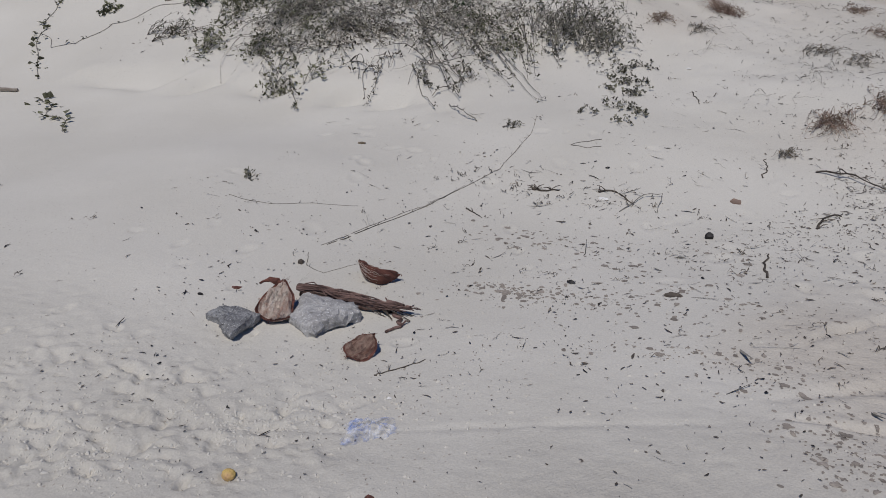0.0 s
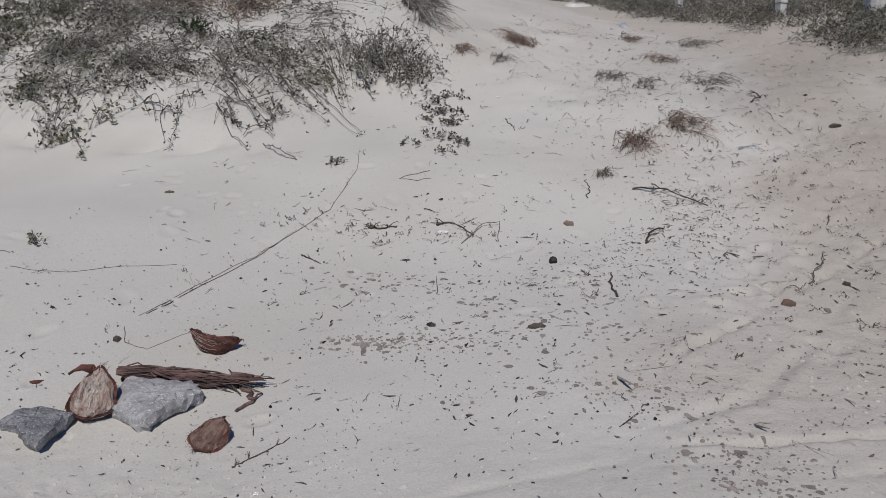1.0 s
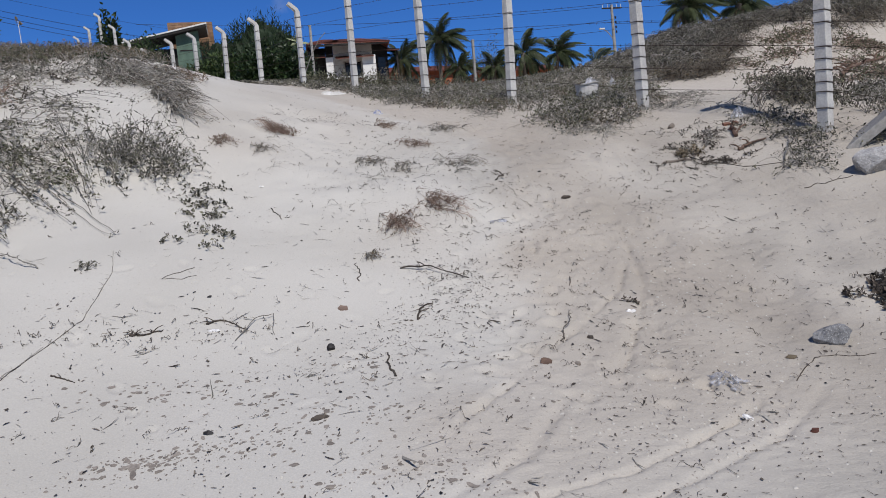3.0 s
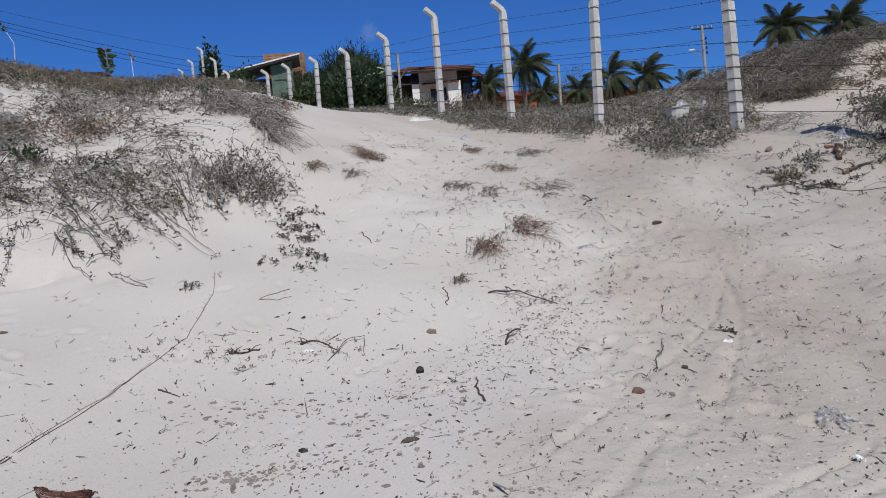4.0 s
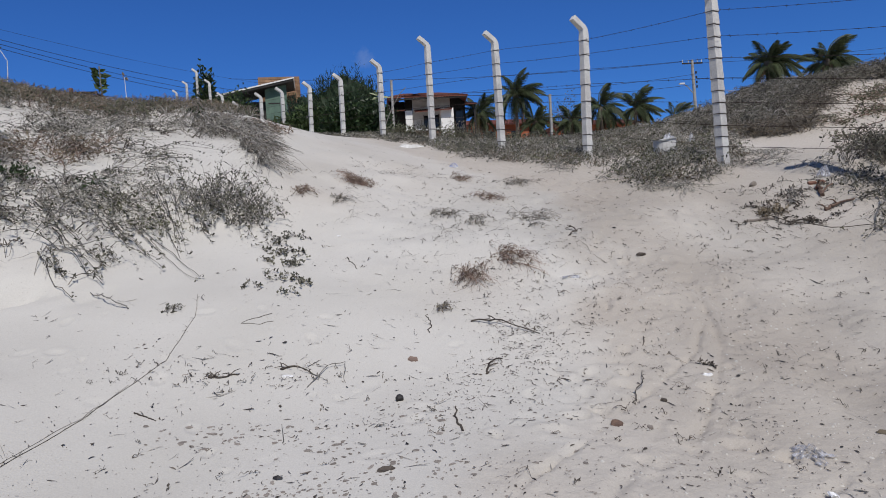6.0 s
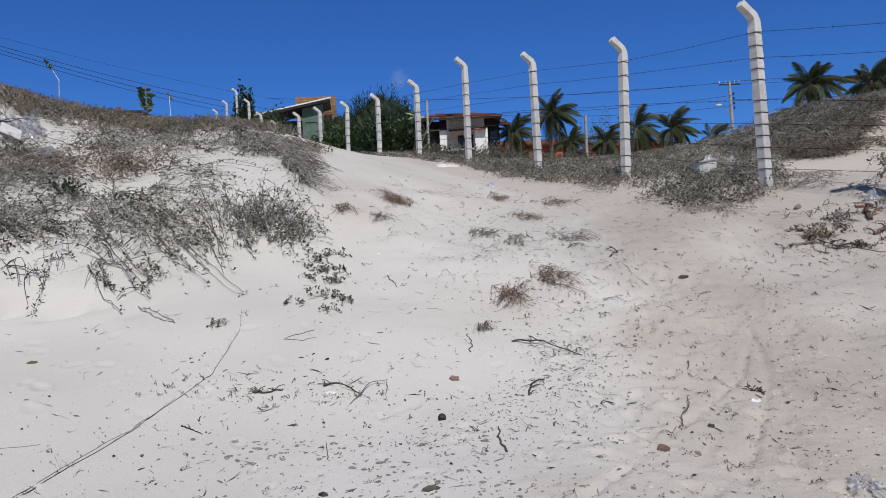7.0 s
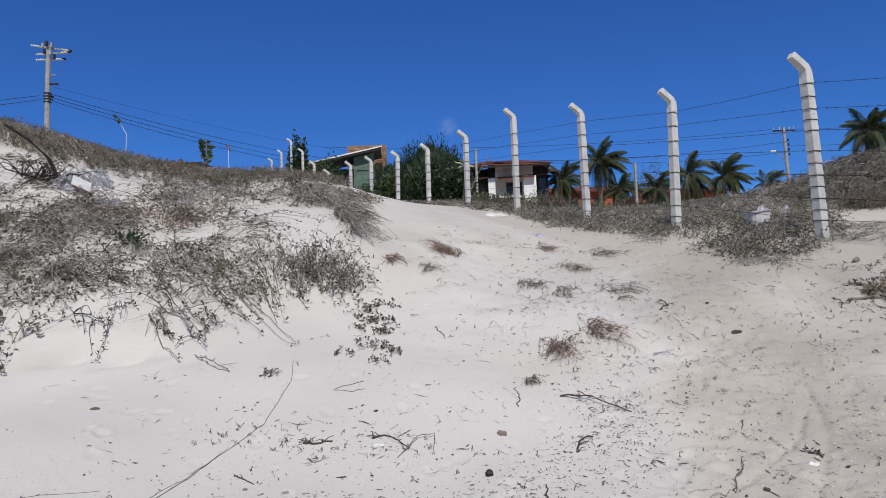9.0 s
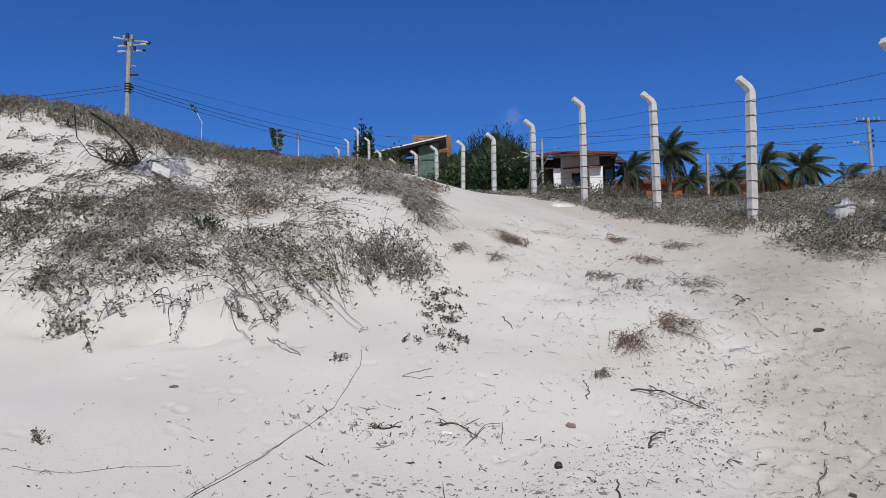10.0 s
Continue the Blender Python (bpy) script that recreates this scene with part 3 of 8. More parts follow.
    # the foreground, y below 2.35, is made patchily darker and greyer
    greying = np.clip(greying + 0.55 * np.clip((2.35 - y) / 0.7, 0, 1) * np.clip(0.8 + 0.45 * soft_noise(x, y, 0.5, 17) + 0.3 * soft_noise(x, y, 0.13, 18), 0.1, 1.2), 0, 1)
    ob.data.attributes.new("greyed", "FLOAT", "POINT").data.foreach_set("value", greying.ravel().astype(np.float32))
    tagged(ob, "pale trodden beach sand rising to a dune", "sand", kind="structure")
    return xs, ys, z


GRID_X, GRID_Y, GRID_Z = make_ground()


def sand_height(x, y):
    """Height of the sand as built, prints and ruts included."""
    x, y = np.broadcast_arrays(np.asarray(x, float), np.asarray(y, float))
    i = np.clip(np.searchsorted(GRID_X, x) - 1, 0, len(GRID_X) - 2)
    j = np.clip(np.searchsorted(GRID_Y, y) - 1, 0, len(GRID_Y) - 2)
    u, v = (x - GRID_X[i]) / (GRID_X[i + 1] - GRID_X[i]), (y - GRID_Y[j]) / (GRID_Y[j + 1] - GRID_Y[j])
    return (GRID_Z[j, i] * (1 - u) + GRID_Z[j, i + 1] * u) * (1 - v) + (GRID_Z[j + 1, i] * (1 - u) + GRID_Z[j + 1, i + 1] * u) * v


def on_sand(x, y, up=0.0):
    return float(sand_height(x, y)) + up


# ---- the fence ----
def fence_post(x, y, tall, lean=0.0, levels=(), bands=()):
    """A bent-topped post; wires pass at the levels, more wire loops sit at the bands."""
    z = on_sand(x, y)
    low = 0.35  # buried foot
    post = thing("fence_post", pose(x, y, z, 0, lean, 19.0), "weathered pale concrete fence post with a bent top", "fence post", "fence posts on the dune")
    bm = bmesh.new()
    h = tall - 0.17
    if not levels:
        levels = [tall - 0.33 - 0.235 * i for i in range(7) if tall - 0.33 - 0.235 * i > 0.1]
    ties = sorted([*levels, *bands], reverse=True)
    rings = [(0, -low, 0.058)]
    for hz in ties[::-1]:  # the casting swells a little between the wire notches
        rings += [(0, hz + 0.006, 0.0568), (0, hz - 0.008, 0.0512)][::-1]
    rings += [(0, h, 0.050), (-0.035, h + 0.05, 0.049), (-0.21, h + 0.17, 0.043)]
    last = None
    for k, (ox, oz, r) in enumerate(rings):
        tilt = {len(rings) - 2: 0.45, len(rings) - 1: 0.95}.get(k, 0)
        ring = [bm.verts.new((ox + sx * r * math.cos(tilt), sy * r, oz + sx * r * math.sin(tilt))) for sx, sy in ((-1, -1), (1, -1), (1, 1), (-1, 1))]
        if last:
            for i in range(4):
                bm.faces.new((last[i], last[(i + 1) % 4], ring[(i + 1) % 4], ring[i]))
        else:
            bm.faces.new(ring[::-1])
        last = ring
    bm.faces.new(last)
    bmesh.ops.bevel(bm, geom=[e for e in bm.edges], offset=0.004, segments=1, affect="EDGES")
    part("post", bm, CONCRETE, post)
    for hz in ties:
        bm = bmesh.new()
        r = 0.057
        box(bm, -r, -r, -0.005, r, r, 0.005, 0.003)
        tie = part("wire_tie", bm, RUST, post, "rusty wire loop")
        tie.matrix_local = pose(0, 0, hz, 6, 3, 0)
    m = post.matrix_world
    return [m @ Vector((-0.05, -0.058, hz)) for hz in levels]


LEVELS = [(1.85, 1.62, 1.39, 1.16, 0.92, 0.70, 0.48), (1.72, 1.46, 1.21, 0.98, 0.76, 0.55, 0.35), (1.82, 1.52, 1.27, 1.03, 0.75, 0.48, 0.23), (1.77, 1.56, 1.33, 1.11, 0.86, 0.61, 0.36),
          (1.84, 1.60, 1.38, 1.14, 0.90, 0.66, 0.42), (1.72, 1.48, 1.25, 1.03, 0.80, 0.56, 0.33), (1.56, 1.33, 1.10, 0.87, 0.64, 0.41, 0.20)]
BANDS = {0: (1.27, 0.8), 1: (1.58, 1.09, 0.65, 0.44, 0.2), 2: (1.67, 1.40, 0.89, 0.62, 0.35), 3: (0.2,), 4: (0.2,)}
FENCE = [(5.75, 3.1, 2.15, 0.0), (5.08, 5.59, 2.15, 0.5), (4.57, 7.82, 2.15, -1.5), (3.86, 10.24, 2.10, 2.0), (3.19, 12.62, 2.16, -0.5), (2.32, 14.9, 2.25, 0.3),
         (1.52, 17.25, 1.87, 0.3), (0.68, 19.65, 1.70, 0.5), (-0.17, 22.0, 1.74, 1.2), (-1.05, 24.4, 1.85, 0), (-1.9, 26.8, 1.85, 0), (-2.95, 29.2, 1.6, 0),
         (-3.8, 31.6, 1.9, 0), (-4.6, 34.0, 2.1, 0), (-5.45, 36.2, 2.2, 0), (-6.3, 38.4, 1.45, 0), (-7.2, 40.6, 1.4, 0)]
hooks = [fence_post(*p, LEVELS[k] if k < len(LEVELS) else (), BANDS.get(k, ())) for k, p in enumerate(FENCE)]


def barbed_wire(points, seed):
    rng = np.random.default_rng(seed)
    path = []
    for a, b in zip(points, points[1:]):
        n = 9
        sag = rng.uniform(0.0, 0.015)
        for i in range(n):
            u = i / n
            p = a.lerp(b, u)
            path.append((p.x, p.y, p.z - sag * 4 * u * (1 - u)))
    path.append(tuple(points[-1]))
    path = np.array(path)
    v, f = tube_rings(path[None], np.full((1, len(path)), 0.0026))
    bv, bf = [v], [f]
    # barbs: short twisted spikes
    seg = np.linalg.norm(np.diff(path, axis=0), axis=1)
    run = np.concatenate([[0], np.cumsum(seg)])
    s = np.arange(0.1, run[-1], 0.13)
    c = np.stack([np.interp(s, run, path[:, k]) for k in range(3)], -1)
    w = unit(rng.normal(size=(len(c), 3))) * 0.016
    pv, pf = tube_rings(np.stack([c - w, c + w], 1), np.full((len(c), 2), 0.003))
    bv.append(pv), bf.append(pf + len(v))
    ob = quads("barbed_wire", np.concatenate(bv), np.concatenate(bf), RUST)
    return tagged(ob, "rusty barbed wire strung between concrete posts", "wire", "fence wires")


for k in range(7):
    barbed_wire([h[k] for h in hooks[:len(hooks) if k < 5 else 8] if len(h) > k], 40 + k)


# ---- houses and walls beyond the dune ----
def tiled_slope(name, parent, a, b, c, d, rows, cols, material=TILE):
    """A roof slope a-b (eave), d-c (ridge) of overlapping tile courses."""
    a, b, c, d = (Vector(p) for p in (a, b, c, d))
    bm = bmesh.new()
    nrm = (b - a).cross(d - a).normalized()
    for r in range(rows):
        u0, u1 = r / rows, (r + 1.12) / rows
        for q in range(cols):
            v0, v1 = q / cols, (q + 1) / cols
            crest = (v0 + v1) / 2
            pts = []
            for v, up in ((v0, 0.02), (crest, 0.075), (v1, 0.02)):
                lo, hi = a.lerp(b, v).lerp(d.lerp(c, v), u0), a.lerp(b, v).lerp(d.lerp(c, v), min(u1, 1))
                pts.append((bm.verts.new(lo + nrm * (up + 0.02)), bm.verts.new(hi + nrm * up * 0.8)))
            for (l0, h0), (l1, h1) in zip(pts, pts[1:]):
                bm.faces.new((l0, l1, h1, h0))
    base = [bm.verts.new(p - nrm * 0.05) for p in (a, b, c, d)]
    bm.faces.new(base)
    top = [bm.verts.new(p + nrm * 0.015) for p in (a, b, c, d)]
    bm.faces.new(top)
    for i in range(4):
        bm.faces.new((base[i], base[(i + 1) % 4], top[(i + 1) % 4], top[i]))
    return part(name, bm, material, parent)


def white_house():
    y, zg = 54.0, 7.3
    h = thing("house", pose(8.85, y, zg, 0, 0, -6) @ Matrix.Diagonal((0.9, 1, 1, 1)), "white plastered single-storey house with a red tiled roof", "house")
    # front wall plane at y 0, local x from -3.4 to 3.2
    def wall(x0, y0, z0, x1, y1, z1, mat=PLASTER, name="wall"):
        return part(name, box(bmesh.new(), x0, y0, z0, x1, y1, z1), mat, h)
    wall(-1.25, 1.2, 0, 2.05, 1.4, 5.33)
    wall(-1.9, 1.5, 0, -1.25, 1.7, 5.38, DARK_WOOD)
    wall(2.05, 1.5, 0, 3.2, 1.7, 5.05, DARK_WOOD)
    wall(-3.2, 1.8, 0, -1.9, 2.0, 5.05, DARK_WOOD)
    wall(-3.2, 6.0, 0, 3.4, 6.2, 4.9)
    wall(-3.3, 2.0, 0, -3.1, 6.0, 4.9)
    wall(3.2, 1.6, 0, 3.4, 6.0, 4.85, DARK_WOOD)
    wall(1.05, -0.3, 0, 2.15, 0.1, 4.0, PLASTER, "pillar")
    wall(-1.95, 0.0, 0, -1.35, 0.3, 4.0, PLASTER, "pillar")
    wall(-1.9, -0.25, 0, 1.0, 0.0, 2.35, BRICK, "parapet")
    wall(-2.0, -0.32, 2.35, 1.05, 0.06, 2.5, PLASTER, "coping")
    win = wall(-0.3, 1.14, 2.55, 0.95, 1.22, 3.75, DARK_GLASS, "window")
    for x in (-0.34, 0.30, 0.95):
        part("frame", box(bmesh.new(), x, 1.08, 2.5, x + 0.06, 1.2, 3.8), DARK_WOOD, win)
    wall(2.5, 1.15, 2.3, 3.15, 1.25, 4.0, DARK_GLASS, "door")
    tiled_slope("awning", h, (-1.1, -0.75, 3.75), (2.0, -0.75, 3.85), (2.0, 1.2, 4.3), (-1.1, 1.2, 4.2), 4, 16)
    tiled_slope("lower_roof", h, (-4.3, -0.3, 4.0), (-1.95, -0.3, 4.0), (-1.95, 1.8, 4.45), (-4.3, 1.8, 4.45), 4, 12)
    eave = 4.9
    tiled_slope("roof", h, (-3.4, -0.9, eave), (3.4, -0.9, eave - 0.1), (1.2, 3.6, eave + 1.05), (-1.9, 3.6, eave + 1.1), 8, 30)
    tiled_slope("roof", h, (3.4, -0.9, eave - 0.1), (3.6, 7.0, eave - 0.1), (1.3, 3.7, eave + 1.05), (1.2, 3.6, eave + 1.05), 8, 24)
    tiled_slope("roof", h, (-3.5, 7.0, eave), (-3.4, -0.9, eave), (-1.9, 3.6, eave + 1.1), (-1.9, 3.7, eave + 1.1), 8, 24)
    tiled_slope("roof", h, (3.3, 0.4, 4.45), (4.3, 0.4, 4.38), (4.2, 3.0, 4.75), (3.3, 3.0, 4.8), 4, 6)
    wall(-3.3, -0.85, eave - 0.24, 3.3, -0.77, eave - 0.12, DARK_WOOD, "fascia")
    wall(4.05, 0.7, 0, 4.2, 0.85, 4.35, DARK_WOOD, "porch_post")


def brick_house():
    y, z = 50.0, 7.0
    h = thing("house", pose(-3.8, y, z, 0, 0, 0), "dark green house with a sloping slab roof and brick tower", "house")
    roof = bmesh.new()
    pts = [(-3.0, -0.55, 4.8), (2.78, -0.55, 6.0), (2.78, 2.6, 6.0), (-3.0, 2.6, 4.8)]
    lo = [roof.verts.new((a, b, c - 0.09)) for a, b, c in pts]
    hi = [roof.verts.new(p) for p in pts]
    roof.faces.new(lo[::-1]), roof.faces.new(hi)
    for i in range(4):
        roof.faces.new((lo[i], lo[(i + 1) % 4], hi[(i + 1) % 4], hi[i]))
    part("roof", roof, PLASTER, h, "pale slab roof edge")
    under = bmesh.new()
    lo = [under.verts.new((a + 0.05 * (1 if a < 0 else -1), b + 0.03 * (1 if b < 0 else -1), c - 0.25)) for a, b, c in pts]
    hi = [under.verts.new((v.co.x, v.co.y, v.co.z + 0.155)) for v in lo]
    under.faces.new(lo[::-1]), under.faces.new(hi)
    for i in range(4):
        under.faces.new((lo[i], lo[(i + 1) % 4], hi[(i + 1) % 4], hi[i]))
    part("soffit", under, DARK_WOOD, h, "dark timber soffit")
    part("wall", box(bmesh.new(), 0.75, 0, 0, 2.2, 2.5, 4.6), GREEN_WALL, h)
    part("porch", box(bmesh.new(), -2.6, 0.6, 0, 0.74, 2.5, 4.6), DARK_WOOD, h, "dark timber porch")
    gable = bmesh.new()  # infill between wall and slab
    g = [gable.verts.new(p) for p in ((0.75, 0.06, 4.6), (2.2, 0.06, 4.6), (2.2, 0.06, 5.7), (0.75, 0.06, 5.4))]
    k = [gable.verts.new(p) for p in ((0.75, 0.2, 4.6), (2.2, 0.2, 4.6), (2.2, 0.2, 5.7), (0.75, 0.2, 5.4))]
    gable.faces.new(g), gable.faces.new(k[::-1])
    for i in range(4):
        gable.faces.new((g[i], k[i], k[(i + 1) % 4], g[(i + 1) % 4]))
    part("gable", gable, GREEN_WALL, h)
    for x in (-2.2, -0.7, 0.8, 2.2):  # rafters under the slab
        z0 = 4.75 + (x + 3.0) * 1.2 / 5.78 - 0.09
        part("rafter", box(bmesh.new(), x - 0.06, -0.5, z0 - 0.13, x + 0.06, 0.05, z0 + 0.03), DARK_WOOD, h)
    win = part("window", box(bmesh.new(), 1.0, -0.05, 3.2, 1.9, 0.02, 4.3), GREEN_WALL, h)
    part("frame", box(bmesh.new(), 0.95, -0.07, 4.3, 1.95, 0.03, 4.38), DARK_WOOD, win)
    tower = part("brick_tower", box(bmesh.new(), 0.15, 3.0, 0, 3.1, 5.5, 6.86), BRICK_PALE, h, "weathered brown brick tower")
    for r in range(14):  # brick courses standing proud
        for q in range(6):
            x0 = 0.15 + q * 0.49 + (0.24 if r % 2 else 0)
            bm = box(bmesh.new(), x0 + 0.02, 2.97, 4.5 + r * 0.168, min(x0 + 0.47, 3.1), 3.02, 4.64 + r * 0.168)
            part("brick", bm, BRICK_PALE, tower)


BRICK_PALE = surface("weathered_brick", (0.36, 0.22, 0.13), (0.24, 0.14, 0.085), 3, 30, 0.9, 0.4, 0.02, vary=0.3, by="object")
white_house()
brick_house()


def low_house(x, y, z, wide, tall, label):
    """A long low house: orange wall, tiled roof, openings."""
    h = thing("house", pose(x, y, z, 0, 0, 2), label, "house")
    part("wall", box(bmesh.new(), -wide / 2, 0, 0, wide / 2, 4, tall, 0.02), RED_WALL, h)
    tiled_slope("roof", h, (-wide / 2 - 0.4, -0.5, tall - 0.05), (wide / 2 + 0.4, -0.5, tall - 0.05), (wide / 2 + 0.3, 3, tall + 0.9), (-wide / 2 - 0.3, 3, tall + 0.9), 5, int(wide * 4))
    for k in range(int(wide // 2.4)):
        wx = -wide / 2 + 1.2 + k * 2.4
        w = part("window", box(bmesh.new(), wx, -0.03, tall - 1.5, wx + 0.9, 0.04, tall - 0.6), DARK_GLASS, h)
        part("sill", box(bmesh.new(), wx - 0.06, -0.1, tall - 1.58, wx + 0.96, 0.04, tall - 1.5), PLASTER, w)


low_house(16.2, 62.0, 8.6, 9.0, 2.6, "low orange-red house behind the coconut palms")
low_house(27.5, 66.0, 9.2, 9.0, 2.3, "low red house with a tiled roof")
wall_long = thing("garden_wall", pose(9.7, 29.0, 4.68, 0, 0, 0), "low whitewashed wall at the dune's back", "wall")
part("masonry", box(bmesh.new(), -2.4, 0, 0, 2.6, 0.15, 0.62, 0.01), PLASTER, wall_long)
part("coping", box(bmesh.new(), -2.45, -0.03, 0.62, 2.65, 0.18, 0.68, 0.01), PLASTER, wall_long)


# ---- poles and cables ----
def round_bar(bm, path, r0, r1, sides=10):
    path = [Vector(p) for p in path]
    rings = []
    for i, p in enumerate(path):
        way = (path[min(i + 1, len(path) - 1)] - path[max(i - 1, 0)]).normalized()
        a = way.orthogonal().normalized() if abs(way.z) < 0.99 else Vector((1, 0, 0))
        b = way.cross(a)
        r = r0 + (r1 - r0) * i / max(1, len(path) - 1)
        rings.append([bm.verts.new(p + (a * math.cos(2 * math.pi * k / sides) + b * math.sin(2 * math.pi * k / sides)) * r) for k in range(sides)])
    for u, v in zip(rings, rings[1:]):
        for k in range(sides):
            bm.faces.new((u[k], u[(k + 1) % sides], v[(k + 1) % sides], v[k]))
    bm.faces.new(rings[0][::-1]), bm.faces.new(rings[-1])
    return bm


def insulator(parent, x, y, z, tall=0.22):
    bm = bmesh.new()
    for k in range(3):
        round_bar(bm, [(x, y, z + k * tall / 3), (x, y, z + k * tall / 3 + 0.05)], 0.05, 0.035, 8)
    round_bar(bm, [(x, y, z), (x, y, z + tall)], 0.02, 0.02, 6)
    return part("insulator", bm, CERAMIC, parent)


# crowded pole on the dune's far side
PX, PY = -17.05, 35.0
pz = on_sand(PX, PY)
left_pole = thing("utility_pole", pose(PX, PY, pz, 0, 0.8, 0), "tall concrete utility pole crowded with cross-arms and insulators", "utility pole")
TOP = 15.05 - pz
part("pole", round_bar(bmesh.new(), [(0, 0, -0.5), (0, 0, TOP * 0.5), (0, 0, TOP)], 0.155, 0.105), POLE, left_pole)
for k, (dz, left, right) in enumerate(((0.12, 0.72, 0.95), (0.42, 0.60, 1.05), (0.72, 0.50, 0.72))):  # three tiers of slim arms
    arm = part("cross_arm", box(bmesh.new(), -left + 0.25, -0.04, -0.035, right, 0.04, 0.035, 0.008), POLE, left_pole)
    arm.matrix_local = pose(0, 0, TOP - dz, 0, 4 - 4 * k, (14, -10, 6)[k])
    for x0, x1, mat in ((-left - 0.05, -left + 0.3, CERAMIC), (right - 0.38, right - 0.06, CERAMIC), (right - 0.06, right + 0.1, DARK_WOOD)):
        bm = round_bar(bmesh.new(), [(x0, 0, 0.02), (x1, 0, 0.02)], 0.035, 0.035, 8)
        for q in range(4):
            u = x0 + (x1 - x0) * (q + 0.5) / 4
            round_bar(bm, [(u - 0.02, 0, 0.02), (u + 0.02, 0, 0.02)], 0.055, 0.045, 8)
        part("insulator", bm, mat, arm)
for k, (bx, by, bz) in enumerate(((-0.22, -0.1, 0.02), (0.0, -0.2, -0.06), (0.2, -0.12, 0.0), (-0.1, -0.2, 0.34), (0.17, -0.18, 0.4), (0.3, -0.05, 0.55))):  # switch boxes
    part("switch_box", box(bmesh.new(), bx - 0.055, by - 0.05, TOP - bz - 0.13, bx + 0.055, by + 0.05, TOP - bz + 0.10, 0.015), DARK_WOOD if k % 2 else POLE, left_pole)
for k in range(4):  # stacked clamps that hold the low cables
    part("clamp", box(bmesh.new(), -0.155 + 0.02 * (k % 2), -0.15, TOP - 2.85 + k * 0.14, 0.15 + 0.05 * (k % 3), 0.14, TOP - 2.80 + k * 0.14, 0.012), DARK_WOOD, left_pole)
part("bracket", box(bmesh.new(), -0.12, -0.05, TOP - 1.98, 0.5, 0.05, TOP - 1.9, 0.01), DARK_WOOD, left_pole)
bm = round_bar(bmesh.new(), [(0, 0, TOP - 1.75), (0.22, -0.1, TOP - 1.5), (0.45, -0.15, TOP - 1.55)], 0.035, 0.028, 6)
part("lamp_arm", bm, POLE, left_pole)

# pole with a street lamp, far off
QX, QY = 40.65, 70.0
qz = on_sand(QX, QY)
lamp_pole = thing("utility_pole", pose(QX, QY, qz, 0, -1.0, 0), "grey utility pole with one cross-arm and a street lamp", "utility pole")
QT = 18.6 - qz
part("pole", round_bar(bmesh.new(), [(0, 0, -0.5), (0, 0, QT * 0.5), (0, 0, QT)], 0.21, 0.14), POLE, lamp_pole)
arm = part("cross_arm", box(bmesh.new(), -1.15, -0.08, QT - 0.43, 1.2, 0.08, QT - 0.29, 0.01), DARK_WOOD, lamp_pole)
for x in (-1.1, -0.45, 0.6, 1.1):
    insulator(arm, x, 0, QT - 0.27, 0.32)
for dz in (1.4, 1.9, 2.4, 2.9):
    bm = round_bar(bmesh.new(), [(0.25, -0.2, QT - dz - 0.12), (0.25, -0.2, QT - dz + 0.12)], 0.09, 0.09, 8)
    part("insulator", bm, DARK_WOOD, lamp_pole)
lamp = part("lamp_arm", round_bar(bmesh.new(), [(-0.1, 0, QT - 3.6), (-0.9, -0.3, QT - 2.9), (-1.5, -0.5, QT - 2.6)], 0.05, 0.04, 6), POLE, lamp_pole)
part("lamp_head", box(bmesh.new(), -1.95, -0.6, QT - 2.66, -1.35, -0.4, QT - 2.5, 0.03), WHITE, lamp)


def cable(points, sag, r=0.013):
    a, b = Vector(points[0]), Vector(points[1])
    path = [a.lerp(b, i / 24) - Vector((0, 0, sag * 4 * (i / 24) * (1 - i / 24))) for i in range(25)]
    v, f = tube_rings(np.array([path]), np.full((1, 25), r), 4)
    tagged(quads("power_cable", v, f, CABLE), "black overhead power cable sagging between poles", "cable", "overhead cables")


for dz, dx, end, sag in ((2.45, 0.3, (-2.6, 62, 14.4), 0.5), (2.75, 0.2, (-3.0, 62, 13.7), 0.6), (2.6, 0.25, (-2.9, 62, 14.0), 0.55), (2.1, 0.4, (-1.0, 62, 15.0), 0.4)):
    cable(((PX + dx, PY, pz + TOP - dz), end), sag, 0.007 if dz < 2.2 else 0.013)
cable(((PX - 0.3, PY, pz + TOP - 2.5), (-60, 30, 8.2)), 0.5)
cable(((PX - 0.2, PY, pz + TOP - 2.7), (-60, 30, 7.6)), 0.5)
qp = Vector((QX, QY, qz + QT))
for dx, dz, end, sag in ((-1.4, 0.2, (-8, 76, 19.2), 0.8), (0.2, 1.5, (9.4, 57.6, 13.3), 0.5), (0.2, 2.6, (8.7, 57.6, 13.3), 0.6)):
    cable((qp + Vector((dx, 0.0, -dz)), end), sag, 0.018)
for dx, dz, end in ((0.82, 0.36, (75, 66, 20.0)), (0.2, 2.0, (75, 66, 17.4))):
    cable((qp + Vector((dx, 0.0, -dz)), end), 0.5, 0.018)


def slim_post(x, y, low, high, label):
    p = thing("slim_post", pose(x, y, low, 0, 0.6, 8), label, "post")
    part("shaft", box(bmesh.new(), -0.045, -0.045, -0.3, 0.045, 0.045, high - low, 0.01), POLE, p)
    part("cap", box(bmesh.new(), -0.052, -0.052, high - low, 0.052, 0.052, high - low + 0.05, 0.01), POLE, p)


slim_post(3.28, 30.0, on_sand(3.28, 30), 8.15, "slim pale concrete post beside the hedge")
slim_post(9.2, 27.0, on_sand(9.2, 27), 6.75, "slim grey concrete post by the low wall")


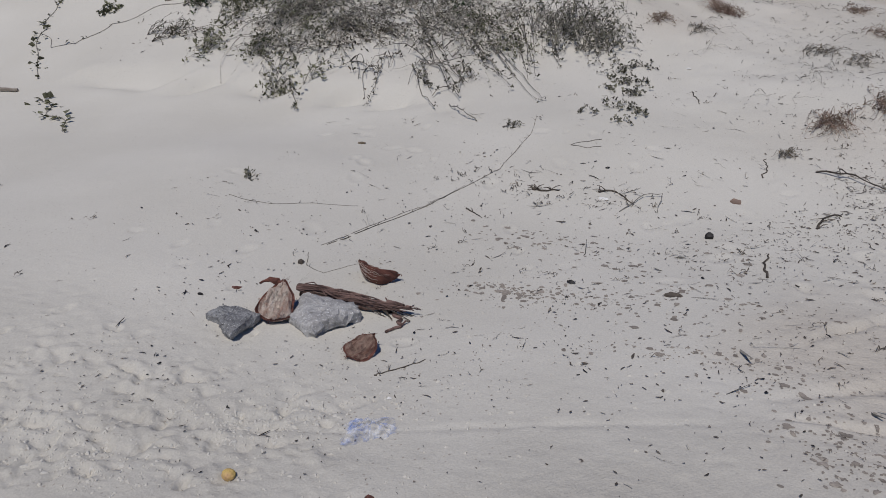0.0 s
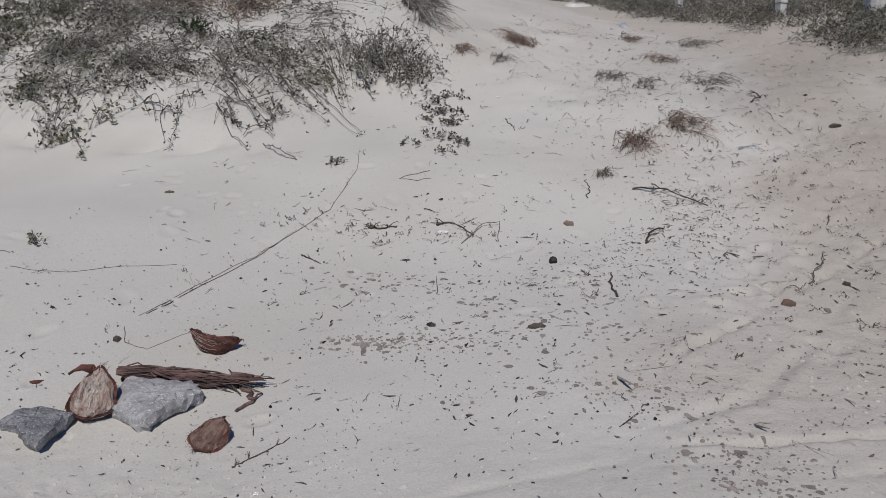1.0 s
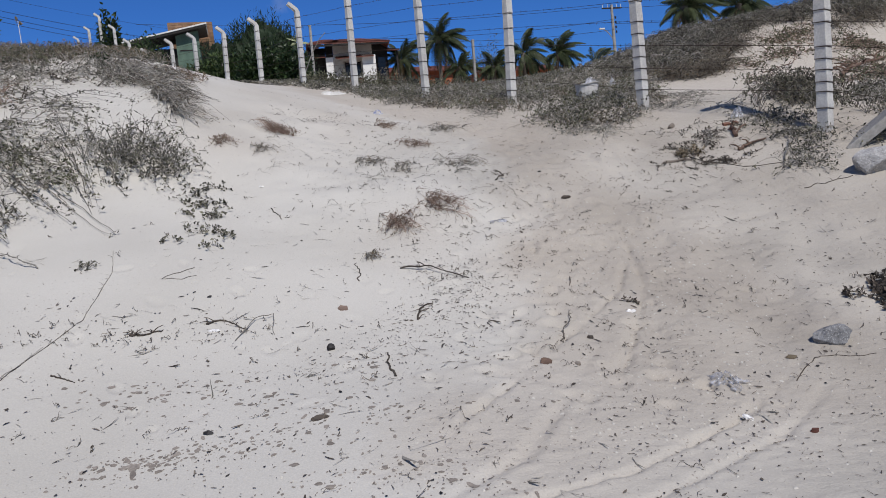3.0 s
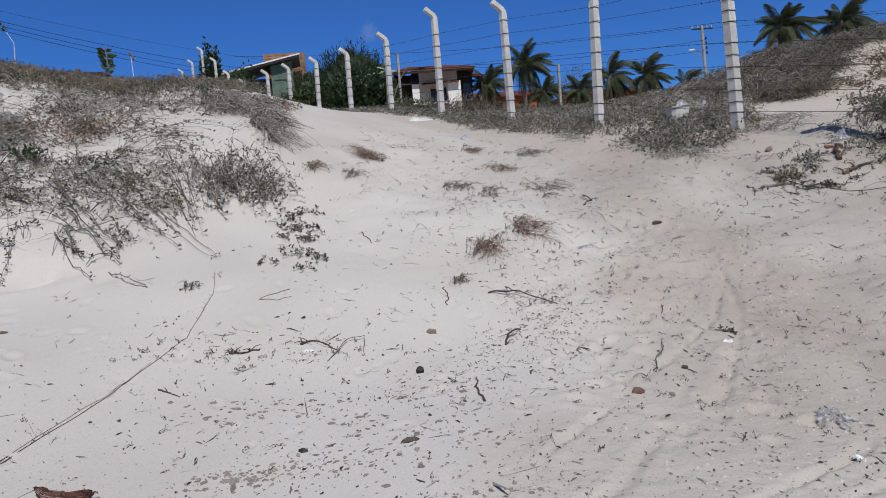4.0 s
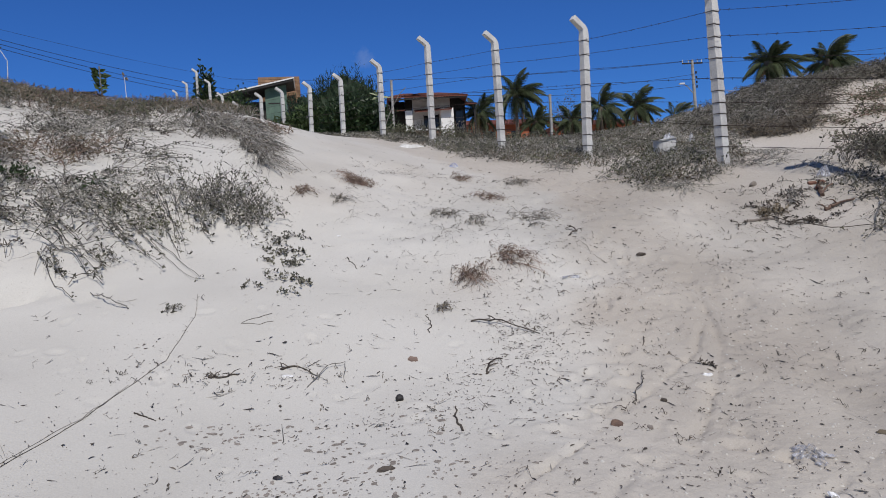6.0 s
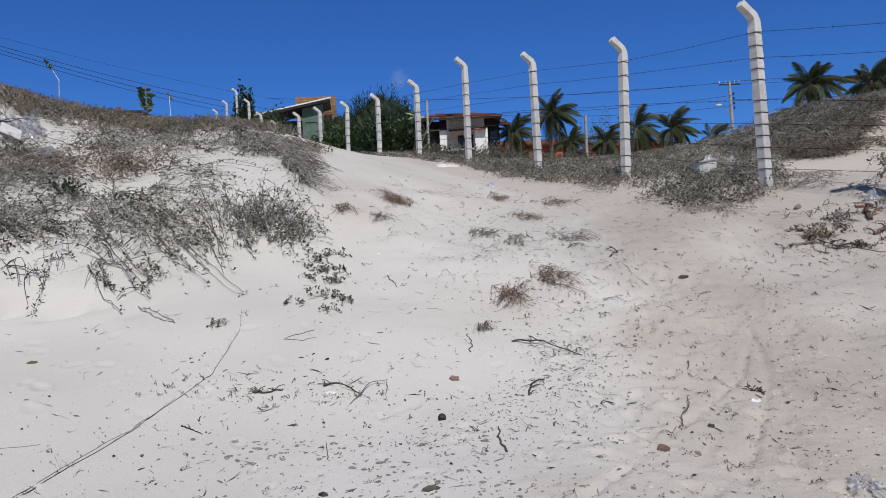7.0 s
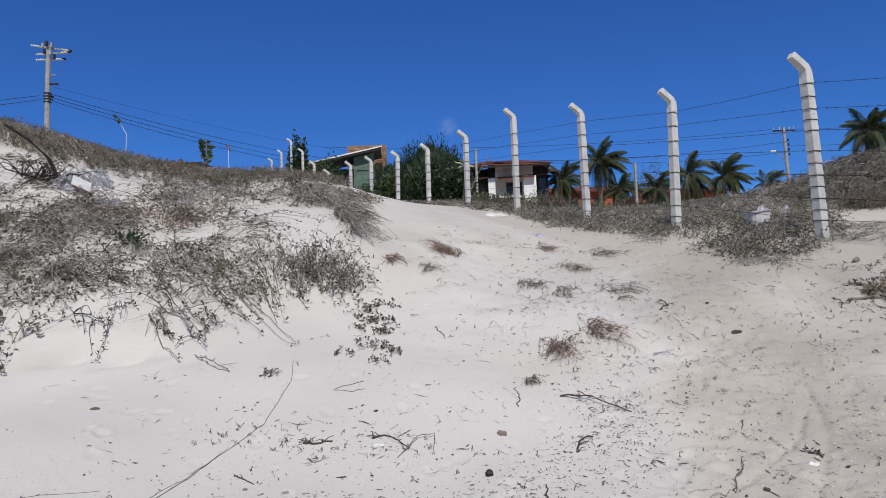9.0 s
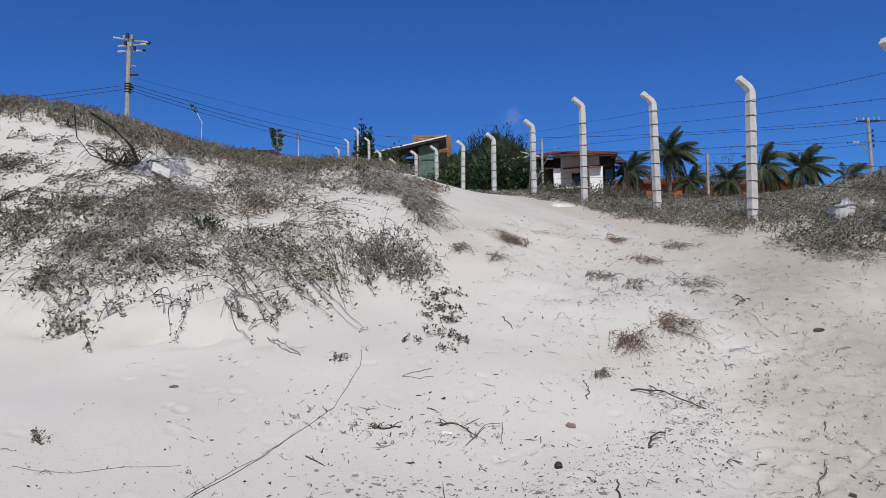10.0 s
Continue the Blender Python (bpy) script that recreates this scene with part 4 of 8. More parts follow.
# ---- palms ----
def frond_mesh(seed, material, droop=0.9, leaflets=72):
    rng = np.random.default_rng(seed)
    t = np.linspace(0, 1, 12)
    spine = np.stack([t * (1 - 0.18 * t * droop), 0.03 * np.sin(3 * t), 0.42 * t - 0.75 * droop * t**2], -1)
    v, f = tube_rings(spine[None], (0.018 * (1 - 0.8 * t))[None], 3)
    vs, fs = [v], [f]
    s = np.linspace(0.16, 0.99, leaflets)
    base = np.stack([np.interp(s, t, spine[:, k]) for k in range(3)], -1)
    tan = unit(np.stack([np.interp(s, t, np.gradient(spine[:, k])) for k in range(3)], -1))
    for sgn in (-1, 1):
        side = unit(np.cross(tan, [0, 0, 1.0])) * sgn
        way = unit(tan * 0.75 + side * 0.8 + np.array([0, 0, -1]) * (0.75 + 0.8 * rng.random((leaflets, 1))))
        ln = 0.33 * np.sin(np.pi * (0.12 + 0.83 * s)) * rng.uniform(0.75, 1.1, leaflets) + 0.05
        lv, lf = blades(base, way, unit(np.cross(way, [0, 0, 1.0])), ln, np.full(leaflets, 0.016))
        fs.append(lf + sum(len(a) for a in vs))
        vs.append(lv)
    ob = quads("frond", np.concatenate(vs), np.concatenate(fs), material)
    me = ob.data
    bpy.data.objects.remove(ob)
    return me


FRONDS = [frond_mesh(s, FROND, d) for s, d in ((1, 0.9), (2, 1.3), (3, 1.7))]
FROND_OLD = frond_mesh(4, FROND_DRY, 1.6, 22)


def palm(x, y, tall, span, count, label, seed, lean=(0.0, 0.0), wind=0.35):
    rng = random.Random(seed)
    count = int(count * 1.5)
    tall += 1.6 if y > 50 else 0.5  # most of the trunk stands below the rise
    z = on_sand(x, y)
    tree = thing("coconut_palm", pose(x, y, z), label, "palm tree", "coconut palms behind the fence")
    path = [(lean[0] * u * u, lean[1] * u * u, tall * u - (0.3 if u == 0 else 0)) for u in (0, 0.25, 0.5, 0.75, 1)]
    bm = round_bar(bmesh.new(), path, 0.2, 0.11, 8)
    part("trunk", bm, BARK, tree, smooth=True)
    for k in range(count):
        az = 2 * math.pi * (k * 0.381966 * 1.0) + rng.uniform(-0.2, 0.2)
        az -= wind * math.sin(az)  # bent towards +x by the sea wind
        rank = k / count
        me = FRONDS[0] if rank < 0.3 else FRONDS[1] if rank < 0.65 else FRONDS[2]
        if rank > 0.93:
            me = FROND_OLD
        ob = new("frond", me)
        ob.parent = tree
        s = 0.9 * span * rng.uniform(0.7, 1.15) * (1.0 + 0.12 * math.cos(az))
        up = radians(78 - 112 * rank + rng.uniform(-16, 16))
        ob.matrix_local = Matrix.Translation((lean[0], lean[1], tall)) @ Euler((rng.uniform(-0.3, 0.3), -up, az), "XYZ").to_matrix().to_4x4() @ Matrix.Scale(s, 4)
    bm = bmesh.new()
    bmesh.ops.create_icosphere(bm, subdivisions=2, radius=0.26, matrix=Matrix.LocRotScale((lean[0], lean[1], tall - 0.1), None, (1, 1, 1.5)))
    part("crown_base", bm, BARK, tree)


palm(16.2, 55, 3.2, 2.5, 24, "tall coconut palm with ragged green fronds", 1)
palm(13.2, 56, 1.9, 2.4, 20, "coconut palm with drooping fronds by the white house", 2)
palm(17.4, 54, 0.9, 2.0, 18, "short young coconut palm with bright fronds", 3)
palm(20.3, 54, 0.9, 2.2, 18, "short young coconut palm before the orange wall", 4)
palm(23.8, 56, 2.0, 2.6, 20, "coconut palm with fronds blown by the wind", 5, wind=0.55)
palm(26.4, 55, 1.8, 2.5, 22, "bushy coconut palm beside the red house", 6, wind=0.55)
palm(21.0, 30, 2.75, 1.8, 26, "coconut palm crown above the shrubby dune", 7, wind=0.55)
palm(24.5, 30.5, 2.85, 1.9, 26, "wide coconut palm crown above the shrubby dune", 8, wind=0.55)
palm(31.5, 58, 1.3, 2.2, 12, "low palm at the foot of the lamp pole", 9, wind=0.55)


# ---- trees and hedges behind the fence ----
def leafy_mass(n, centre, size, leaf, seed, shape=0.55, upright=0.2, wide=0.5):
    """Leaf blades filling a lumpy volume whose outline has gaps."""
    rng = np.random.default_rng(seed)
    d = unit(rng.normal(size=(n, 3)))
    d[:, 2] = np.abs(d[:, 2]) * 0.9 - 0.12
    lump = 1 + 0.28 * soft_noise(d[:, 0] * 3 + seed, d[:, 2] * 3 + d[:, 1] * 2, 0.5, seed) + 0.12 * soft_noise(d[:, 0] * 9, d[:, 2] * 9 + d[:, 1] * 7, 0.5, seed + 1)
    r = rng.random(n) ** shape * lump
    p = np.array(centre) + d * r[:, None] * np.array(size)
    way = unit(d * 0.7 + rng.normal(size=(n, 3)) * 0.6 + np.array([0, 0, upright]))
    side = unit(np.cross(way, rng.normal(size=(n, 3))))
    ln = leaf * rng.uniform(0.6, 1.3, n)
    return blades(p, way, side, ln, ln * wide)


def bush(name, label, x, y, z, size, n, leaf, mat, seed, stem=STEM, upright=0.2, wide=0.5, category="bush", limbs=7, thick=0.05, core=0.0):
    b = thing(name, pose(x, y, z), label, category)
    rng = np.random.default_rng(seed)
    tips = unit(rng.normal(size=(limbs, 3)) + np.array([0, 0, 1.2])) * np.array(size) * 0.75
    tips[:, 2] = np.abs(tips[:, 2])
    t = np.linspace(0, 1, 6)[None, :, None]
    mid = rng.normal(0, 0.08, (limbs, 6, 3)) * np.array(size) * np.sin(np.pi * t)
    path = tips[:, None] * np.concatenate([t, t, t ** 0.8], -1) + mid
    path[:, 0, 2] = -0.15
    v, f = tube_rings(path, thick * (1 - 0.75 * np.linspace(0, 1, 6))[None].repeat(limbs, 0), 5)
    quads("branching", v, f, stem, b)
    v, f = leafy_mass(n, (0, 0, size[2] * 0.12), size, leaf, seed, upright=upright, wide=wide)
    quads("crown", v, f, mat, b)
    if core:  # dense inner boughs
        bm = bmesh.new()
        bmesh.ops.create_icosphere(bm, subdivisions=5, radius=1.0)
        for q in bm.verts:
            d = q.co.copy()
            k = core * (0.9 + 0.10 * noise.noise(d * 3 + Vector((seed, 0, 0))) + 0.10 * noise.noise(d * 9 + Vector((0, seed, 0))) + 0.10 * noise.noise(d * 22))
            q.co = Vector((d.x * size[0] * k, d.y * size[1] * k, max(d.z * 0.85, -0.1) * size[2] * k + size[2] * 0.12))
        part("inner_crown", bm, mat, b)
    return b


z = on_sand(2.4, 36)
bush("casuarina_tree", "dense dark green casuarina with feathery needles", 1.75, 36.0, z, (2.1, 1.7, 3.7), 30000, 0.22, NEEDLE, 21, BARK, 1.1, 0.16, "tree", 9, 0.12, core=0.97)
bush("casuarina_tree", "dark casuarina crown leaning over the hedge", 0.1, 36.5, z, (1.8, 1.5, 2.9), 18000, 0.22, NEEDLE, 22, BARK, 1.0, 0.16, "tree", 7, 0.1, core=0.95)
for k, (hx, hy, sx, sz, lab) in enumerate(((1.8, 22.5, 0.6, 1.3, "dark glossy hedge shrub behind the fence"), (1.0, 23.0, 1.0, 1.45, "broad-leaved green hedge shrub behind the fence"),
                                           (-0.1, 24.0, 1.0, 1.25, "bright green shrub at the hedge's end"), (-0.9, 25.5, 0.8, 1.1, "green shrub beside the dune ridge"))):
    bush("hedge_shrub", lab, hx, hy, on_sand(hx, hy), (sx, 0.7, sz), 2600, 0.15, LEAF_DARK if k < 2 else LEAF_GREEN, 30 + k)
bush("dry_shrub", "grey leafless shrub in front of the white house", 4.9, 24.0, on_sand(4.9, 24), (0.9, 0.6, 0.95), 1500, 0.08, LEAF_DRY, 37, wide=0.25, limbs=26, thick=0.012)
bush("dry_shrub", "sparse grey shrub beside the fence", 5.9, 25.5, on_sand(5.9, 25.5), (0.7, 0.6, 0.7), 900, 0.07, LEAF_GREY, 38, wide=0.3, limbs=20, thick=0.012)
for k, (hx, hy, wide_x, tall_z) in enumerate(((2.1, 18.9, 0.5, 0.35), (2.8, 19.0, 0.6, 0.45), (3.5, 19.3, 0.6, 0.5), (4.3, 19.2, 0.6, 0.42), (5.2, 19.6, 0.7, 0.38), (6.3, 20.0, 0.7, 0.34))):
    bush("dry_shrub", "low grey-green shrub on the crest before the white house", hx, hy, on_sand(hx, hy), (wide_x, 0.35, tall_z), 900, 0.075, LEAF_GREY if k % 2 else LEAF_OLIVE, 60 + k, wide=0.32, limbs=16, thick=0.01)
bush("airy_tree", "thin airy grey tree behind the palms", 21.4, 58.0, on_sand(21.4, 58), (1.6, 1.2, 5.6), 3200, 0.2, LEAF_GREY, 39, wide=0.3, limbs=22, thick=0.05, category="tree")
bush("vine_shrub", "tall leafy vine climbing beside a fence post", -5.1, 36.4, on_sand(-5.1, 36.4), (0.55, 0.4, 2.5), 1300, 0.22, LEAF_DARK, 41, limbs=5, thick=0.03)
bush("hedge_shrub", "dark leafy shrub before the timber porch", -4.35, 46.0, on_sand(-4.35, 46), (1.35, 0.7, 3.6), 2200, 0.22, LEAF_DARK, 43)
bush("low_shrub", "low green shrubs before the dark house", -3.6, 32.5, on_sand(-3.6, 32.5), (1.1, 0.6, 1.9), 1500, 0.16, LEAF_GREEN, 42)

# pale-leaved sapling with a long bowed stem
sap = thing("sapling", pose(1.75, 21.3, on_sand(1.75, 21.3)), "bowed bare sapling with a tuft of pale leaves", "sapling")
part("stem", round_bar(bmesh.new(), [(-0.15, 0, -0.1), (0.25, 0, 0.35), (0.5, 0, 0.9), (0.75, 0, 1.3), (0.95, 0, 1.5)], 0.018, 0.01, 6), STEM, sap)
rng = np.random.default_rng(5)
n = 14
d = unit(rng.normal(size=(n, 3)) + np.array([0, 0, 0.5]))
v, f = blades(np.array([0.15, 0, 1.25]) + d * 0.05, d, unit(np.cross(d, rng.normal(size=(n, 3)))), rng.uniform(0.15, 0.3, n), rng.uniform(0.06, 0.1, n))
quads("leaf_tuft", v, f, surface("pale_leaf", (0.36, 0.40, 0.24), (0.25, 0.28, 0.15), 3, 30, 0.5, 0, 0), sap)
part("twig", round_bar(bmesh.new(), [(0.05, 0, -0.1), (0.1, 0, 0.6), (0.15, 0, 1.3)], 0.011, 0.008, 6), STEM, sap)

# saplings on the ridge
pap = thing("sapling", pose(-4.15, 14.8, on_sand(-4.15, 14.8)), "small upright sapling with broad green leaves", "sapling")
hp = 5.17 - on_sand(-4.15, 14.8)
part("stem", round_bar(bmesh.new(), [(0, 0, -0.1), (0.02, 0, hp * 0.5), (0, 0, hp)], 0.02, 0.012, 6), STEM, pap)
n = 30
hgt = rng.uniform(0.5, 0.95, n) * hp
d = unit(rng.normal(size=(n, 3)) * [1, 1, 0.3] + np.array([0, 0, 0.35]))
v, f = blades(np.stack([0 * hgt, 0 * hgt, hgt], -1), d, unit(np.cross(d, rng.normal(size=(n, 3)))), rng.uniform(0.13, 0.22, n), rng.uniform(0.08, 0.13, n))
quads("foliage", v, f, LEAF_GREEN, pap)
spr = thing("sapling", pose(-5.22, 13.0, on_sand(-5.22, 13.0)), "thin pale bare stem with one leaf tuft", "sapling")
hs = 5.12 - on_sand(-5.22, 13.0)
part("stem", round_bar(bmesh.new(), [(0.05, 0, -0.1), (0.12, 0, hs * 0.3), (0.13, 0, hs * 0.65), (0.0, 0, hs * 0.95)], 0.008, 0.005, 6), WHITE, spr)
n = 14
d = unit(rng.normal(size=(n, 3)))
v, f = blades(np.array([-0.05, 0, hs * 1.0]) + d * 0.03, d, unit(np.cross(d, rng.normal(size=(n, 3)))), rng.uniform(0.06, 0.10, n), rng.uniform(0.04, 0.06, n))
quads("leaf_tuft", v, f, LEAF_GREEN, spr)
stk = thing("sapling", pose(-3.63, 14.5, on_sand(-3.63, 14.5)), "thin pale sprout with a yellowed tip", "sapling")
hk = 4.88 - on_sand(-3.63, 14.5)
part("stem", round_bar(bmesh.new(), [(0, 0, -0.1), (0.01, 0, hk * 0.5), (0, 0, hk)], 0.007, 0.005, 6), WHITE, stk)
v, f = blades(np.array([0, 0, hk]) + d * 0.02, d, unit(np.cross(d, rng.normal(size=(n, 3)))), rng.uniform(0.04, 0.08, n), rng.uniform(0.03, 0.05, n))
quads("leaf_tuft", v, f, LEAF_DRY, stk)


# ---- dune plants ----
def scatter(poly, n, seed, gaps=0.0, size=0.6, floor=-1.0):
    """Plan points inside an outline, thinned to leave bare gaps."""
    rng = np.random.default_rng(seed)
    p = np.array(poly)
    x, y = rng.uniform(p[:, 0].min(), p[:, 0].max(), n * 6), rng.uniform(p[:, 1].min(), p[:, 1].max(), n * 6)
    edge = 0.25 * soft_noise(x, y, 0.35, seed + 1)
    keep = inside(poly, x + edge, y + edge)
    keep &= (soft_noise(x, y, size, seed + 2) + 0.6 * soft_noise(x, y, size * 0.4, seed + 3)) > gaps
    x, y = x[keep][:n], y[keep][:n]
    return x, y


def runners(x, y, seed, stems=5, length=(0.2, 0.55), rise=0.10, drift=(0.4, -0.5), bias=0.6, r=0.0035, leaves=6, leaf=0.028, wide=0.45, cluster=True, upright=0.3):
    """Tangled stems from each root, with small leaves on them. Returns stem and leaf meshes."""
    rng = np.random.default_rng(seed)
    n = len(x) * stems
    bx, by = np.repeat(x, stems), np.repeat(y, stems)
    ang = rng.uniform(0, 2 * np.pi, n)
    way = np.stack([np.cos(ang) + bias * drift[0] * 2, np.sin(ang) + bias * drift[1] * 2], -1)
    way /= np.linalg.norm(way, axis=1, keepdims=True)
    ln = rng.uniform(*length, n)
    t = np.linspace(0, 1, 6)
    bend = rng.normal(0, 0.25, n)
    side = np.stack([-way[:, 1], way[:, 0]], -1)
    off = way[:, None] * (ln[:, None] * t)[..., None] + side[:, None] * (bend * ln)[:, None, None] * (t * t)[None, :, None]
    px, py = bx[:, None] + off[..., 0], by[:, None] + off[..., 1]
    hump = rng.uniform(0.2, 1.4, n)[:, None] * rise * np.sin(np.pi * np.clip(t * rng.uniform(0.55, 1.05, n)[:, None], 0, 1))
    pz = sand_height(px, py) + 0.006 + hump + rng.normal(0, 0.006, px.shape)
    path = np.stack([px, py, pz], -1)
    rad = r * rng.uniform(0.5, 1.3, n)[:, None] * (1 - 0.6 * t)
    sv, sf = tube_rings(path, rad)
    if not leaves:
        return sv, sf, None, None
    k = rng.integers(0, n, n * leaves)
    u = rng.uniform(0.25, 1.0, len(k)) if not cluster else np.clip(rng.choice([0.35, 0.6, 0.85, 1.0], len(k)) + rng.normal(0, 0.04, len(k)), 0, 1)
    i = np.minimum((u * 5).astype(int), 4)
    w = (u * 5 - i)[:, None]
    pos = path[k, i] * (1 - w) + path[k, i + 1] * w
    d = unit(rng.normal(size=(len(k), 3)) + np.array([0, 0, upright]))
    size = leaf * rng.uniform(0.5, 1.4, len(k))
    lv, lf = blades(pos, d, unit(np.cross(d, rng.normal(size=(len(k), 3)))), size, size * wide)
    return sv, sf, lv, lf


def plant_cover(name, label, x, y, seed, leaf_mat=LEAF_GREY, stem_mat=STEM, category="dune plants", **kw):
    """A tangle of plants that nobody could count."""
    sv, sf, lv, lf = runners(x, y, seed, **kw)
    ob = tagged(quads(name, sv, sf, stem_mat), label, category, kind="stuff")
    if lv is not None:
        leaves = quads("foliage", lv, lf, leaf_mat, ob)
        leaves["kind"] = "stuff"
    return ob


def clumps(patches, seed, tight=1.0):
    """Plan points gathered in oval clumps (x, y, half width, half depth, count)."""
    rng = np.random.default_rng(seed)
    xs, ys = [], []
    for cx, cy, rx, ry, n in patches:
        a, r = rng.uniform(0, 2 * np.pi, n), tight * rng.random(n) ** 0.75
        wob = 1 + 0.35 * np.sin(3 * a + cx * 7) + 0.2 * np.sin(5 * a + cy * 5)
        xs.append(cx + rx * r * wob * np.cos(a))
        ys.append(cy + ry * r * wob * np.sin(a))
    x, y = np.concatenate(xs), np.concatenate(ys)
    keep = soft_noise(x, y, 0.26, seed) + 0.6 * soft_noise(x, y, 0.6, seed + 1) > -0.4  # bare gaps between the knots
    return x[keep], y[keep]


DOWN = (0.32, -0.62)  # stems trail down the slope with the sea wind
# thick grey tangles of the planted flank
gx, gy = clumps([(-3.81, 7.29, 0.48, 0.62, 29), (-3.83, 6.57, 0.53, 0.53, 31), (-3.08, 6.29, 0.55, 0.60, 29), (-3.30, 7.45, 0.42, 0.42, 30), (-3.65, 7.95, 0.45, 0.4, 30), (-3.95, 8.1, 0.3, 0.3, 12), (-2.73, 6.84, 0.43, 0.60, 12), (-3.45, 5.9, 0.4, 0.2, 14), (-2.48, 8.07, 0.48, 0.84, 14),
                 (-2.30, 6.50, 0.36, 0.50, 7), (-2.36, 6.06, 0.36, 0.26, 16), (-3.10, 9.00, 0.60, 0.72, 29), (-2.55, 9.60, 0.60, 0.72, 24), (-1.75, 9.9, 0.48, 0.72, 19)], 101)
plant_cover("dune_creeper", "tangled grey-green creeping plants covering the dune flank", gx, gy, 102, LEAF_GREY, STEM, stems=6, length=(0.1, 0.46), rise=0.1, bias=0.5, drift=(0.5, -0.4), r=0.0042, leaves=4, leaf=0.032, wide=0.42)
gx, gy = clumps([(-3.81, 7.29, 0.48, 0.62, 13), (-3.83, 6.57, 0.53, 0.53, 13), (-3.08, 6.29, 0.55, 0.60, 16), (-2.73, 6.84, 0.43, 0.60, 10), (-2.48, 8.07, 0.48, 0.84, 10), (-3.2, 8.9, 0.84, 0.84, 18), (-2.2, 9.7, 0.84, 0.72, 16)], 103)
plant_cover("dead_thatch", "dark dead twigs matted under the creepers", gx, gy, 104, DEBRIS, STEM_DARK, stems=6, length=(0.06, 0.28), rise=0.07, bias=0.7, drift=DOWN, r=0.0036, leaves=5, leaf=0.026, wide=0.5)
# windswept clumps on the bare left shoulder, combed towards the right
gx, gy = clumps([(-5.39, 7.82, 0.42, 0.18, 20), (-5.50, 7.34, 0.25, 0.13, 11), (-5.13, 6.72, 0.24, 0.18, 14), (-6.87, 8.75, 0.50, 0.45, 34), (-4.60, 7.75, 0.40, 0.25, 12), (-4.95, 7.15, 0.35, 0.18, 10),
                 (-4.35, 8.3, 0.35, 0.3, 8), (-5.6, 8.6, 0.5, 0.3, 7), (-4.9, 8.8, 0.4, 0.2, 7), (-5.9, 7.0, 0.3, 0.3, 4), (-4.9, 6.1, 0.3, 0.2, 8)], 105)
plant_cover("windswept_creeper", "sparse windswept grey-brown creepers on bare white sand", gx, gy, 106, LEAF_GREY, STEM_DARK, stems=5, length=(0.08, 0.34), rise=0.08, bias=1.2, drift=(0.75, 0.35), r=0.0034, leaves=7, leaf=0.032, wide=0.4)
# green leafy streaks
gx, gy = clumps([(-4.65, 6.82, 0.52, 0.18, 24), (-4.25, 7.08, 0.34, 0.25, 18), (-3.53, 7.07, 0.32, 0.32, 13), (-4.42, 5.86, 0.23, 0.14, 8), (-4.48, 6.50, 0.28, 0.18, 14), (-4.15, 6.75, 0.34, 0.34, 13),
                 (-3.86, 5.84, 0.17, 0.14, 10), (-3.30, 5.47, 0.20, 0.13, 10), (-3.62, 6.1, 0.29, 0.23, 10), (-2.03, 6.75, 0.16, 0.23, 6), (-1.61, 6.5, 0.14, 0.23, 6), (-7.9, 9.3, 0.46, 0.23, 10)], 107)
plant_cover("leafy_creeper", "leafy olive green creeper in streaks on the dune flank", gx, gy, 108, LEAF_OLIVE, STEM, stems=5, length=(0.08, 0.32), rise=0.09, bias=0.7, drift=(0.6, 0.1), r=0.0028, leaves=9, leaf=0.034, wide=0.48)
# dying red-brown patches
gx, gy = clumps([(-3.09, 7.85, 0.32, 0.48, 21), (-2.66, 8.13, 0.32, 0.52, 19), (-0.80, 10.3, 0.21, 0.40, 14), (-3.1, 10.2, 0.46, 0.34, 11), (-3.5, 7.6, 0.23, 0.23, 6)], 109)
plant_cover("dying_creeper", "red-brown dying creeper patches on the dune flank", gx, gy, 110, LEAF_DRY, STEM_RED, stems=7, length=(0.08, 0.28), rise=0.11, bias=0.5, drift=DOWN, r=0.0032, leaves=8, leaf=0.026, wide=0.4)
gx, gy = clumps([(-3.75, 5.90, 0.15, 0.14, 7), (-2.91, 7.17, 0.11, 0.18, 5), (-5.01, 6.62, 0.15, 0.11, 5), (-2.86, 7.04, 0.08, 0.1, 4), (-2.2, 6.9, 0.1, 0.1, 3), (-1.8, 10.6, 0.15, 0.2, 5)], 111)
plant_cover("dark_creeper", "dark dense knots of creeper leaves", gx, gy, 112, LEAF_DARK, STEM_DARK, stems=5, length=(0.05, 0.2), rise=0.10, bias=0.5, drift=DOWN, r=0.003, leaves=9, leaf=0.032, wide=0.5)
# long wiry stalks lying over the sand, nearly parallel
gx, gy = clumps([(-2.35, 7.25, 0.42, 0.6, 8), (-1.95, 7.25, 0.32, 0.5, 5), (-2.95, 6.5, 0.4, 0.3, 10), (-2.0, 8.1, 0.4, 0.5, 11)], 113)
plant_cover("trailing_stalks", "long wiry stalks trailing down the dune flank", gx, gy, 114, LEAF_GREY, STEM, stems=4, length=(0.25, 0.75), rise=0.08, bias=2.0, drift=(0.6, -0.5), r=0.0034, leaves=7, leaf=0.03, wide=0.5)
gx, gy = clumps([(-2.3, 6.9, 0.42, 0.5, 8), (-1.9, 6.9, 0.32, 0.5, 5), (-2.9, 6.4, 0.4, 0.3, 7)], 115)
